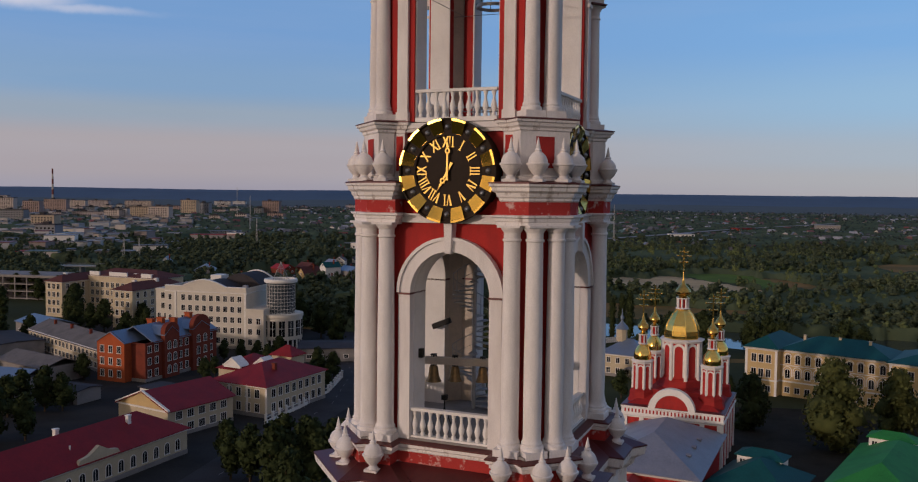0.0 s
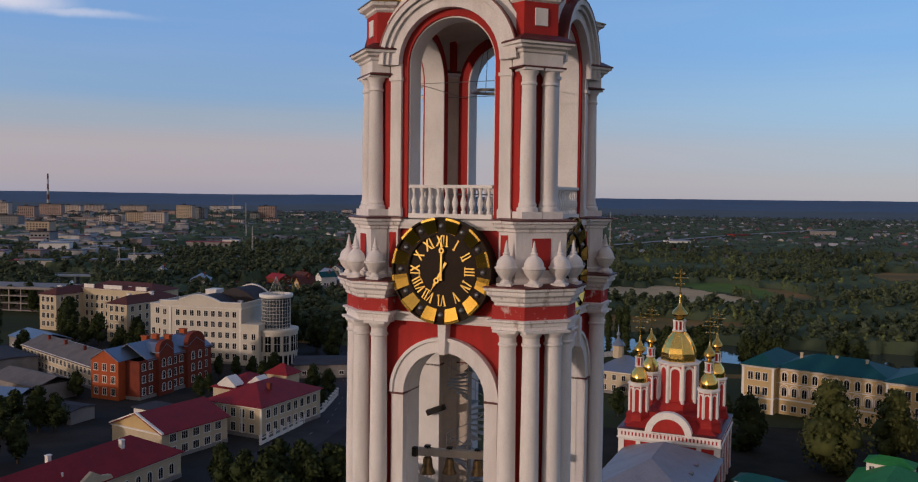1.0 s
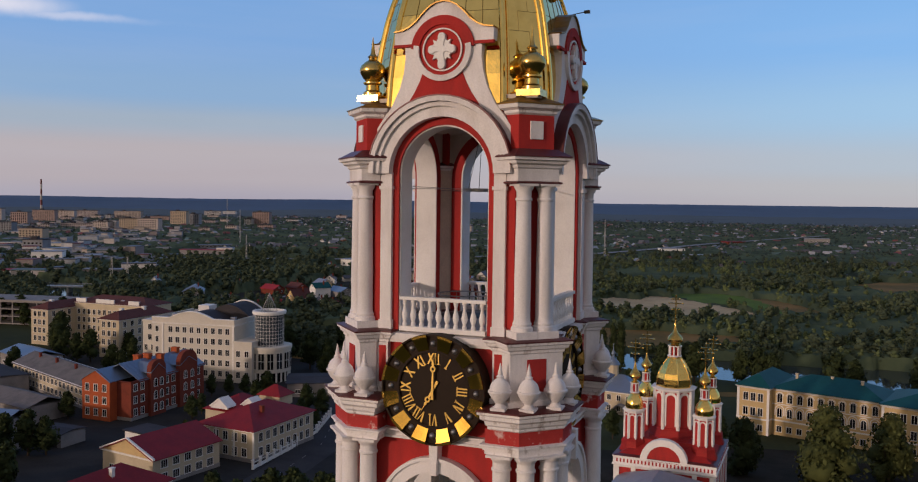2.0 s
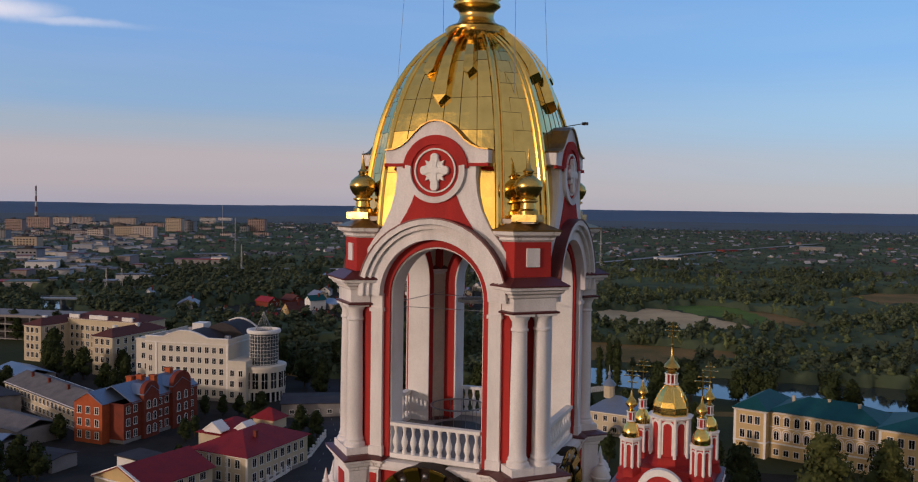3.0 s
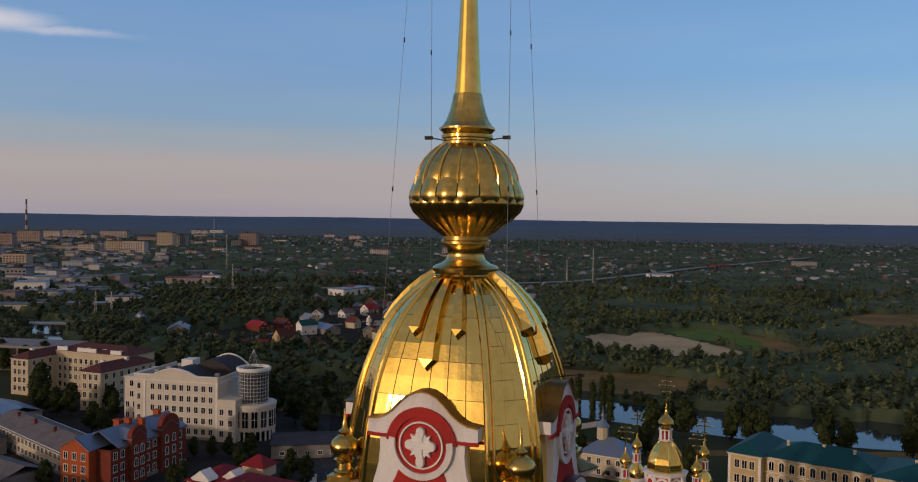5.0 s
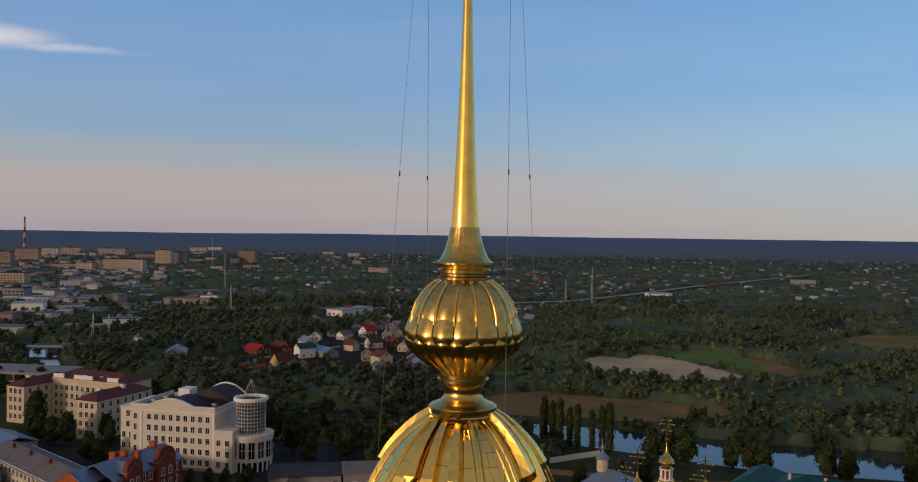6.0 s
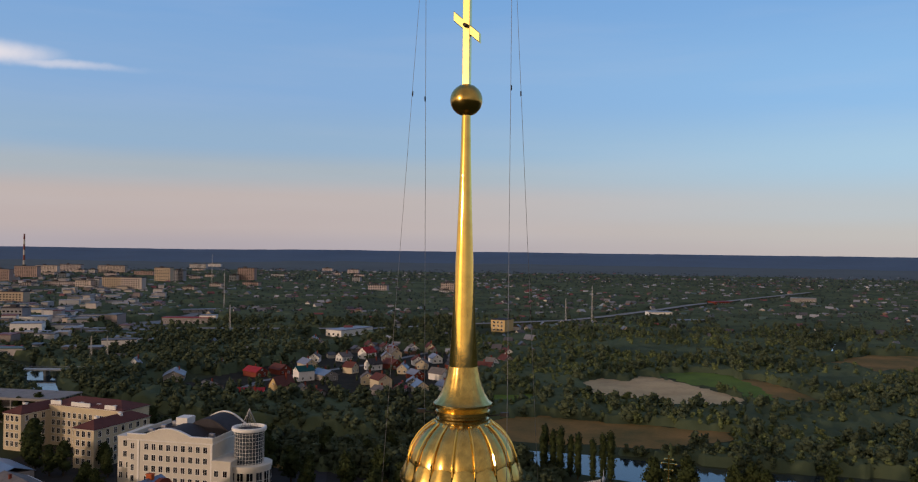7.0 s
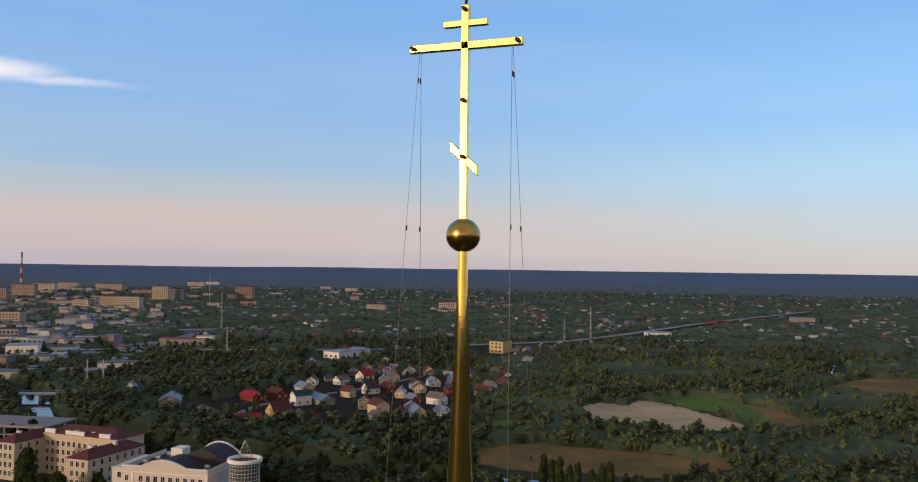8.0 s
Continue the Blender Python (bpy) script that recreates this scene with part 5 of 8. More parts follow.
def window_mesh(w, h, arched=False, frame_mat=None, bars=1):
    key = (w, h, arched, frame_mat.name if frame_mat else "", bars)
    if key not in WINDOWS:
        g = Geo()
        t = 0.12
        if arched:
            o = [(w / 2 + t, 0)] + [((w / 2 + t) * math.cos(radians(a)), h - w / 2 + (w / 2 + t) * math.sin(radians(a))) for a in range(0, 181, 30)] + [(-w / 2 - t, 0)]
            i = [(w / 2, 0)] + [(w / 2 * math.cos(radians(a)), h - w / 2 + w / 2 * math.sin(radians(a))) for a in range(0, 181, 30)] + [(-w / 2, 0)]
            g.strip(o, i, -0.10, 0.02)
            pane = Geo().front(i[::-1][::-1], -0.03, 0.02)
        else:
            g.box(-w / 2 - t, w / 2 + t, -0.08, 0.02, h, h + t).box(-w / 2 - t, -w / 2, -0.08, 0.02, 0, h).box(w / 2, w / 2 + t, -0.08, 0.02, 0, h)
            pane = Geo().box(-w / 2, w / 2, -0.03, 0.02, 0, h)
        g.box(-w / 2 - t * 1.5, w / 2 + t * 1.5, -0.16, 0.02, -t, 0)
        for k in range(bars):
            x = -w / 2 + (k + 1) * w / (bars + 1)
            g.box(x - 0.035, x + 0.035, -0.06, 0.0, 0, h - (0.1 if arched else 0))
        WINDOWS[key] = (g.mesh("window", frame_mat or M["trim"]), pane.mesh("pane", M["glass"]))
    return WINDOWS[key]


def put_window(owner, m, w, h, arched=False, frame_mat=None, bars=1):
    fr, pane = window_mesh(w, h, arched, frame_mat, bars)
    win = part("window", fr, None, owner, "", m)
    part("pane", pane, None, win)


def side_pose(w, d, side, u, z):
    """On a block of w by d with its front-left corner at the origin: u metres along a side, z up, facing out."""
    return {"f": pose(u, 0, z), "r": pose(w, u, z, 0, 0, 90), "b": pose(w - u, d, z, 0, 0, 180), "l": pose(0, d - u, z, 0, 0, -90)}[side]


def row(owner, w, d, side, n, z, size, start=1.2, end=1.2, **more):
    length = w if side in "fb" else d
    for i in range(n):
        u = start + (length - start - end) * (i + 0.5) / n
        put_window(owner, side_pose(w, d, side, u, z), *size, **more)


def walls(owner, w, d, h, mat, x=0, y=0, z=0, plinth=0.8, eave=0.25, trim=None, name="wall"):
    trim = trim or M["trim"]
    part(name, Geo().box(x, x + w, y, y + d, z, z + h), mat, owner)
    if eave:
        p = [(x, y), (x + w, y), (x + w, y + d), (x, y + d)]
        part("cornice", Geo().moulding(p, [(0.02, z + h - 0.5), (0.1, z + h - 0.45), (0.12, z + h - 0.25), (eave, z + h - 0.12), (eave, z + h)]), trim, owner)
    if plinth:
        part("plinth", Geo().moulding([(x, y), (x + w, y), (x + w, y + d), (x, y + d)], [(0.08, z), (0.08, z + plinth), (0.0, z + plinth + 0.05)]), M["grey_wall"], owner)


def hip(x, y, w, d, z, rise, over=0.5, seams=0):
    """A hipped roof over a rectangle."""
    k = min(w, d) / 2 + over
    x0, x1, y0, y1 = x - over, x + w + over, y - over, y + d + over
    if w >= d:
        r = [(x0 + k, (y0 + y1) / 2), (x1 - k, (y0 + y1) / 2)]
        fs = [(0, 1, 5, 4), (1, 2, 5), (2, 3, 4, 5), (3, 0, 4)]
    else:
        r = [((x0 + x1) / 2, y0 + k), ((x0 + x1) / 2, y1 - k)]
        fs = [(0, 1, 4), (1, 2, 5, 4), (2, 3, 5), (3, 0, 4, 5)]
    v = [(x0, y0, z), (x1, y0, z), (x1, y1, z), (x0, y1, z)] + [(*p, z + rise) for p in r] + [(x0, y0, z - 0.12), (x1, y0, z - 0.12), (x1, y1, z - 0.12), (x0, y1, z - 0.12)]
    return Geo().add(v, fs + [(0, 6, 7, 1), (1, 7, 8, 2), (2, 8, 9, 3), (3, 9, 6, 0), (9, 8, 7, 6)])


def gable(x, y, w, d, z, rise, over=0.4, along="y", thick=0.15):
    """A gabled roof; the ridge runs along x or y."""
    g = Geo()
    if along == "y":
        m = x + w / 2
        o = [(x - over, z - over * rise / (w / 2)), (m, z + rise), (x + w + over, z - over * rise / (w / 2))]
        lower = [(p[0], p[1] - thick) for p in o]
        g.strip(o, lower, y - over, y + d + over)
    else:
        m = y + d / 2
        q = pose(x + w, y, 0, 0, 0, 90)
        o = [(-over, z - over * rise / (d / 2)), (d / 2, z + rise), (d + over, z - over * rise / (d / 2))]
        g.strip(o, [(p[0], p[1] - thick) for p in o], -over, w + over, q)
    return g


def gable_wall(x, y, w, z, rise, depth=0.3):
    return Geo().front([(x, z), (x + w, z), (x + w / 2, z + rise)], y, y + depth)


def seams(owner, x, y, w, d, z, rise, step, along, mat):
    """Standing seams of a gabled sheet roof, joined as one part."""
    g = Geo()
    if along == "y":
        n = int(d / step)
        for i in range(n + 1):
            yy = y + i * step
            g.tube((x, yy, z + 0.03), (x + w / 2, yy, z + rise + 0.03), 0.04, 4).tube((x + w, yy, z + 0.03), (x + w / 2, yy, z + rise + 0.03), 0.04, 4)
    else:
        n = int(w / step)
        for i in range(n + 1):
            xx = x + i * step
            g.tube((xx, y, z + 0.03), (xx, y + d / 2, z + rise + 0.03), 0.04, 4).tube((xx, y + d, z + 0.03), (xx, y + d / 2, z + rise + 0.03), 0.04, 4)
    tagged(part("seam_pattern", g, mat, owner), kind="stuff")


def chimney(owner, x, y, z, h=1.6, s=0.45, mat=None):
    part("chimney", Geo().box(x - s, x + s, y - s, y + s, z, z + h).box(x - s * 1.25, x + s * 1.25, y - s * 1.25, y + s * 1.25, z + h, z + h + 0.15), mat or M["trim"], owner)


# pale office with a curved parapet and a glass rotunda
office = thing("office_building", "pale five-storey office with curved parapet and glass rotunda", "office building", (-177, 181.5, 0), 9)
walls(office, 28, 24, 17.6, M["office"], eave=0.2)
para = [(0, 17.6), (0, 19.0), (6, 19.0)] + [(6 + 15 * i / 16, 19.0 + 2.1 * math.sin(math.pi * i / 16)) for i in range(17)] + [(21, 19.0), (28, 19.0), (28, 17.6)]
part("parapet", Geo().front(para[::-1], -0.25, 0.35), M["office"], office, "curved parapet")
part("parapet_coping", Geo().strip([(x, z + 0.25) for x, z in para[1:-1]], [(x, z) for x, z in para[1:-1]], -0.45, 0.5), M["trim"], office)
for x in (0.0, 27.6):
    part("parapet", Geo().box(x, x + 0.4, 0.4, 24, 17.6, 19.0), M["office"], office)
vault = [(6 + 15 * i / 16, 17.7 + 2.9 * math.sin(math.pi * i / 16)) for i in range(17)]
part("barrel_roof", Geo().strip(vault, [(x, 17.5) for x, z in vault], 1.0, 12.0), M["roof_dark"], office, "dark barrel roof", smooth=True)
vault = [(11 + 17 * i / 16, 17.7 + 4.6 * math.sin(math.pi * i / 16)) for i in range(17)]
part("barrel_roof", Geo().strip(vault, [(x, 17.5) for x, z in vault], 12.0, 23.6), M["roof_dark"], office, "larger dark barrel roof", smooth=True)
part("roof_edge", Geo().strip([(x, z + 0.4) for x, z in vault], [(x, z - 0.2) for x, z in vault], 23.3, 24.0), M["trim"], office, "white rear roof edge")
part("flat_roof", Geo().box(0.4, 27.6, 0.4, 24, 17.6, 17.68), M["roof_dark"], office)
for x, y in ((3, 8), (3.6, 14), (24.5, 6), (4, 20)):
    part("roof_vent", bevelled(Geo().box(x - 0.8, x + 0.8, y - 0.6, y + 0.6, 17.68, 19.2), 0.05), M["roof_zinc"], office, "grey roof unit")
part("stair_head", bevelled(Geo().box(6, 10, 17, 22, 17.68, 21.0), 0.08), M["trim"], office, "white roof stair head")
for j in range(5):
    row(office, 28, 24, "f", 9, 1.6 + 3.25 * j, (1.25, 1.75), start=5)
    put_window(office, pose(1.6, 0, 1.6 + 3.25 * j), 1.0, 1.75)
    row(office, 28, 24, "l", 6, 1.6 + 3.25 * j, (1.25, 1.75))
for x in (3.6, 27.6):
    part("pilaster", Geo().box(x - 0.3, x + 0.3, -0.2, 0, 0.8, 17.4), M["trim"], office)
part("left_wing", Geo().box(-5, 0, 2.5, 20, 0, 17.2).box(-5.2, 0, 2.3, 20.2, 17.2, 17.7), M["office"], office, "lower pale side wing")
part("right_wing", Geo().box(28, 34, -0.6, 20, 0, 12.2).box(27.9, 34.2, -0.8, 20.2, 12.2, 12.8), M["office"], office, "lower pale side wing")
for j in range(3):
    for i in range(2):
        put_window(office, pose(29.5 + 2.8 * i, -0.6, 1.6 + 3.25 * j), 1.25, 1.75)
    for i in range(2):
        put_window(office, pose(-3.9 + 2.4 * i, 2.5, 1.6 + 3.25 * j), 1.1, 1.75)
for j in (3, 4):
    put_window(office, pose(-2.5, 2.5, 1.6 + 3.25 * j), 1.2, 1.75)
rot = pose(35.8, 7.8, 0) @ Matrix.Diagonal((0.93, 0.93, 1.0, 1))
drum = part("rotunda", Geo().lathe([(7.2, 3.0), (7.2, 9.9), (7.5, 10.0), (7.5, 10.9), (7.0, 10.95)], 40), M["office"], office, "round white entrance storey", rot, True)
part("rotunda_deck", Geo().lathe([(7.0, 10.6), (7.0, 10.72)], 40), M["roof_zinc"], drum)
for i in range(12):
    a = radians(-150 + 15 * i)
    part("rotunda_post", Geo().lathe([(0.3, 0), (0.3, 3.05)], 10, Matrix.Translation((6.8 * math.cos(a), 6.8 * math.sin(a), 0))), M["trim"], drum)
for i in range(7):
    a = -110 + 24 * i
    part("rotunda_window", Geo().box(-0.95, 0.95, -7.28, -7.1, 4.2, 9.0), M["glass"], drum, "tall dark window", pose(0, 0, 0, 0, 0, a + 90))
    part("rotunda_mullion", Geo().box(-0.06, 0.06, -7.34, -7.2, 4.2, 9.0).box(-0.95, 0.95, -7.34, -7.2, 6.6, 6.72), M["trim"], drum, "", pose(0, 0, 0, 0, 0, a + 90))
part("rotunda_base", Geo().lathe([(5.2, 0), (5.2, 3.0)], 24), M["glass"], drum)
glassd = part("glass_drum", Geo().lathe([(4.7, 10.7), (4.7, 20.6)], 40), M["drum_glass"], office, "blue-grey glass drum with white bars", rot, True)
g = Geo()
for i in range(28):
    a = 2 * math.pi * i / 28
    g.tube((4.75 * math.cos(a), 4.75 * math.sin(a), 10.7), (4.75 * math.cos(a), 4.75 * math.sin(a), 20.6), 0.05, 4)
for j in range(9):
    g.lathe([(4.73, 11.2 + j * 1.08), (4.81, 11.2 + j * 1.08), (4.81, 11.28 + j * 1.08), (4.73, 11.28 + j * 1.08)], 40, cap=False)
tagged(part("glazing_grid", g, M["trim"], glassd, "white glazing bars"), kind="stuff")
part("rotunda_ring", Geo().lathe([(4.9, 20.4), (5.5, 20.6), (5.65, 21.1), (5.5, 21.6), (4.9, 21.7), (4.6, 21.3), (4.6, 20.7)], 40, cap=False), M["trim"], office, "white crown ring", rot, True)
part("drum_deck", Geo().lathe([(4.65, 20.6), (4.65, 20.75)], 32), M["roof_dark"], office, "dark drum roof", rot)
g = Geo()
for i in range(10):
    a = 2 * math.pi * i / 10
    g.tube((3.0 * math.cos(a), 3.0 * math.sin(a), 20.7), (0, 0, 27.0), 0.06, 4)
part("spike_frame", g, M["steel"], office, "thin conical steel frame", rot)

# cream L-shaped institute with burgundy roofs
inst = thing("institute_building", "cream four-storey institute with red-brown roofs", "building", (-261.5, 211, 0))
for name, x, y, w, d, h, rows in (("west_block", 0, 0, 8.5, 24, 13.6, (("f", 3), ("r", 6))), ("middle_wing", 8.5, 13, 35, 14, 15.4, (("f", 13),)), ("east_block", 43.5, -10, 9, 27, 13.6, (("f", 3), ("r", 7)))):
    blk = part(name, Geo().box(0, w, 0, d, 0, h), M["cream"], inst, "cream rendered block", pose(x, y, 0))
    part("cornice", Geo().moulding([(0, 0), (w, 0), (w, d), (0, d)], [(0.02, h - 0.5), (0.12, h - 0.4), (0.4, h - 0.1), (0.4, h)]), M["trim"], blk)
    part("roof", hip(0, 0, w, d, h, 2.4, 0.5), M["roof_brown"], blk, "red-brown sheet roof")
    for side, n in rows:
        for j in range(4):
            length = w if side == "f" else d
            for i in range(n):
                fr, pane = window_mesh(1.3, 1.9)
                win = part("window", fr, None, blk, "", side_pose(w, d, side, 0.8 + (length - 1.6) * (i + 0.5) / n, 1.5 + 3.1 * j))
                part("pane", pane, None, win)
for x, y in ((11, 15), (16, 17), (22, 15.5), (30, 16), (38, 15), (4, 6), (47, -3), (49, 6), (13, 24)):
    chimney(inst, x, y, 14.5, 1.9, 0.6)
for x, w in ((12, 2.5), (24, 4.5), (38, 2.5)):
    part("parapet_wall", Geo().box(x - w, x + w, 12.6, 13.1, 15.2, 16.9), M["trim"], inst, "white roof parapet")

# long grey-roofed school block
annexe = thing("annexe_building", "long low cream annexe with grey slate roof", "building", (-210, 158.7, 0), -21)
walls(annexe, 50, 13, 6.0, M["cream"])
part("roof", gable(0, 0, 50, 13, 6.0, 2.6, 0.5, "x"), M["roof_grey"], annexe, "grey slate roof")
for j in range(2):
    row(annexe, 50, 13, "f", 18, 1.0 + 2.7 * j, (1.5, 1.5), bars=2)
for x in (8, 20, 33):
    chimney(annexe, x, 5, 7.6, 1.5, 0.35, M["brick"])

# red-brick house with blue-grey roofs
brick = thing("brick_house", "red-brick three-storey house with blue-grey sheet roofs", "house", (-157, 136.7, 0))
walls(brick, 13, 28, 10.0, M["brick"], eave=0.3, trim=M["brick"])
# front bay in brighter orange: its sunlit look is put into the brick colour
part("front_bay", Geo().box(-0.5, 8.5, -2.5, 0.0, 0, 10.2), M["orange"], brick, "brick front bay in sunlit orange")
part("bay_gable", gable_wall(-0.5, -2.5, 9, 10.2, 2.6), M["orange"], brick)
part("bay_roof", gable(-0.5, -2.5, 9, 8, 10.2, 2.6, 0.3, "y"), M["roof_blue"], brick, "blue-grey bay roof")
part("roof", gable(0, 3, 13, 25, 10.0, 3.6, 0.4, "y"), M["roof_blue"], brick, "blue-grey sheet roof")
seams(brick, -0.3, 3, 13.6, 25, 9.95, 3.65, 1.4, "y", M["roof_blue"])
for y, w in ((6, 5.5), (17, 7.0)):
    # side bays in darker red brick: the shaded east side put into the colour
    b2 = part("side_gable", Geo().box(12.6, 14.0, y, y + w, 0, 11.5), M["brick"], brick, "red-brick gabled bay")
    g = Geo().front([(0, 0), (w, 0), (w, 0.6)] + [(w / 2 + w / 2 * math.cos(radians(a)), 0.6 + w * 0.42 * math.sin(radians(a))) for a in range(15, 180, 15)] + [(0, 0.6)], 0, 1.4, pose(14.0, y, 11.5, 0, 0, 90))
    part("round_gable", g, M["brick"], b2, "rounded brick gable")
    part("gable_roof", gable(8, y, 6, w, 11.4, 2.0, 0.1, "x"), M["roof_blue"], b2)
    for j in range(3):
        for i in range(2):
            put_window(brick, pose(14.0, y + w * (0.3 + 0.4 * i), 1.2 + 3.2 * j, 0, 0, 90), 1.1, 2.0, arched=True)
for j in range(3):
    for i in range(3):
        put_window(brick, pose(1.2 + 2.8 * i, -2.5, 1.2 + 3.1 * j), 1.15, 1.7)
    for y in (1.5, 4, 13, 15.5, 25.5):
        put_window(brick, pose(13, y, 1.2 + 3.1 * j, 0, 0, 90), 1.1, 1.7)
for x, y, z, h in ((4, 12, 12.2, 3.0), (6.5, 13, 13.0, 2.6), (9, 15, 12.4, 3.0), (6.5, 24, 13.0, 2.6)):
    part("chimney", Geo().box(x - 0.9, x + 0.9, y - 0.6, y + 0.6, z - 1.5, z + h - 1.2).box(x - 1.05, x + 1.05, y - 0.75, y + 0.75, z + h - 1.2, z + h - 0.9), M["orange"], brick, "orange-brick chimney")

# two-storey villa with a burgundy hipped roof
villa = thing("villa", "cream two-storey villa with burgundy hipped roof", "house", (-111.0, 121.5, 0), -4)
walls(villa, 15.2, 21.5, 6.9, M["cream"], eave=0.4)
part("roof", hip(0, 0, 15.2, 21.5, 6.9, 3.4, 0.6), M["roof_burg"], villa, "burgundy sheet roof")
part("rear_wing", Geo().box(-9, 0, 12, 24, 0, 6.6), M["cream"], villa, "cream rear wing")
part("rear_roof", hip(-9, 12, 11, 12, 6.6, 3.0, 0.5), M["roof_burg"], villa, "burgundy rear roof")
part("roof_lantern", Geo().box(0.5, 6.5, 20, 25, 6.9, 9.4), M["cream"], villa, "cream roof block")
part("lantern_roof", hip(0.5, 20, 6, 5, 9.4, 2.2, 0.5), M["roof_burg"], villa, "burgundy pyramid roof")
for x, y in ((-6.5, 11.2), (-0.5, 14.5)):
    part("dormer", Geo().front([(0, 0), (5.0, 0), (5.0, 0.5), (2.5, 2.2), (0, 0.5)], -0.2, 0.3, pose(x, y, 7.2)).front([(-0.3, 0.45), (0, 0.3), (2.5, 2.05), (5.0, 0.3), (5.3, 0.45), (2.5, 2.5)][::-1], -0.4, 3.0, pose(x, y, 7.2)),
         M["trim"], villa, "white gabled dormer")
for j in range(2):
    row(villa, 15.2, 21.5, "f", 5, 1.1 + 3.1 * j, (1.2, 1.8))
    row(villa, 15.2, 21.5, "r", 8, 1.1 + 3.1 * j, (1.2, 1.8))
for x in (0, 5, 10, 15.2):
    part("pilaster", Geo().box(x - 0.25, x + 0.25, -0.12, 0, 0.8, 6.4), M["trim"], villa)
chimney(villa, 11, 8, 8.6, 1.6, 0.4, M["brick"])

# gabled hall beside the street
hall = thing("gabled_hall", "pale gabled hall with burgundy roof beside the street", "building", (-118.6, 101.5, 0), -9)
walls(hall, 15, 17, 5.6, M["cream"], eave=0.0)
part("gable_front", gable_wall(0, 0, 15, 5.6, 2.9), M["yellow"], hall, "yellow pediment")
part("pediment_trim", Geo().front([(-0.5, 5.5), (7.5, 8.5), (15.5, 5.5), (15.5, 5.85), (7.5, 8.9), (-0.5, 5.85)][::-1], -0.4, 0.1).box(-0.4, 15.4, -0.3, 0.05, 5.3, 5.6), M["trim"], hall, "white pediment trim")
part("roof", gable(0, 0, 15, 17, 5.7, 3.0, 0.5, "y"), M["roof_burg"], hall, "burgundy sheet roof")
part("rear_wing", Geo().box(-10, 1, 13, 19, 0, 4.8), M["trim"], hall, "white rear wing")
part("rear_roof", Geo().box(-10.4, 1, 12.6, 19.4, 4.8, 5.05), M["roof_dark"], hall, "dark flat roof")
part("garage_door", Geo().box(-7.6, -5.4, 12.9, 13.0, 0.1, 2.8), M["brick"], hall, "red garage door")
for j in range(2):
    row(hall, 15, 17, "r", 5, 0.9 + 2.6 * j, (1.5, 1.5), bars=2)
row(hall, 15, 17, "f", 4, 1.2, (1.2, 1.6))

# long single-storey house with a burgundy roof
long_house = thing("long_house", "long cream house with burgundy roof and small pediment", "house", (-107.8, 48, 0), -1)
walls(long_house, 12.4, 46, 4.8, M["cream"], eave=0.35)
part("roof", hip(0, 0, 12.4, 46, 4.8, 3.9, 0.5), M["roof_burg"], long_house, "burgundy sheet roof")
part("west_wing", Geo().box(-24, 0, 6, 18, 0, 4.8), M["cream"], long_house, "cream west wing")
part("wing_roof", hip(-24, 6, 32, 12, 4.8, 3.7, 0.5), M["roof_burg"], long_house, "burgundy wing roof")
part("pediment", Geo().front([(0, 0), (9, 0), (8.4, 0.9), (6.6, 1.2), (4.5, 2.4), (2.4, 1.2), (0.6, 0.9)], -0.2, 0.5, pose(12.55, 20.5, 4.7, 0, 0, 90)), M["cream"], long_house, "scrolled cream pediment")
row(long_house, 12.4, 46, "r", 16, 1.3, (1.1, 2.0), arched=True)
row(long_house, 12.4, 46, "b", 4, 1.3, (1.1, 2.0), arched=True)
for x, y in ((4, 24), (8, 36)):
    chimney(long_house, x, y, 7.2, 1.7, 0.35)
part("roof_vent", Geo().tube((9.4, 22, 5.8), (9.4, 22, 7.4), 0.16, 8), M["trim"], long_house, "white vent pipe")


# ---- monastery: church, dormitory, chapel ----
TURN = -13.5


def cross_top(z, h, s, parent):
    """A small gilded three-barred cross."""
    g = Geo().box(-0.07 * s, 0.07 * s, -0.06 * s, 0.06 * s, z, z + h)
    for zz, w in ((0.62, 0.30), (0.80, 0.17), (0.35, 0.16)):
        g.box(-w * h, w * h, -0.05 * s, 0.05 * s, z + zz * h - 0.07 * s, z + zz * h + 0.07 * s)
        for e in (-1, 1):
            g.lathe([(0.02, -0.14 * s), (0.14 * s, 0), (0.02, 0.14 * s)], 6, Matrix.Translation((e * w * h, 0, z + zz * h)))
    return part("cross", g, M["gold"], parent, "gilded cross")


def onion(z, r, k=1.0):
    return [(r * 0.55, z), (r * 0.85, z + r * 0.25 * k), (r, z + r * 0.65 * k), (r * 0.92, z + r * 1.0 * k), (r * 0.62, z + r * 1.4 * k), (r * 0.3, z + r * 1.7 * k), (r * 0.12, z + r * 2.0 * k), (r * 0.05, z + r * 2.6 * k)]


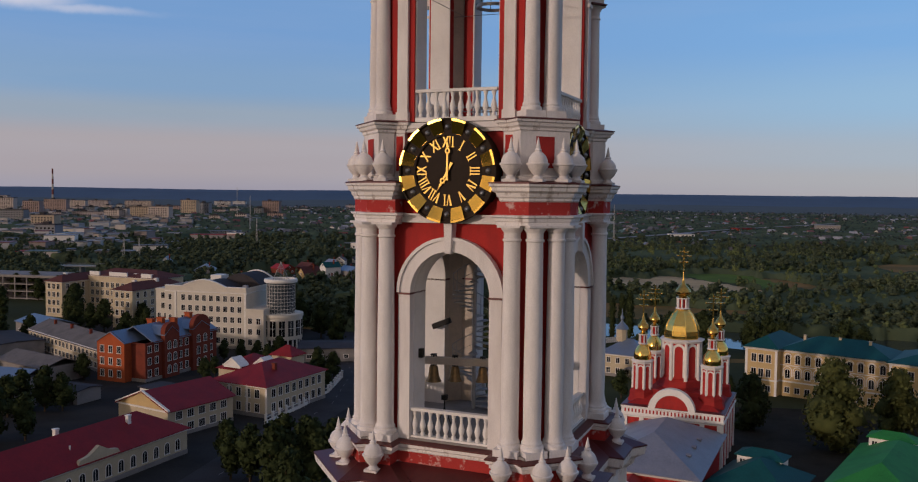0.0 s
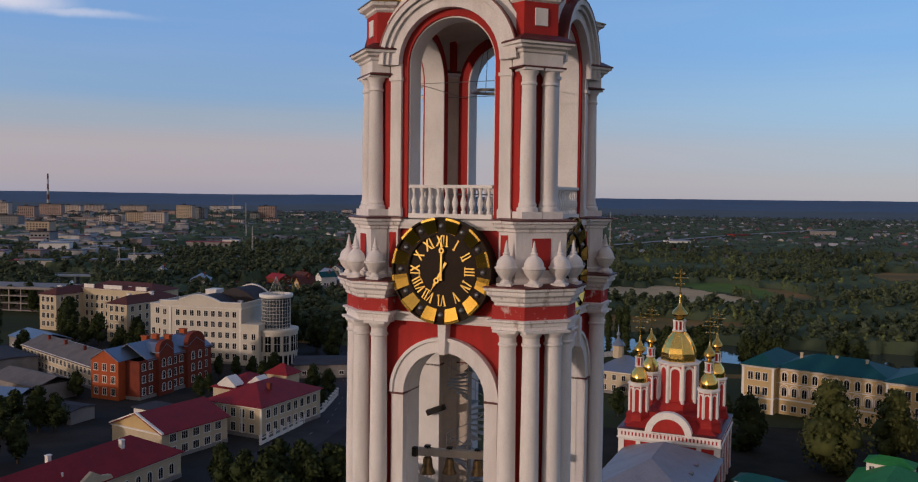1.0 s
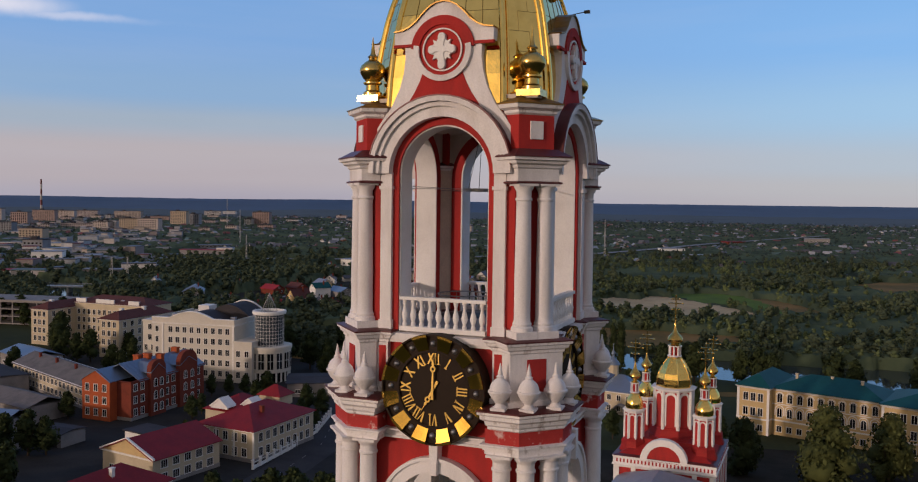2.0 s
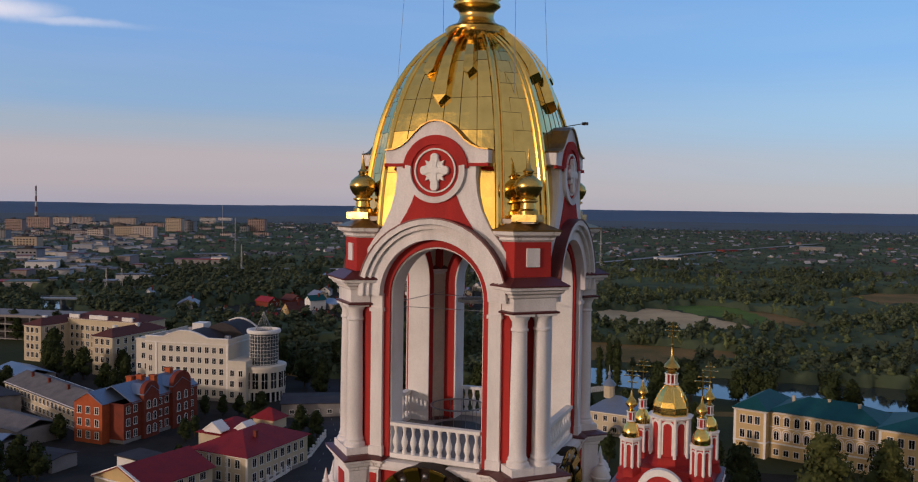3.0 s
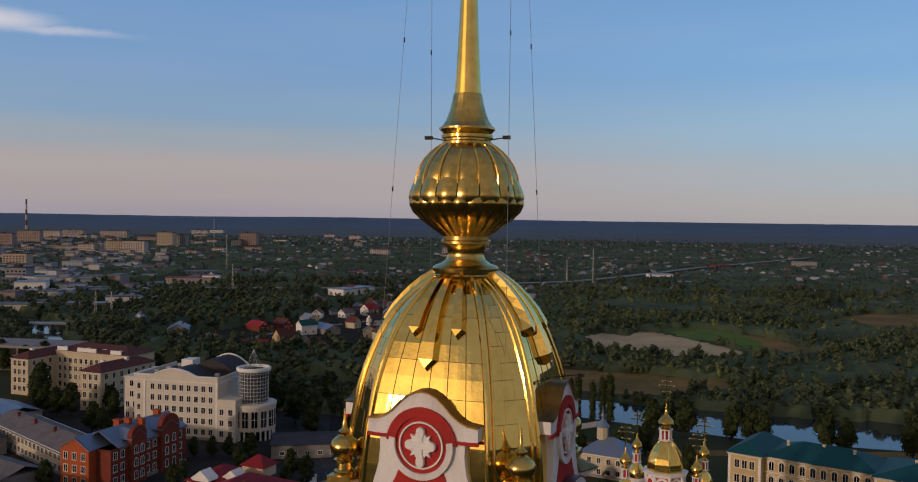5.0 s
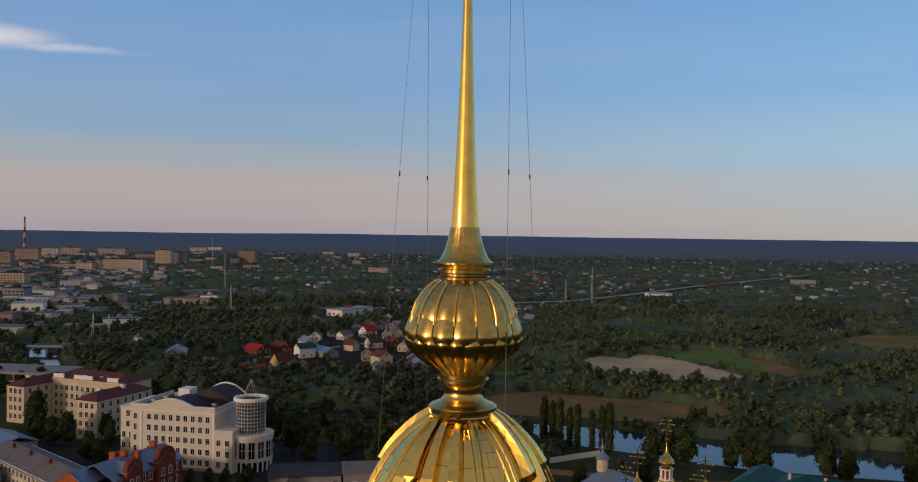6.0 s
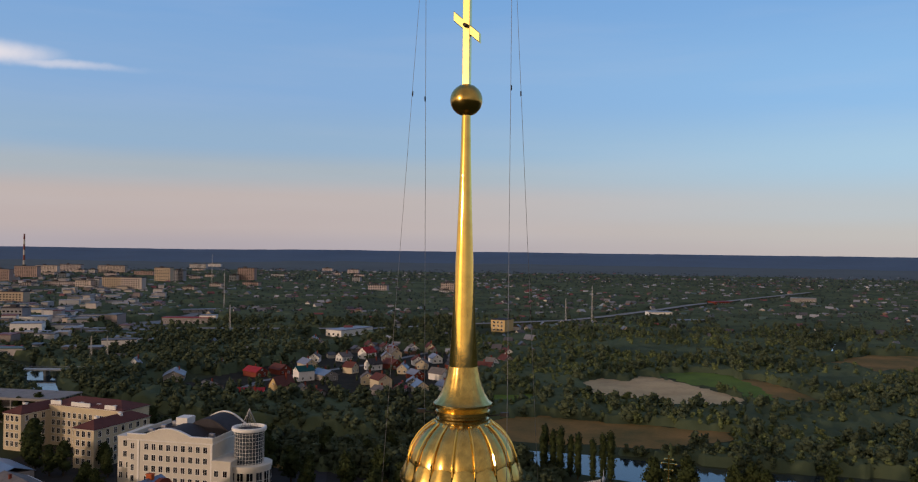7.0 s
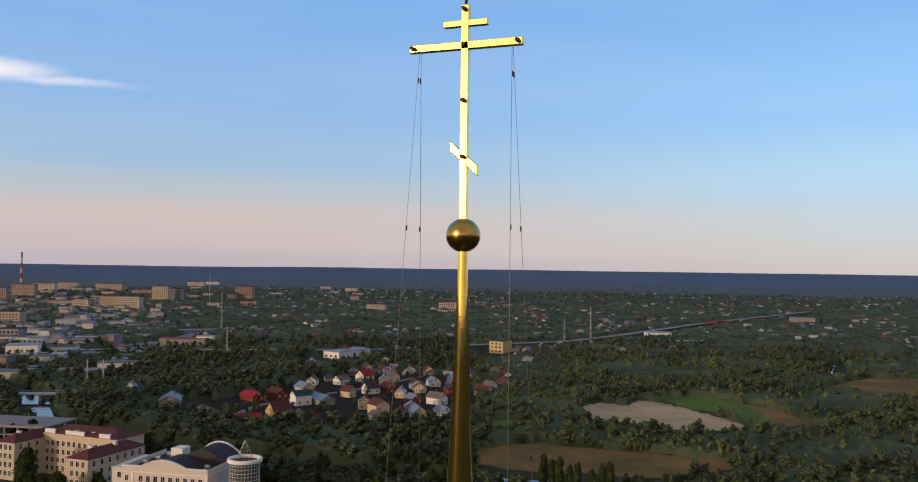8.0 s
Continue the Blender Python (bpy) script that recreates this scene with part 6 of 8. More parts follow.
church = thing("church", "red and white church with gilded domes and corner turrets", "church", (-10.9, 124.2, 0), -1)
part("wall", Geo().box(-8.8, 8.8, 0, 19, 0, 9.4), M["red"], church, "red plastered walls")
for x in (-8.4, -5.4, 5.4, 8.4):
    part("pilaster", Geo().box(x - 0.4, x + 0.4, -0.25, 0.1, 0, 8.4), M["white2"], church)
for y in (0.4, 5, 9.5, 14, 18.6):
    for x in (-8.9, 8.9):
        part("pilaster", Geo().box(x - 0.15, x + 0.15, y - 0.4, y + 0.4, 0, 8.4), M["white2"], church)
SQ = [(-8.8, 0), (8.8, 0), (8.8, 19), (-8.8, 19)]
part("cornice", Geo().moulding(SQ, [(0.1, 8.2), (0.15, 8.45), (0.45, 8.6), (0.45, 8.85), (0.3, 8.9)]), M["white2"], church, "white cornice")
part("parapet", Geo().moulding(SQ, [(0.3, 8.9), (0.3, 10.0), (0.42, 10.05), (0.42, 10.3), (0.0, 10.3)]), M["white2"], church, "white arcaded parapet")
part("parapet_capping", Geo().moulding(SQ, [(0.46, 10.3), (0.46, 10.36), (-0.3, 10.5)]), M["ledge"], church, "dark red capping")
g = Geo()
for i in range(27):
    g.box(-8.5 + i * 0.645, -8.22 + i * 0.645, -0.325, -0.2, 9.15, 9.8)
    g.box(9.0, 9.125, 0.3 + i * 0.69, 0.58 + i * 0.69, 9.15, 9.8)
tagged(part("niche_row", g, M["red"], church, "small red niches"), kind="stuff")
g = Geo().strip(arc(4.2, 9.9), arc(3.0, 9.9), -0.5, 0.8)
part("arch_gable", g, M["white2"], church, "white arched gable", smooth=True)
part("arch_field", Geo().front(arc(3.05, 9.9)[::-1][::-1], -0.3, 0.6), M["red"], church, "red arched field")
part("roof", Geo().moulding([(-8.5, 0.3), (8.5, 0.3), (8.5, 18.7), (-8.5, 18.7)], [(0, 10.3), (-3.2, 12.1), (-3.6, 12.8)]), M["roof_red"], church, "red sheet roof")


def octagon(r, turn=22.5):
    return [(r * math.cos(radians(turn + 45 * i)), r * math.sin(radians(turn + 45 * i))) for i in range(8)]


def drum_tower(parent, m, r, z0, z1, name):
    """An octagonal red drum with white corner columns and windows."""
    t = part(name, Geo().prism(octagon(r), z0, z1), M["red"], parent, "red octagonal drum", m)
    part("drum_base", Geo().moulding(octagon(r), [(0.5, z0 - 0.4), (0.45, z0 + 0.1), (0.2, z0 + 0.5), (0.0, z0 + 0.6)]), M["roof_red"], t)
    for i in range(8):
        x, y = octagon(r * 1.02)[i]
        part("corner_column", Geo().lathe([(r * 0.1, z0 + 0.3), (r * 0.09, z1 - 0.2)], 8, Matrix.Translation((x, y, 0))), M["white2"], t)
        w = r * 0.36
        h = z1 - z0
        q = pose(0, 0, 0, 0, 0, 45 * i) @ pose(0, -r * math.cos(radians(22.5)), z0)
        part("drum_window", Geo().strip([(w, h * 0.12)] + [(w * math.cos(radians(a)), h * 0.78 + w * math.sin(radians(a))) for a in range(0, 181, 30)] + [(-w, h * 0.12)],
                                        [(w * 0.62, h * 0.12)] + [(w * 0.62 * math.cos(radians(a)), h * 0.78 + w * 0.62 * math.sin(radians(a))) for a in range(0, 181, 30)] + [(-w * 0.62, h * 0.12)], -0.09, 0.05),
             M["white2"], t, "white arched surround", q)
    part("drum_cornice", Geo().moulding(octagon(r), [(0.0, z1 - 0.5), (0.1 * r, z1 - 0.3), (0.12 * r, z1 - 0.1), (0.22 * r, z1), (0.22 * r, z1 + 0.12), (0, z1 + 0.3)]), M["white2"], t, "white drum cornice")
    return t


t = drum_tower(church, pose(0, 9.6, 0), 3.5, 14.0, 21.7, "main_drum")
part("drum_skirt", Geo().moulding(octagon(3.75), [(1.2, 12.2), (0.5, 13.2), (0.15, 14.2)]), M["roof_red"], t, "red sheet skirt")
dome8 = Geo()
rows = [(3.25, 21.9), (3.3, 22.6), (3.22, 23.5), (2.95, 24.5), (2.5, 25.5), (1.9, 26.5), (1.4, 27.1), (1.05, 27.5)]
for (ra, za), (rb, zb) in zip(rows, rows[1:]):
    a, b_ = octagon(ra), octagon(rb)
    for i in range(8):
        j = (i + 1) % 8
        dome8.add([(*a[i], za), (*a[j], za), (*b_[j], zb), (*b_[i], zb)], [(0, 1, 2, 3)])
M["gold_lattice"] = M["gold"].copy()
M["gold_lattice"].name = "gilded_lattice_sheet"
nd, lk = M["gold_lattice"].node_tree.nodes, M["gold_lattice"].node_tree.links
chk, tco, mpg = nd.new("ShaderNodeTexChecker"), nd.new("ShaderNodeTexCoord"), nd.new("ShaderNodeMapping")
mpg.inputs["Rotation"].default_value = (radians(45), radians(30), 0)
chk.inputs["Scale"].default_value = 2.4
lk.new(tco.outputs["Object"], mpg.inputs[0])
lk.new(mpg.outputs[0], chk.inputs["Vector"])
bmp = next(x for x in nd if x.type == "BUMP")
bmp.inputs["Strength"].default_value, bmp.inputs["Distance"].default_value = 0.5, 0.05
lk.new(chk.outputs["Fac"], bmp.inputs["Height"])
part("dome", dome8, M["gold_lattice"], t, "faceted gilded dome with diamond lattice")
for i in range(8):
    rib = Geo()
    for (ra, za), (rb, zb) in zip(rows, rows[1:]):
        rib.tube((*octagon(ra)[i], za), (*octagon(rb)[i], zb), 0.1, 5)
    part("dome_rib", rib, M["gold"], t)


def lantern(z, r, h, owner, n=8):
    """A small red lantern with white columns and rings, carried by a dome."""
    lan = part("lantern", Geo().lathe([(r * 0.75, z), (r * 0.75, z + h)], 12), M["red"], owner, "small red lantern with white columns")
    for k in range(n):
        a = 2 * math.pi * k / n
        part("lantern_column", Geo().tube((r * math.cos(a), r * math.sin(a), z), (r * math.cos(a), r * math.sin(a), z + h), r * 0.16, 6), M["white2"], lan)
    for zz, w in ((z - 0.12, 1.35), (z + h - 0.1, 1.3)):
        part("lantern_ring", Geo().lathe([(r * w * 0.8, zz), (r * w, zz + 0.08), (r * w, zz + 0.22), (r * 0.6, zz + 0.3)], 16), M["white2"], lan, "white moulded ring")


lantern(27.6, 1.0, 1.9, t)
part("cupola", Geo().lathe([(1.2, 29.6), (0.8, 29.9), (0.85, 30.1), (1.3, 30.4), (1.45, 30.75), (1.3, 31.2), (0.85, 31.7), (0.42, 32.2), (0.2, 33.0), (0.1, 34.6)], 24, lobes=8, depth=0.04), M["gold_dull"], t, "gilded onion cupola", smooth=True)
part("ball", Geo().lathe([(0.02, 34.4), (0.28, 34.6), (0.28, 34.9), (0.02, 35.1)], 12), M["gold"], t, smooth=True)
cross_top(34.9, 4.3, 1.5, t)
for x, y in ((-6.3, 4.2), (6.3, 4.2), (-6.3, 15.4), (6.3, 15.4)):
    t = drum_tower(church, pose(x, y, 0), 1.75, 12.3, 18.0, "corner_turret")
    part("turret_base", Geo().moulding(octagon(1.9), [(0.75, 10.2), (0.45, 11.2), (0.1, 12.5)]), M["roof_red"], t)
    part("dome", Geo().lathe([(1.55, 18.2), (1.62, 18.8), (1.55, 19.5), (1.27, 20.2), (0.82, 20.8), (0.6, 21.1)], 24, lobes=8, depth=0.05), M["gold"], t, "small gilded dome", smooth=True)
    lantern(21.2, 0.68, 1.7, t, 6)
    part("lantern_cap", Geo().lathe([(0.78, 22.9), (0.8, 23.1), (0.42, 23.35), (0.3, 23.6)], 16), M["gold_dull"], t, "gilded lantern cap", smooth=True)
    part("cupola", Geo().lathe([(0.35, 23.5), (0.75, 23.8), (1.05, 24.2), (1.02, 24.6), (0.7, 25.1), (0.3, 25.7), (0.09, 26.9)], 16), M["gold_dull"], t, "gilded onion cupola", smooth=True)
    cross_top(26.8, 4.4, 1.5, t)

nave = thing("church_nave", "low red nave with grey-blue sheet roof before the church", "building", (-19.4, 98.2, 0), -2)
part("wall", Geo().box(0, 16.5, 0, 23.5, 0, 6.6), M["red"], nave, "red plastered walls")
part("cornice", Geo().moulding([(0, 0), (16.5, 0), (16.5, 23.5), (0, 23.5)], [(0.05, 6.0), (0.3, 6.3), (0.4, 6.6)]), M["white2"], nave)
part("roof", hip(0, 0, 16.5, 27, 6.6, 4.2, 0.7), M["roof_zinc"], nave, "grey-blue sheet roof")
for s in range(3):
    part("roof_hatch", Geo().box(12, 14.4, 6 + 5 * s, 7.2 + 5 * s, 7.2, 8.3), M["roof_zinc"], nave, "raised sheet dormer")
part("side_roof", Geo().prism([(-7, 3), (-0.5, 3), (-0.5, 12), (-7, 12)], 4.2, 4.45).box(-7.2, -0.3, 2.8, 12.2, 4.45, 4.5), M["roof_zinc"], nave, "low grey side roof")
part("side_wall", Geo().box(-6.6, 0, 3.3, 11.7, 0, 4.2), M["red"], nave)
porch = thing("church_porch", "small red porch with white-edged gable", "porch", (-15.7, 93.4, 0), -2)
part("wall", Geo().box(0, 6, 0, 4.6, 0, 4.6), M["red"], porch)
part("pediment", gable_wall(0, -0.1, 6, 4.6, 1.5), M["red"], porch)
part("pediment_trim", Geo().front([(-0.4, 4.5), (3, 6.1), (6.4, 4.5), (6.4, 4.8), (3, 6.45), (-0.4, 4.8)][::-1], -0.3, 0.2), M["white2"], porch, "white gable edge")
part("roof", gable(0, 0, 6, 4.8, 4.7, 1.6, 0.3, "y"), M["roof_red"], porch, "red sheet roof")

# cream dormitory with a teal roof
dorm = thing("dormitory", "cream three-storey dormitory with teal sheet roof", "building", (-3.2, 192.2, 0), -15)
part("wall", Geo().box(7.8, 32.8, 2.5, 17, 0, 11.6), M["yellow"], dorm, "ochre walls")
part("roof", hip(7.8, 2.5, 25.0, 14.5, 11.6, 3.1, 0.6), M["roof_teal"], dorm, "teal sheet roof")
part("cornice", Geo().moulding([(7.8, 2.5), (32.8, 2.5), (32.8, 17), (7.8, 17)], [(0.02, 10.9), (0.15, 11.1), (0.45, 11.4), (0.45, 11.6)]), M["trim"], dorm)
for x in (0.0, 32.8):
    w = 7.8 if x == 0 else 22
    wing = part("wing", Geo().box(0, w, 0, 19, 0, 11.8), M["yellow"], dorm, "ochre projecting wing", pose(x, 0, 0))
    part("cornice", Geo().moulding([(0, 0), (w, 0), (w, 19), (0, 19)], [(0.02, 11.1), (0.15, 11.3), (0.45, 11.6), (0.45, 11.8)]), M["trim"], wing)
    part("band", Geo().moulding([(0, 0), (w, 0), (w, 19), (0, 19)], [(0.02, 3.6), (0.15, 3.7), (0.15, 3.95), (0.02, 4.0)]), M["trim"], wing)
    part("roof", hip(0, 0, w, 19, 11.8, 2.6 if x == 0 else 3.2, 0.6), M["roof_teal"], wing, "teal sheet roof")
    n = 3 if x == 0 else 9
    for j in range(3):
        for i in range(n):
            put_window(dorm, pose(x + 1.2 + (w - 2.4) * (i + 0.5) / n, 0, 1.0 + 3.6 * j), 1.15, 1.9 if j else 1.4)
    for e in (0.25, w - 0.25):
        part("corner_strip", Geo().box(e - 0.3, e + 0.3, -0.12, 0, 0, 11.2), M["trim"], wing)
for j in range(3):
    for i in range(10):
        put_window(dorm, pose(8.4 + 23.8 * (i + 0.5) / 10, 2.5, 0.9 + 3.65 * j), 1.15, 2.2 if j else 1.4, arched=j > 0, frame_mat=M["white2"])
for i in range(10):
    x = 8.4 + 23.8 * (i + 0.5) / 10
    part("arch_moulding", Geo().strip([(x + 1.1, 4.9)] + [(x + a, z) for a, z in arc(1.1, 6.35, 12)] + [(x - 1.1, 4.9)], [(x + 0.92, 4.9)] + [(x + a, z) for a, z in arc(0.92, 6.35, 12)] + [(x - 0.92, 4.9)], 2.36, 2.52), M["white2"], dorm, "white arched moulding")
    part("blind_arch", Geo().strip([(x + a, z) for a, z in arc(0.95, 9.8, 12)], [(x + a, z) for a, z in arc(0.82, 9.8, 12)], 2.38, 2.52), M["white2"], dorm, "white arched moulding")
part("band", Geo().box(7.8, 32.8, 2.32, 2.5, 3.5, 3.85).box(7.8, 32.8, 2.36, 2.5, 7.6, 7.8), M["trim"], dorm, "white string courses")
for x, y in ((12, 8), (20, 9), (27, 8), (40, 8)):
    chimney(dorm, x, y, 13.2, 1.5, 0.3, M["cream"])

# small chapel with a blue-grey roof
chapel = thing("chapel", "small yellow chapel house with blue-grey roof and cupola", "chapel", (-41.3, 197, 0), -8)
walls(chapel, 13, 11, 6.2, M["cream"], eave=0.3)
part("roof", hip(0, 0, 13, 11, 6.2, 3.6, 0.5), M["roof_blue"], chapel, "blue-grey hipped roof")
for j in range(2):
    row(chapel, 13, 11, "f", 4, 1.0 + 2.8 * j, (1.0, 1.4))
part("belfry", Geo().prism(octagon(1.5), 9.0, 12.4), M["cream"], chapel, "small octagonal lantern", pose(4.2, 5.5, 0))
part("belfry_roof", Geo().lathe([(1.9, 12.3), (1.7, 12.8), (1.0, 13.6), (0.4, 14.2), (0.3, 14.8), (0.55, 15.2), (0.5, 15.6), (0.15, 16.2), (0.05, 18.0)], 12), M["roof_blue"], chapel, "blue-grey cupola", pose(4.2, 5.5, 0), True)
part("porch_arch", Geo().strip(arc(1.6, 1.6), arc(1.25, 1.6), -2.4, 0.2, pose(8.6, 0, 0)), M["roof_zinc"], chapel, "grey barrel canopy")

# green-roofed monastery houses
for x, y, w, d, h, name in ((14.5, 104, 13, 28, 6.0, "bright"), (-2, 103, 12, 13, 4.8, "dark")):
    gh = thing("cell_house", "low monastery house with bright green sheet roof" if name == "bright" else "low monastery house with dark green sheet roof", "house", (x, y, 0), TURN)
    walls(gh, w, d, h, M["white2"], eave=0.3)
    part("roof", hip(0, 0, w, d, h, 3.4, 0.6), M["roof_green"] if name == "bright" else M["roof_teal"], gh, "green sheet roof")
    part("dormer", Geo().box(1.5, 8.5, d - 4, d - 0.2, h + 0.3, h + 2.6), M["white2"], gh, "white attic storey")
    for i in range(4):
        put_window(gh, pose(2.4 + 1.6 * i, d - 4, h + 1.0), 0.8, 0.9)
    part("dormer_roof", hip(1.5, d - 4, 7, 3.8, h + 2.6, 1.0, 0.4), M["roof_green"] if name == "bright" else M["roof_teal"], gh, "green dormer roof")
    row(gh, w, d, "f", 5, 1.2, (1.0, 1.6))

# grey frame building, sheds and garages on the town side
frame_house = thing("parking_block", "grey unfinished concrete frame building", "building", (-345, 236, 0), 12)
for j in range(4):
    part("slab", Geo().box(0, 66, 0, 24, 0.2 + 3.2 * j, 0.65 + 3.2 * j), M["grey_wall"], frame_house, "grey concrete slab")
for i in range(12):
    for y in (0.6, 12, 23.4):
        part("frame_post", Geo().box(0.4 + 5.9 * i, 0.9 + 5.9 * i, y - 0.25, y + 0.25, 0, 9.9), M["grey_wall"], frame_house)
part("core", Geo().box(6, 60, 9, 23, 0, 9.7), M["roof_dark"], frame_house, "dark inner core")
part("rail", Geo().box(0, 66, -0.1, 0.1, 10.2, 10.9), M["grey_wall"], frame_house, "pale roof rail")
for x, y, w, d, h, t, r in ((-176, 108, 18, 12, 4.0, 8, "roof_blue"), (-186, 128, 22, 11, 4.2, -12, "roof_grey"), (-222, 146, 24, 14, 5.0, -20, "roof_dark"), (-160, 98, 12, 9, 3.6, 5, "roof_grey"),
                            (-236, 176, 20, 12, 4.6, -20, "roof_blue"), (-150, 112, 9, 7, 3.2, 0, "roof_dark"), (-200, 118, 14, 9, 3.6, 15, "roof_burg"), (-124, 176, 20, 14, 4.0, 30, "roof_dark"),
                            (-106, 186, 18, 12, 4.5, 30, "roof_grey")):
    shed = thing("shed", {"roof_blue": "low shed with blue-grey sheet roof", "roof_zinc": "low shed with pale zinc roof", "roof_grey": "low shed with grey slate roof", "roof_dark": "low garage with dark flat roof",
                          "roof_burg": "low shed with burgundy roof"}[r], "shed", (x, y, 0), t, "sheds of the town yards")
    part("wall", Geo().box(0, w, 0, d, 0, h), M["grey_wall"], shed)
    part("roof", gable(0, 0, w, d, h, 0.5 if r == "roof_dark" else 1.9, 0.4, "x"), M[r], shed, "sheet roof")
    row(shed, w, d, "f", int(w / 4), 1.1, (1.2, 1.0))
    part("shed_door", Geo().box(w - 3.2, w - 1.2, -0.06, 0.02, 0, 2.3), M["roof_dark"], shed)

# white fence beside the street
fence = thing("fence", "white masonry fence with square posts beside the street", "fence")
line = [Vector(p) for p in ((-93.5, 117), (-94.5, 133), (-96.5, 147), (-102, 163))]
for a, b_ in zip(line, line[1:]):
    t = (b_ - a).normalized()
    q = Matrix.Translation((a.x, a.y, 0)) @ Matrix.Rotation(math.atan2(t.y, t.x), 4, "Z")
    size = (b_ - a).length
    part("panel", Geo().box(0, size, -0.1, 0.1, 0, 0.7).box(0, size, -0.05, 0.05, 1.3, 1.42), M["trim"], fence, "", q)
    for i in range(int(size / 2.8) + 1):
        part("post", Geo().moulding([(i * 2.8 - 0.22, -0.22), (i * 2.8 + 0.22, -0.22), (i * 2.8 + 0.22, 0.22), (i * 2.8 - 0.22, 0.22)], [(0, 0), (0, 1.9), (0.08, 1.9), (0.08, 1.98), (-0.18, 2.15)]), M["trim"], fence, "", q)


# ---- suburbs and skyline ----
def tint_by_island(name, colours, rough=0.85):
    m = bpy.data.materials.new(name)
    m.use_nodes = True
    n, l = m.node_tree.nodes, m.node_tree.links
    geo_n, ramp, fine, mul = n.new("ShaderNodeNewGeometry"), n.new("ShaderNodeValToRGB"), n.new("ShaderNodeTexNoise"), n.new("ShaderNodeHueSaturation")
    ramp.color_ramp.interpolation = "CONSTANT"
    e = ramp.color_ramp.elements
    e[0].color, e[1].color, e[1].position = (*colours[0], 1), (*colours[1], 1), 1 / len(colours)
    for i, c in enumerate(colours[2:]):
        e.new((i + 2) / len(colours)).color = (*c, 1)
    co = n.new("ShaderNodeTexCoord")
    fine.inputs["Scale"].default_value = 0.8
    l.new(co.outputs["Object"], fine.inputs["Vector"])
    rng = n.new("ShaderNodeMapRange")
    rng.inputs["To Min"].default_value, rng.inputs["To Max"].default_value = 0.7, 1.3
    l.new(fine.outputs["Fac"], rng.inputs["Value"])
    l.new(geo_n.outputs["Random Per Island"], ramp.inputs[0])
    l.new(ramp.outputs[0], mul.inputs["Color"])
    l.new(rng.outputs[0], mul.inputs["Value"])
    l.new(mul.outputs[0], n["Principled BSDF"].inputs["Base Color"])
    n["Principled BSDF"].inputs["Roughness"].default_value = rough
    return m


M["house_wall"] = tint_by_island("village_walls", [(0.56, 0.54, 0.52), (0.26, 0.22, 0.18), (0.13, 0.12, 0.12), (0.20, 0.10, 0.07), (0.45, 0.42, 0.36), (0.16, 0.16, 0.16), (0.3, 0.26, 0.2), (0.14, 0.12, 0.1)])
M["town_wall"] = tint_by_island("town_walls", [(0.55, 0.53, 0.52), (0.42, 0.38, 0.36), (0.30, 0.29, 0.30), (0.48, 0.40, 0.33), (0.24, 0.20, 0.19), (0.40, 0.40, 0.42)])
M["house_roof"] = tint_by_island("village_roofs", [(0.16, 0.16, 0.17), (0.16, 0.045, 0.04), (0.08, 0.07, 0.07), (0.21, 0.21, 0.23), (0.07, 0.045, 0.04), (0.06, 0.10, 0.09), (0.10, 0.10, 0.11), (0.30, 0.30, 0.32), (0.06, 0.06, 0.07)], 0.6)


def cottage(g, x, y, turn, w, d, h, rise):
    q = pose(x, y, 0, 0, 0, turn)
    g.box(-w / 2, w / 2, -d / 2, d / 2, 0, h, q)
    g.front([(-w / 2, h), (w / 2, h), (0, h + rise)], -d / 2, d / 2, q)
    o = 0.5
    g.strip([(-w / 2 - o, h - o * rise / (w / 2)), (0, h + rise + 0.1), (w / 2 + o, h - o * rise / (w / 2))],
            [(-w / 2 - o, h - o * rise / (w / 2) - 0.2), (0, h + rise - 0.1), (w / 2 + o, h - o * rise / (w / 2) - 0.2)], -d / 2 - o, d / 2 + o, q, 1)


EYE0 = (12.0, -31.0)


def polar(az, dist):
    """A plan place by the bearing from +y (degrees, to the right) and the distance from the southern viewpoint."""
    return (EYE0[0] + dist * math.sin(radians(az)), EYE0[1] + dist * math.cos(radians(az)))


def near_line(x, y, line, w):
    for (x0, y0), (x1, y1) in zip(line, line[1:]):
        dx, dy = x1 - x0, y1 - y0
        t = max(0, min(1, ((x - x0) * dx + (y - y0) * dy) / (dx * dx + dy * dy)))
        if math.hypot(x - x0 - t * dx, y - y0 - t * dy) < w:
            return True
    return False


rnd = random.Random(11)
HOUSES = []
while len(HOUSES) < 2300:
    az, dist = rnd.uniform(-54, 15), 600 + 2300 * rnd.random() ** 0.95
    if (az < -30 and dist < 900 and rnd.random() < 0.75) or (az > -16 and dist < 760) or (az > -13 and dist < 1000 and rnd.random() < 0.7):
        continue
    x, y = polar(az, dist)
    if noise.noise((x / 150, y / 150, 5.1)) < rnd.uniform(-0.55, 0.2) or near_line(x, y, HIGHWAY, 16) or near_line(x, y, TOWN_ROAD, 18):
        continue
    k = rnd.uniform(0.65, 1.1)
    HOUSES.append((x, y, rnd.uniform(0, 180), k * rnd.uniform(4.5, 7.5), k * rnd.uniform(5, 10), k * rnd.uniform(2.8, 4.4), k * rnd.uniform(1.8, 3.0)))
g = Geo()
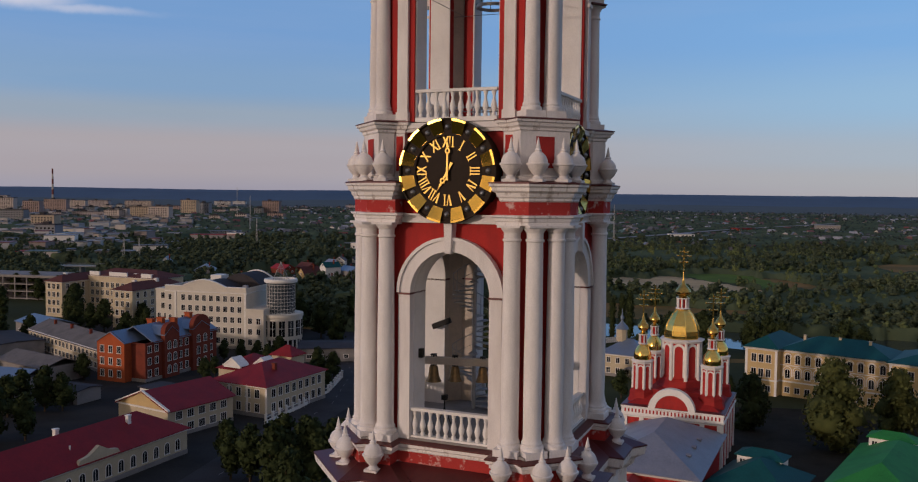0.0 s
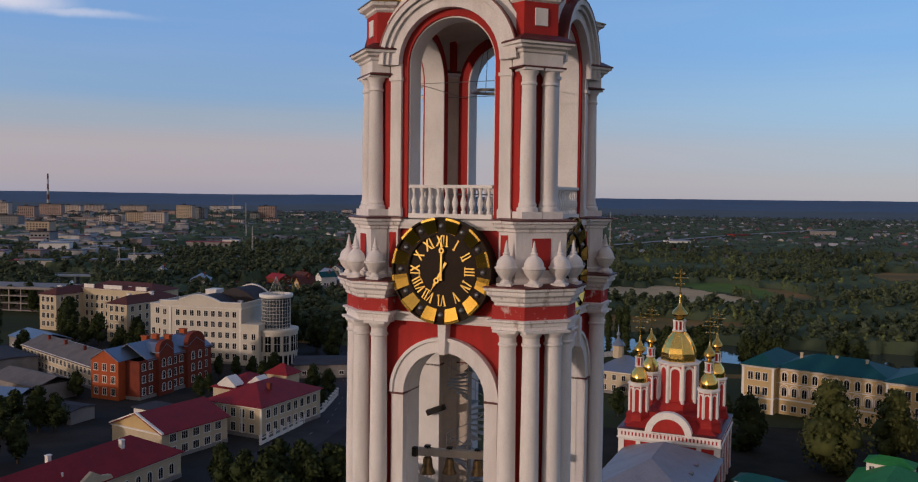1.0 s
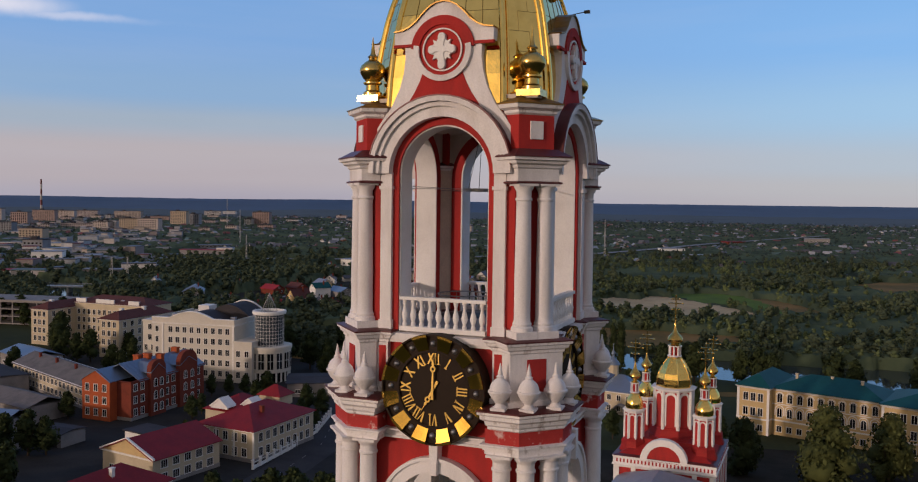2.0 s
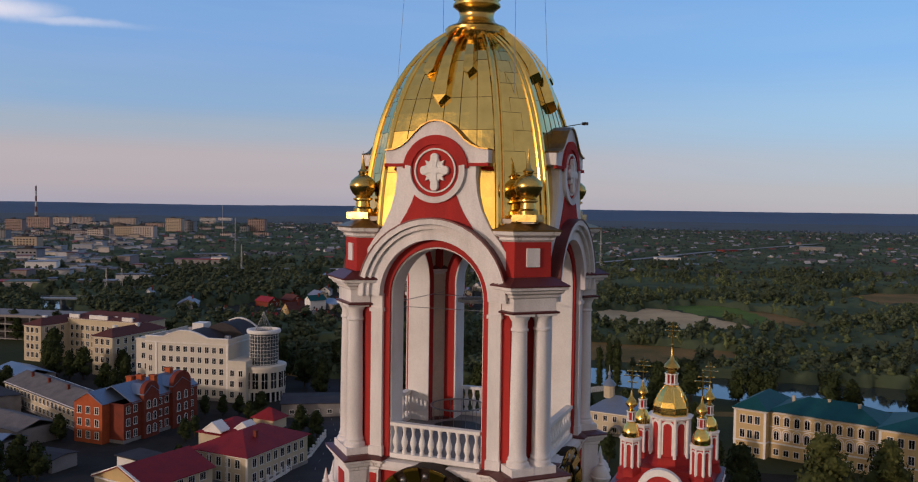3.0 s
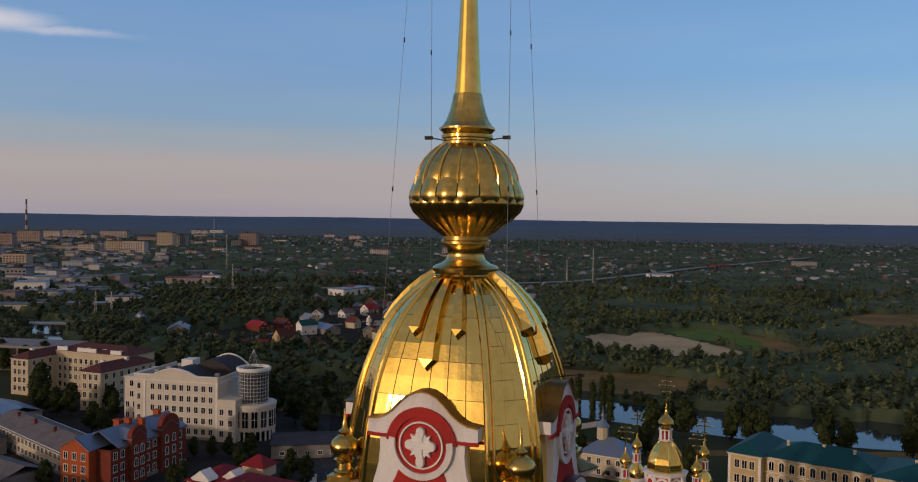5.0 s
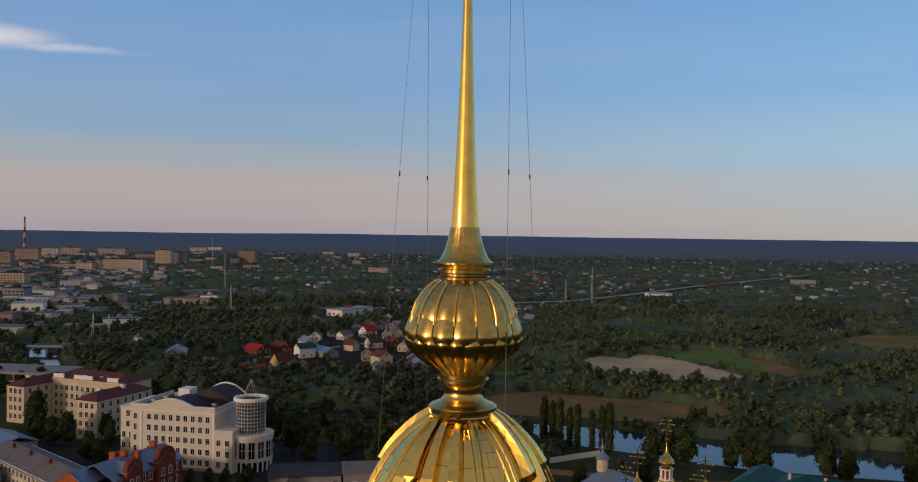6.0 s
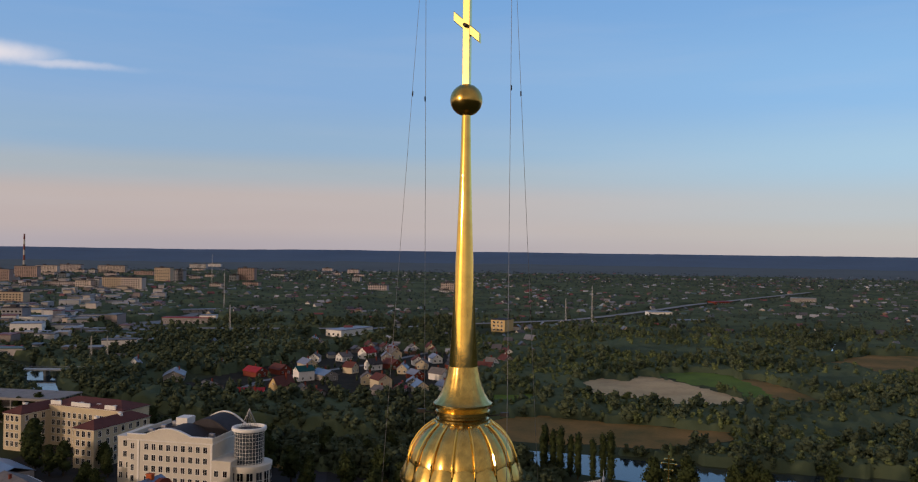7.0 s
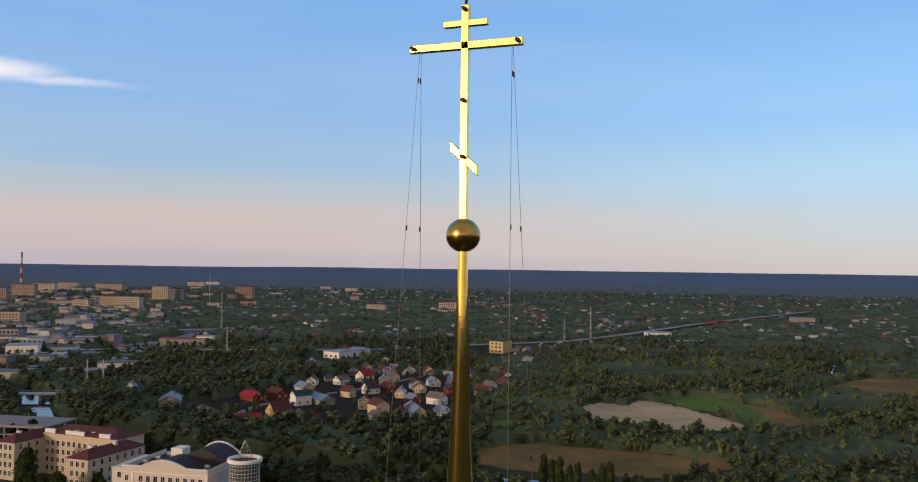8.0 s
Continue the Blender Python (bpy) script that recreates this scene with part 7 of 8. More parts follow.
for x, y, t, w, d, h, r in HOUSES:
    cottage(g, x, y, t, w, d, h, r)
tagged(new("village_houses", g.mesh("village_houses", [M["house_wall"], M["house_roof"]])), "scattered low suburban houses among trees", "houses", kind="stuff")

# low flat-roofed buildings of the town between the blocks
rnd = random.Random(31)
g = Geo()
made = 0
while made < 330:
    az, dist = rnd.uniform(-56, -40), rnd.uniform(640, 2000)
    x, y = polar(az, dist)
    if near_line(x, y, TOWN_ROAD, 22) or noise.noise((x / 130, y / 130, 2.2)) < rnd.uniform(-0.5, 0.15):
        continue
    w, d, h = rnd.uniform(8, 24), rnd.uniform(7, 13), rnd.choice((3.5, 4.5, 6, 6.5, 9))
    q = pose(x, y, 0, 0, 0, rnd.choice((24, 34, 114, 124)) + rnd.uniform(-6, 6))
    g.box(-w / 2, w / 2, -d / 2, d / 2, 0, h, q).box(-w / 2 - 0.3, w / 2 + 0.3, -d / 2 - 0.3, d / 2 + 0.3, h, h + 0.6, q, 1)
    made += 1
tagged(new("town_houses", g.mesh("town_houses", [M["town_wall"], M["house_roof"]])), "low pale flat-roofed buildings of the town", "houses", kind="stuff")

# nearer houses of the riverside quarter, each on its own
NEAR = [(-235, 356, -13, 6.5, 12, 5.5, 4.2, 'roof_brown', 'yellow'), (-246, 345, -62, 7, 13, 3.0, 1.4, 'roof_red', 'trim'), (-224, 350, 30, 6, 9, 3.0, 2.0, 'roof_burg', 'cream'),
        (-213, 353, 62, 7, 12, 3.0, 2.2, 'roof_brown', 'grey_wall'), (-226, 362, 40, 6, 8, 3.0, 2.0, 'roof_grey', 'cream'), (-250, 402, -30, 7, 10, 6.0, 2.4, 'roof_teal', 'trim'),
        (-241, 410, 60, 9, 15, 3.6, 2.2, 'roof_blue', 'grey_wall'), (-284, 404, 70, 8, 13, 3.4, 2.2, 'roof_red', 'brick'), (-276, 418, 65, 8, 12, 3.4, 2.6, 'roof_brown', 'brick'),
        (-275, 447, 55, 8, 13, 3.4, 2.6, 'roof_zinc', 'cream'), (-286, 475, 20, 7, 9, 3.6, 2.4, 'roof_grey', 'trim'), (-270, 486, -20, 7, 9, 3.6, 2.4, 'roof_grey', 'trim'),
        (-263, 506, -15, 8, 10, 4.5, 3.4, 'roof_red', 'trim'), (-248, 516, 50, 8, 12, 4.0, 2.8, 'roof_grey', 'cream'), (-260, 540, 50, 7, 9, 3.6, 2.4, 'roof_zinc', 'cream')]
NEAR += [(-196, 392, 55, 8, 10, 6.0, 2.6, 'roof_brown', 'cream'), (-182, 386, 10, 6, 7, 3.2, 2.2, 'roof_red', 'grey_wall'), (-173, 392, 40, 7, 9, 3.8, 2.6, 'roof_blue', 'cream'),
        (-163, 402, 55, 6, 9, 3.4, 2.2, 'roof_zinc', 'trim'), (-188, 377, 70, 7, 10, 3.0, 1.8, 'roof_grey', 'grey_wall'), (-234, 458, -30, 7, 9, 4.0, 3.0, 'roof_dark', 'trim'),
        (-226, 468, 60, 8, 12, 3.6, 2.6, 'roof_brown', 'brick'), (-212, 506, 40, 7, 10, 3.6, 2.4, 'roof_zinc', 'trim'), (-339, 562, 20, 8, 10, 3.8, 3.0, 'roof_zinc', 'grey_wall'),
        (-324, 545, 60, 8, 12, 3.6, 2.6, 'roof_grey', 'cream'), (-316, 372, 35, 11, 17, 3.6, 2.6, 'roof_zinc', 'grey_wall'), (-362, 392, 30, 7, 9, 4.0, 4.0, 'roof_zinc', 'trim'),
        (-320, 418, 10, 6, 8, 3.2, 2.2, 'roof_zinc', 'trim'), (-276, 352, 60, 8, 14, 3.0, 1.6, 'roof_grey', 'grey_wall')]
ROOFS = {"roof_brown": "red-brown", "roof_red": "red", "roof_burg": "burgundy", "roof_teal": "teal", "roof_grey": "grey", "roof_zinc": "pale zinc", "roof_blue": "blue-grey", "roof_dark": "dark"}
WALLS = {"yellow": "sunlit ochre", "cream": "cream", "trim": "white", "grey_wall": "grey", "brick": "brick"}
rnd = random.Random(21)
for _ in range(40):
    x, y = rnd.uniform(-285, -165), rnd.uniform(400, 560)
    if all(math.hypot(x - n_[0], y - n_[1]) > 12 for n_ in NEAR):
        NEAR.append((x, y, rnd.uniform(0, 90), rnd.uniform(6, 8), rnd.uniform(7, 11), rnd.uniform(3, 4.4), rnd.uniform(2.0, 2.9), rnd.choice(("roof_brown", "roof_grey", "roof_zinc", "roof_brown", "roof_dark", "roof_blue", "roof_grey")),
                     rnd.choice(("cream", "grey_wall", "brick", "grey_wall", "trim"))))
for x, y, t, w, d, h, r, rf, wl_ in NEAR:
    hs = thing("cottage", f"{WALLS[wl_]} riverside cottage with {ROOFS[rf]} gabled roof", "house", (x, y, 0), t, "riverside cottages")
    part("wall", Geo().box(-w / 2, w / 2, -d / 2, d / 2, 0, h).front([(-w / 2, h), (w / 2, h), (0, h + r)], -d / 2, d / 2), M[wl_], hs)
    part("roof", gable(-w / 2, -d / 2, w, d, h, r + 0.1, 0.5, "y"), M[rf], hs, f"{ROOFS[rf]} gabled roof")
    for i in range(2):
        put_window(hs, pose(-w / 4 + i * w / 2, -d / 2, 1.0), 1.0, 1.2)
        put_window(hs, pose(w / 2, -d / 4 + i * d / 2, 1.0, 0, 0, 90), 1.0, 1.2)
    put_window(hs, pose(0, -d / 2, h + 0.3), 0.8, 0.9)
    chimney(hs, w * 0.2, d * 0.15, h + r * 0.5, r * 0.6 + 0.8, 0.35, M["brick"])

# larger sheds and a yellow depot in the suburb
for name, label, x, y, w, d, h, t, wl_, rf in (("warehouse", "long white warehouse with flat roof", -363, 623, 17, 44, 5.5, -10, "trim", "roof_zinc"), ("depot", "salmon-yellow block-shaped depot building", -250, 730, 14, 20, 11, -6, "yellow", "roof_dark"),
                                               ("warehouse", "low white warehouse beside the highway", -143, 986, 27, 16, 5.5, 30, "trim", "roof_zinc"), ("station", "long low station hall with red roof edge", -560, 650, 48, 14, 6, 24, "grey_wall", "roof_burg"),
                                               ("kiosk", "small white hall beside the yard", -530, 668, 16, 10, 8, 24, "trim", "roof_zinc"), ("warehouse", "white low hall beside the road", -590, 540, 26, 14, 6, 25, "trim", "roof_grey"),
                                               ("warehouse", "reddish low warehouse with burgundy roof", -92, 1250, 34, 14, 5, 50, "brick", "roof_burg"), ("school", "pale long school block among trees", 10, 1330, 34, 12, 10, 10, "grey_wall", "roof_zinc"),
                                               ("shopping_hall", "white stepped hall with long windows", -590, 502, 24, 20, 10, 38, "trim", "roof_zinc"), ("shopping_hall", "lower white hall with flat roof", -615, 520, 26, 18, 6, 38, "office", "roof_zinc"),
                                               ("warehouse", "pale long hall with zinc roof", -760, 640, 60, 20, 7, 30, "office", "roof_zinc"), ("warehouse", "white yard building with blue-grey roof", -690, 590, 34, 16, 6, 30, "trim", "roof_blue"),
                                               ("market_hall", "low hall with bright red roof", -492, 392, 24, 14, 6, 40, "trim", "roof_red"), ("warehouse", "row of grey low garages", -640, 760, 60, 8, 3.5, 50, "grey_wall", "roof_zinc"),
                                               ("warehouse", "pale low garages beside the scrub", -110, 905, 40, 9, 3.5, 20, "grey_wall", "roof_zinc")):
    wh = thing(name, label, "building", (x, y, 0), t)
    part("wall", Geo().box(0, w, 0, d, 0, h), M[wl_], wh)
    part("roof", Geo().box(-0.4, w + 0.4, -0.4, d + 0.4, h, h + 0.5), M[rf], wh, "flat roof")
    for j in range(max(1, int(h / 3.6))):
        row(wh, w, d, "f", int(w / 4.5), 1.3 + 3.4 * j, (1.8, 1.6))

# apartment blocks of the town on the skyline
BLOCKS = [(-40.1, 1839, 33, 31, 'yellow'), (-39.2, 1875, 25, 25, 'grey_wall'), (-43.0, 1597, 36, 21, 'yellow'), (-41.9, 1507, 35, 23, 'cream'), (-35.0, 1901, 37, 30, 'brick'),
        (-35.8, 1895, 16, 15, 'trim'), (-44.3, 1621, 34, 17, 'trim'), (-43.1, 2434, 73, 22, 'cream'), (-45.4, 2600, 60, 21, 'office'), (-47.8, 2083, 50, 28, 'brick'),
        (-49.1, 1904, 34, 26, 'brick'), (-48.5, 1191, 30, 17, 'yellow'), (-48.4, 939, 20, 14, 'grey_wall'), (-46.0, 1685, 58, 10, 'office')]
BLOCKS += [(-46.7, 2433, 55, 22, 'cream'), (-38.0, 2900, 56, 18, 'trim'), (-37.0, 3000, 46, 17, 'trim'), (-41.2, 2221, 47, 13, 'brick'), (-33.0, 2185, 33, 8, 'trim'),
        (-50.6, 2150, 50, 30, 'cream'), (-51.8, 1700, 44, 24, 'office'), (-50.2, 1450, 40, 18, 'grey_wall'), (-52.5, 1250, 36, 20, 'yellow'), (-51.0, 2600, 70, 32, 'office')]
TONES = {"yellow": "ochre", "cream": "cream", "grey_wall": "grey", "brick": "red-brick", "office": "pale", "trim": "white"}
# distance haze put into the blocks' wall colours, greyer than the nearer walls
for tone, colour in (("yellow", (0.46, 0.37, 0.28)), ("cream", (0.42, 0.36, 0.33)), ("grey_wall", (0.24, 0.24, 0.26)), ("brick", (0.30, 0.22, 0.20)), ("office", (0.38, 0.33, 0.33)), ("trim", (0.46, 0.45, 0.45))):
    M[tone + "_far"] = material("haze_greyed_panel_" + tone, colour, 0.9, scale=0.05, grain=0.5, amount=0.6, bump=0.0, spread=0.15)
rnd = random.Random(8)
for _ in range(60):
    az = -54 + 34 * rnd.random() ** 1.6
    BLOCKS.append((az, rnd.uniform(1450, 2900), rnd.uniform(10, 34), rnd.choice((6, 6, 9, 9, 12, 15)), rnd.choice(("trim", "office", "office", "grey_wall", "cream", "brick"))))
for az, dist, w, h, mt in BLOCKS:
    x, y = polar(az, dist)
    ap = thing("apartment_block", f"{TONES[mt]} apartment block on the town skyline", "apartment block", (x, y, 0), -az * 0.4, "skyline blocks")
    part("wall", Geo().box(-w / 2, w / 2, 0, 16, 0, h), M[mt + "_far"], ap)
    part("roof", Geo().box(-w / 2 - 0.4, w / 2 + 0.4, -0.4, 16.4, h, h + 0.9).box(-w / 5, -w / 5 + 6, 4, 10, h, h + 3.4), M["roof_dark"], ap, "flat roof with stair head")
    bands = Geo()
    for j in range(int(h / 3)):
        for i in range(int(w / 4)):
            bands.box(-w / 2 + 1.2 + 4 * i, -w / 2 + 3.2 + 4 * i, -0.1, 0.05, 1.1 + 3 * j, 2.6 + 3 * j)
    tagged(part("window_grid", bands, M["glass"], ap), kind="stuff")
# striped chimney stack
x, y = polar(-47.9, 2300)
stack = thing("chimney_stack", "tall red and white striped chimney stack", "chimney", (x, y, 0))
for i in range(8):
    part("stack_ring", Geo().lathe([(3.0 - 0.15 * i, 12.5 * i), (3.0 - 0.15 * (i + 1), 12.5 * i + 12.5)], 16), M["stack_red" if i % 2 else "pole"], stack, "red painted ring" if i % 2 else "pale concrete ring")
# masts
for az, dist, h in ((-36.3, 1098, 44), (-37.1, 1800, 60), (-12.4, 897, 40), (-14.1, 912, 26), (-35.9, 765, 26), (-43.1, 598, 18), (-44.0, 600, 18)):
    x, y = polar(az, dist)
    mast = thing("mast", "thin pale lattice mast among the trees", "mast", (x, y, 0), 0, "masts")
    g = Geo()
    for e in (0, 120, 240):
        c, s = math.cos(radians(e)), math.sin(radians(e))
        g.tube((1.0 * c, 1.0 * s, 0), (0.3 * c, 0.3 * s, h), 0.12, 4)
    for j in range(int(h / 3)):
        r = 1.0 - 0.7 * 3 * j / h
        for e in (0, 120, 240):
            g.tube((r * math.cos(radians(e)), r * math.sin(radians(e)), 3 * j), (r * math.cos(radians(e + 120)), r * math.sin(radians(e + 120)), 3 * j + 2.5), 0.08, 4)
    part("lattice", g, M["pole"], mast)


# ---- trees ----
ICO = bmesh.new()
bmesh.ops.create_icosphere(ICO, subdivisions=1, radius=1.0)
ICO_V = np.array([v.co[:] for v in ICO.verts])
ICO_F = np.array([[v.index for v in f.verts] for f in ICO.faces])
ICO.free()


def crown(rs, height, spread, lumps, leaves, size, base=0.25, core=True, narrow=False):
    """Points, triangles and quads of one crown: rough lumps inside, leaf tufts outside."""
    V, T, Q = [], [], []
    o = 0
    centres = []
    for i in range(lumps):
        f = (i + 0.5) / lumps
        z = height * (base + (1 - base) * f * 0.92)
        k = math.sin(math.pi * min(1, 0.18 + 0.8 * f)) if not narrow else 0.5 + 0.5 * math.sin(math.pi * f)
        a, d = rs.uniform(0, 6.28), spread * (0.45 if not narrow else 0.1) * k * rs.uniform(0.4, 1.0)
        r = spread * (0.55 if not narrow else 0.9) * (0.5 + 0.5 * k) * rs.uniform(0.8, 1.15)
        centres.append((np.array([d * math.cos(a), d * math.sin(a), z]), r))
    for c, r in centres:
        if core:
            v = ICO_V * (r * 0.82) * (1 + rs.uniform(-0.22, 0.22, (len(ICO_V), 1)))
            v[:, 2] *= 0.85 if not narrow else 1.5
            V.append(v + c)
            T.append(ICO_F + o)
            o += len(v)
    for i in range(leaves):
        c, r = centres[rs.integers(len(centres))]
        d = rs.normal(size=3)
        d /= np.linalg.norm(d)
        d[2] = d[2] * (0.9 if not narrow else 1.5)
        p = c + d * r * rs.uniform(0.78, 1.12)
        n = d + rs.normal(size=3) * 0.6
        n /= np.linalg.norm(n)
        u = np.cross(n, rs.normal(size=3))
        u /= np.linalg.norm(u)
        w = np.cross(n, u)
        s = size * rs.uniform(0.6, 1.4)
        V.append(np.array([p + u * s, p + w * s * 0.6, p - u * s, p - w * s * 0.6]))
        Q.append([o, o + 1, o + 2, o + 3])
        o += 4
    return np.concatenate(V), np.concatenate(T) if T else np.zeros((0, 3), int), np.array(Q).reshape(-1, 4)


def array_mesh(name, V, T, Q, mat):
    me = bpy.data.meshes.new(name)
    me.vertices.add(len(V))
    me.vertices.foreach_set("co", V.astype(np.float32).ravel())
    me.loops.add(3 * len(T) + 4 * len(Q))
    me.loops.foreach_set("vertex_index", np.concatenate([T.ravel(), Q.ravel()]).astype(np.int32))
    me.polygons.add(len(T) + len(Q))
    me.polygons.foreach_set("loop_start", np.concatenate([np.arange(len(T)) * 3, 3 * len(T) + np.arange(len(Q)) * 4]).astype(np.int32))
    me.polygons.foreach_set("use_smooth", np.ones(len(T) + len(Q), dtype=bool))
    me.materials.append(mat)
    me.update(calc_edges=True)
    return me


rs = np.random.default_rng(4)
TREES = []
for kind in range(5):
    V, T, Q = crown(rs, 10, 3.6, 12, 950, 0.40, 0.22)
    cm = array_mesh("crown", V, T, Q, M["leaf"])
    g = Geo().tube((0, 0, 0), (0.1, 0, 3.4), 0.26, 8, 0.18)
    for i in range(6):
        a = rs.uniform(0, 6.28)
        g.tube((0.08, 0, 2.0 + 0.35 * i), (1.9 * math.cos(a), 1.9 * math.sin(a), 5.0 + 0.6 * i), 0.1, 5, 0.03)
    TREES.append((g.mesh("trunk", M["bark"]), cm))
V, T, Q = crown(rs, 15, 1.5, 10, 900, 0.34, 0.1, narrow=True)
POPLAR = (Geo().tube((0, 0, 0), (0, 0, 9), 0.25, 8, 0.1).mesh("trunk", M["bark"]), array_mesh("crown", V, T, Q, M["leaf"]))


def tree(x, y, s, kind=0, turn=0.0, label="dark green broadleaf tree with full crown", group="town trees", model=None):
    trunk, cm = model or TREES[kind % 5]
    t = thing("tree", label, "tree", (x, y, 0), turn, group)
    t.scale = (s, s, s)
    part("trunk", trunk, None, t)
    part("crown", cm, None, t)


k = 0
STREET_TREES = [(-84, 92, 0.8), (-74, 85, 1.0), (-70, 89, 1.1), (-71, 97, 0.9), (-67, 82, 1.2), (-63, 87, 1.15), (-78, 85, 0.8), (-64, 95, 0.95), (-60, 91, 1.1), (-126, 164, 0.7),
                (-92, 155, 0.5), (-88, 165, 0.6), (-100, 127, 0.4), (-128, 172, 0.8), (-110, 164, 0.75), (-104, 162, 0.7), (-106, 155, 0.6), (-99, 151, 0.5)]
YARD_TREES = [(-133, 84, 1.15), (-138, 80, 1.2), (-130, 78, 1.0), (-128, 87, 0.95), (-143, 105, 1.0), (-149, 104, 0.9), (-140, 107, 0.85), (-146, 98, 0.9), (-222, 153, 1.0),
              (-223, 160, 0.95), (-218, 166, 0.9), (-234, 158, 1.0), (-228, 150, 0.9), (-144, 168, 0.62), (-140, 171, 0.6), (-136, 173, 0.6), (-148, 166, 0.6), (-132, 145, 0.6),
              (-133, 150, 0.55), (-168, 150, 0.7), (-120, 128, 0.5), (-240, 152, 0.9), (-160, 132, 0.7)]
INSTITUTE_TREES = [(-239, 204, 1.45), (-244, 208, 1.3), (-213, 192, 1.15), (-217, 190, 1.0), (-207, 204, 0.9), (-203, 201, 0.8), (-198, 196, 0.8), (-190, 178, 1.0), (-184, 176, 0.9),
                   (-272, 200, 1.0), (-282, 208, 1.1), (-234, 198, 1.1), (-225, 192, 1.0), (-165, 218, 0.9), (-155, 224, 1.2), (-140, 214, 1.25), (-132, 212, 1.1), (-128, 204, 1.0)]
MONASTERY_TREES = [(-56, 70, 1.2), (-30, 172, 0.7), (-24, 178, 0.8), (-55, 186, 1.0), (-48, 168, 0.8), (-6, 178, 0.7), (-18, 182, 0.6), (-44, 208, 0.9), (36, 150, 0.8), (-14, 205, 0.9)]
BANK_TREES = [(-120, 214, 1.2), (-106, 206, 1.0), (-101, 214, 1.1), (-112, 222, 1.3), (-90, 212, 1.1), (-80, 218, 1.2), (-70, 205, 0.9), (-60, 206, 1.0),
              (-34, 214, 0.9), (-28, 222, 1.0), (-30, 247, 1.2), (-25, 250, 1.1), (-20, 248, 1.3), (-6, 250, 1.1), (-1, 251, 1.2), (3, 249, 1.1), (21, 250, 1.2), (26, 248, 1.1), (44, 250, 1.3), (50, 254, 1.2)]
for x, y, s in STREET_TREES + YARD_TREES + INSTITUTE_TREES + MONASTERY_TREES + BANK_TREES:
    tree(x, y, s, k, (k * 73) % 360)
    k += 1
V, T, Q = crown(rs, 10, 4.0, 18, 2400, 0.30, 0.10)
WILLOW = (TREES[0][0], array_mesh("crown", V, T, Q, M["leaf_willow"]))
V, T, Q = crown(rs, 10, 4.4, 16, 1900, 0.32, 0.06)
LIME = (TREES[1][0], array_mesh("crown", V, T, Q, M["leaf"]))
tree(16.8, 148, 1.75, 0, 40, "large olive-green willow before the dormitory", "monastery trees", WILLOW)
tree(28.5, 163, 1.4, 0, 200, "olive-green broad tree before the dormitory", "monastery trees", WILLOW)
tree(37.5, 158, 1.3, 0, 120, "olive-green broad tree before the dormitory", "monastery trees", WILLOW)
tree(0.6, 156, 1.2, 0, 10, "dark round lime tree with dense crown", "monastery trees", LIME)
for i in range(9):
    x, y = -68 + 3.0 * (i % 5) + (14 if i > 5 else 0), 256 + (i % 2) * 2.0
    tree(x, y, 0.95 + 0.1 * (i % 3), 0, i * 40, "tall narrow poplar by the river", "riverside poplars", POPLAR)

for i in range(46):
    x = -330 + 5.4 * i
    y = 244 + 0.0006 * max(0, -200 - x) ** 2 + 7 * math.sin(i * 2.1)
    if x > -96 or i % 9 == 4:
        continue
    tree(x, y, 0.85 + 0.12 * (i % 4), i, i * 61, "dark riverside tree on the bank", "riverside trees")

# woods beyond the river: one joined mesh for each depth of view


def inside(x, y, poly):
    hit = False
    for i in range(len(poly)):
        (x0, y0), (x1, y1) = poly[i - 1], poly[i]
        if (y0 > y) != (y1 > y) and x < (x1 - x0) * (y - y0) / (y1 - y0) + x0:
            hit = not hit
    return hit


OPEN = [BROWN, SAND, GREEN, RUST, EAST, LAWN, [(-62, 212), (75, 212), (75, 285), (0, 255), (-60, 258)], [(33, 690), (30, 712), (50, 800), (48, 690)],
        [(-300, 110), (-20, 40), (70, 60), (70, 220), (-20, 230), (-60, 228), (-110, 228), (-145, 232), (-250, 240), (-300, 246), (-360, 262), (-380, 230)],
        [(-600, 640), (-560, 600), (-505, 655), (-520, 700), (-575, 715)], [(-720, 640), (-640, 560), (-600, 600), (-640, 700)],
        [(-378, 585), (-330, 575), (-320, 680), (-372, 685)], [(-264, 690), (-225, 688), (-222, 765), (-264, 765)], [(-320, 355), (-290, 350), (-285, 395), (-325, 398)]]
ROADS = [(HIGHWAY, 17), (TOWN_ROAD, 18), (JUNCTION, 12)]


QUARTER = [(-305, 335), (-245, 328), (-158, 372), (-150, 425), (-205, 560), (-300, 565)]
BOXES = [(min(p[0] for p in q) - 2, max(p[0] for p in q) + 4, min(p[1] for p in q) - 15, max(p[1] for p in q) + 2, q) for q in OPEN]


def free(x, y):
    for x0, x1, y0, y1, q in BOXES:
        if x0 < x < x1 and y0 < y < y1 and (inside(x, y, q) or inside(x - 1.5, y + 6, q) or inside(x - 3, y + 13, q)):
            return False
    if y < 560 and near_line(x, y, RIVER, 20 if x > -60 else 15 if x > -330 else 9):
        return False
    if x > 60 or (y < 470 and x > -520):
        return True
    return not any(near_line(x, y, line, w) for line, w in ROADS)


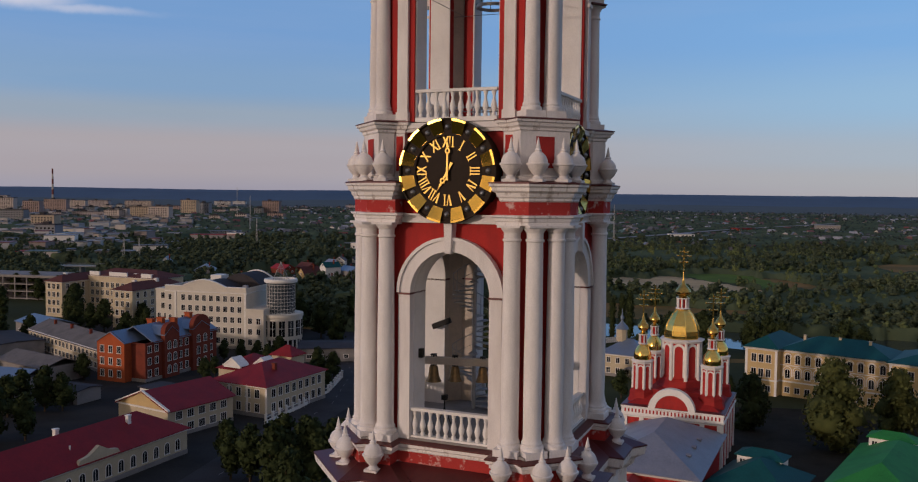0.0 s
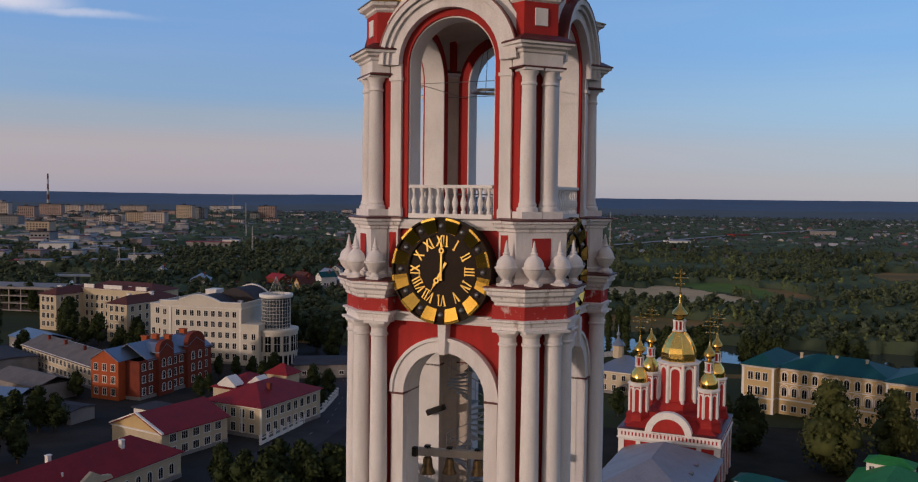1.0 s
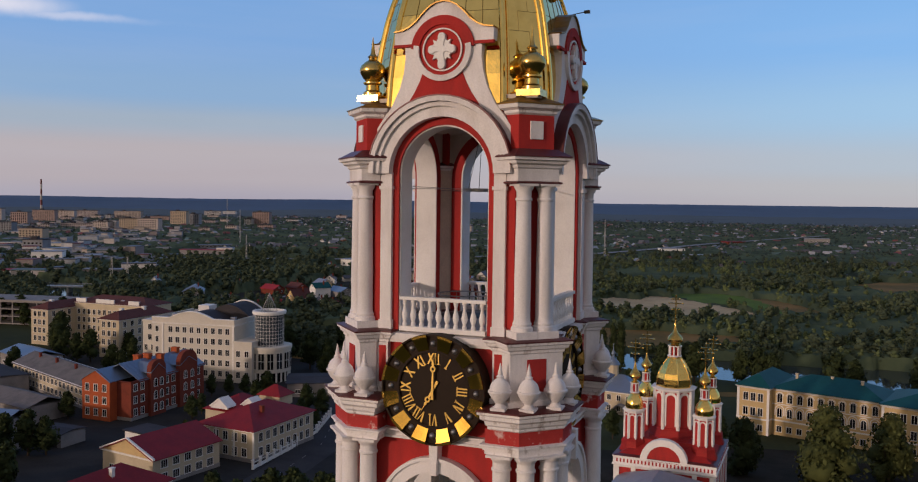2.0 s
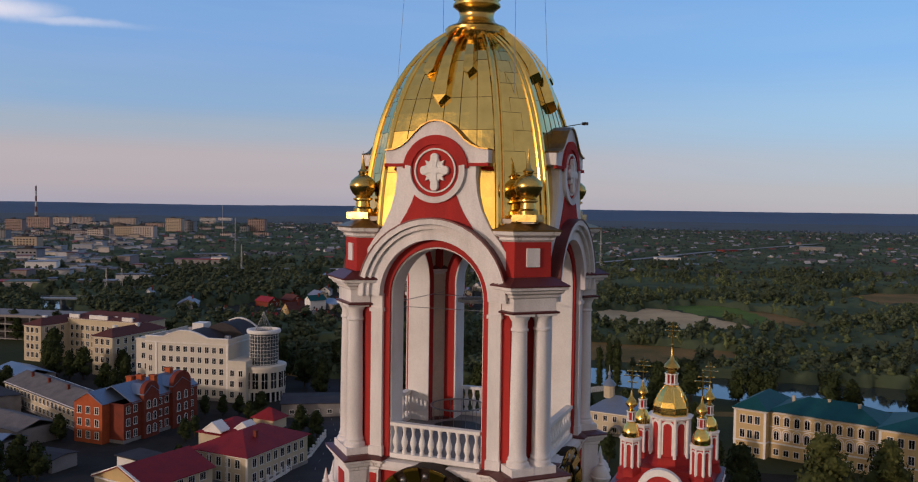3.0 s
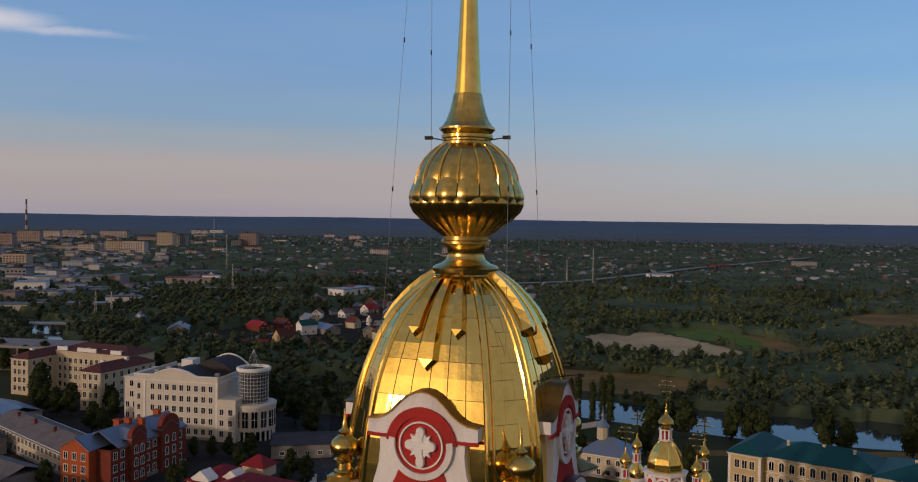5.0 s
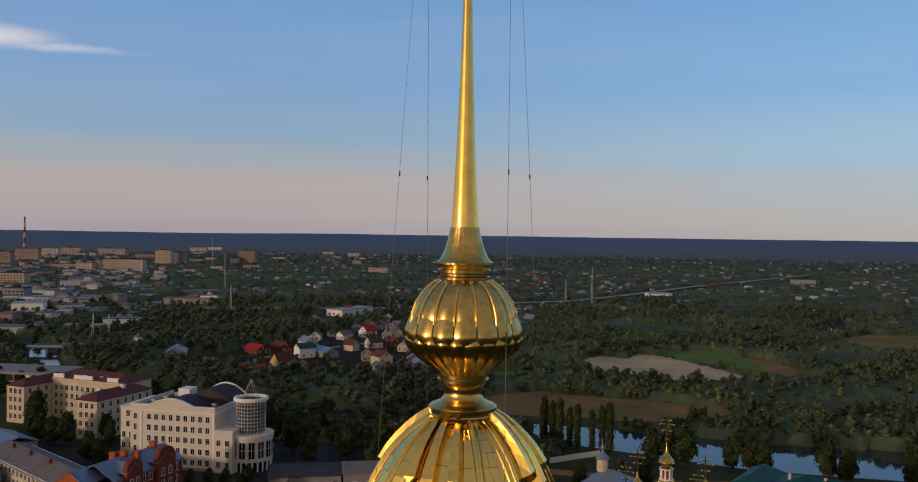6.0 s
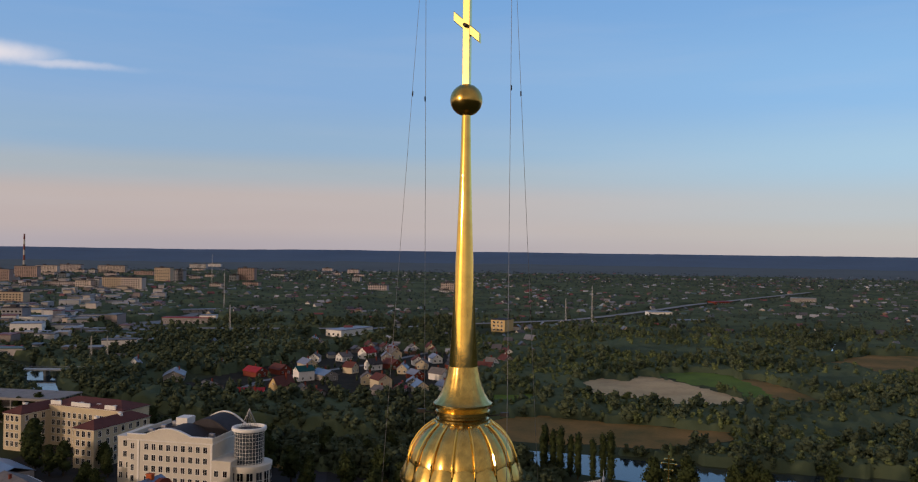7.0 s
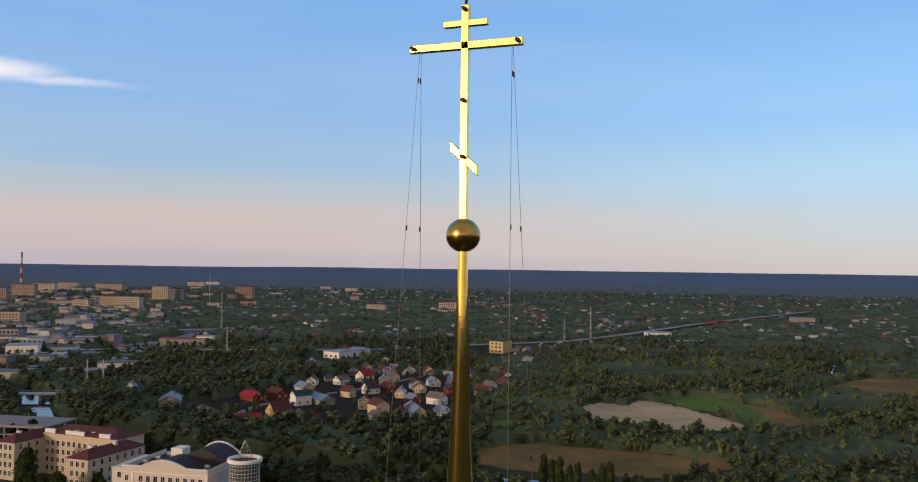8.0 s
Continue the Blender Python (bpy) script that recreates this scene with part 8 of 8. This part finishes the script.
def wood(name, label, count, near, far, az0, az1, size, lumps, leaves, leaf, seed, power=1.0, clump=0.0, mat="leaf_wood"):
    rs = np.random.default_rng(seed)
    models = [crown(rs, 1.0, 0.42, lumps, leaves, leaf, 0.12) for _ in range(6)]
    VV, TT, QQ, o = [], [], [], 0
    made = tries = 0
    while made < count and tries < count * 6:
        tries += 1
        az, dist = rs.uniform(az0, az1), near + (far - near) * rs.uniform() ** power
        x, y = polar(az, dist)
        yard = inside(x, y, QUARTER)
        if not free(x, y) or (yard and rs.uniform() < 0.72):
            continue
        if clump and noise.noise((x / 60, y / 60, 0.3)) < rs.uniform(-0.5, clump):
            continue
        if -400 < x < -150 and y < 600 and any(abs(x - h[0]) < 9 and abs(y - h[1]) < 9 for h in NEAR):
            continue
        V, T, Q = models[rs.integers(6)]
        s = rs.uniform(*size)
        if yard or (name == "riverside_woods" and x > -75):
            s *= 0.55
        a = rs.uniform(0, 6.28)
        c, d = math.cos(a), math.sin(a)
        wide = s * rs.uniform(0.85, 1.35)
        W = np.stack([(V[:, 0] * c - V[:, 1] * d) * wide + x, (V[:, 0] * d + V[:, 1] * c) * wide + y, V[:, 2] * s - 0.2], 1)
        VV.append(W)
        TT.append(T + o)
        QQ.append(Q + o)
        o += len(V)
        made += 1
    ob = new(name, array_mesh(name, np.concatenate(VV), np.concatenate(TT), np.concatenate(QQ), M[mat]))
    return tagged(ob, label, "woods", kind="stuff")


# closed canopy between the single crowns: one uneven sheet, open over meadows, roads and water
M["canopy"] = material("closed_canopy", (0.094, 0.113, 0.056), 0.95, dark=(0.038, 0.052, 0.031), scale=0.016, grain=0.3, amount=0.95, bump=0.0, shine=0.04)
AZ = np.radians(np.arange(-61, 18, 0.24))
DI = 262 * 1.0105 ** np.arange(0, 250)
V = []
for d in DI:
    for a in AZ:
        x, y = EYE0[0] + d * math.sin(a), EYE0[1] + d * math.cos(a)
        if not free(x, y) or inside(x, y, QUARTER):
            V.append((x, y, -1.5))
            continue
        east = x > -160 - (y - 330) * 0.35 and y < 900
        lump = 1.0 - 2.2 * abs(noise.noise((x / 6.5, y / 6.5, 0.0))) + 0.5 * noise.noise((x / 3.0, y / 3.0, 2.0))
        broad = noise.noise((x / 75, y / 75, 7.0)) + 0.5 * noise.noise((x / 30, y / 30, 4.0))
        top = (1.0 + 1.8 * broad + 1.8 * lump) if east else (2.0 + 2.4 * broad + 2.4 * lump)
        if y > 800:
            top = 1.2 + 2.2 * broad + 2.2 * lump
        V.append((x, y, max(top + 0.9, -0.6)))
n = len(AZ)
I = np.arange((len(DI) - 1) * n).reshape(len(DI) - 1, n)[:, :-1].ravel()
Q = np.stack([I, I + 1, I + n + 1, I + n], 1)[:, ::-1]
tagged(new("canopy", array_mesh("canopy", np.array(V), np.zeros((0, 3), int), Q, M["canopy"])), "closed dark green canopy of the wooded valley", "woods", kind="stuff")
wood("riverside_woods", "dense dark trees along the river", 850, 246, 350, -58, 15, (5.5, 10.5), 8, 190, 0.06, 21)
wood("valley_woods", "dark woods on the town side of the valley", 2700, 320, 900, -58, -21, (5.5, 10.5), 5, 70, 0.085, 22)
wood("scrub", "light green scrub and bushes of the flood plain", 4600, 325, 900, -24, 15, (3.0, 6.6), 5, 46, 0.10, 25, 0.85, -0.1, "leaf_scrub")
wood("grove", "taller dark trees among the scrub", 900, 335, 950, -24, 15, (5, 9.5), 7, 80, 0.08, 26, 1.0, 0.30)
wood("suburb_trees", "dark garden trees among suburban houses", 9500, 800, 2500, -58, 15, (3.5, 7.5), 2, 6, 0.2, 23, 1.1, 0.0, "leaf_garden")
# far belt in the foliage colour that carries the haze
wood("far_woods", "far dark woods with haze blue in their colour", 5500, 1900, 3300, -58, 15, (5, 10), 2, 4, 0.25, 24, 1.0, 0.2, "leaf_haze")
# road bridge over the river on the town side
bridge = thing("bridge", "low pale road bridge over the river", "bridge", (-420, 340, 0), 24)
part("deck", Geo().box(0, 62, -3.5, 3.5, 3.2, 4.0), M["pole"], bridge, "pale concrete deck")
for yy in (-3.3, 3.3):
    part("railing", Geo().box(0, 62, yy - 0.08, yy + 0.08, 4.9, 5.05), M["steel"], bridge)
for i in range(5):
    part("pier", Geo().box(5 + 13 * i, 6.2 + 13 * i, -3, 3, -1, 3.2), M["pole"], bridge)
# pale board fence above the river bank
fence = thing("fence", "pale board fence above the river bank", "fence", (-60, 236, 0), 52)
for i in range(24):
    part("panel", Geo().box(i * 0.85, i * 0.85 + 0.7, -0.03, 0.03, 0.1, 1.9), M["trim"], fence)
part("rail", Geo().box(0, 20.4, 0.03, 0.1, 1.0, 1.12), M["trim"], fence)
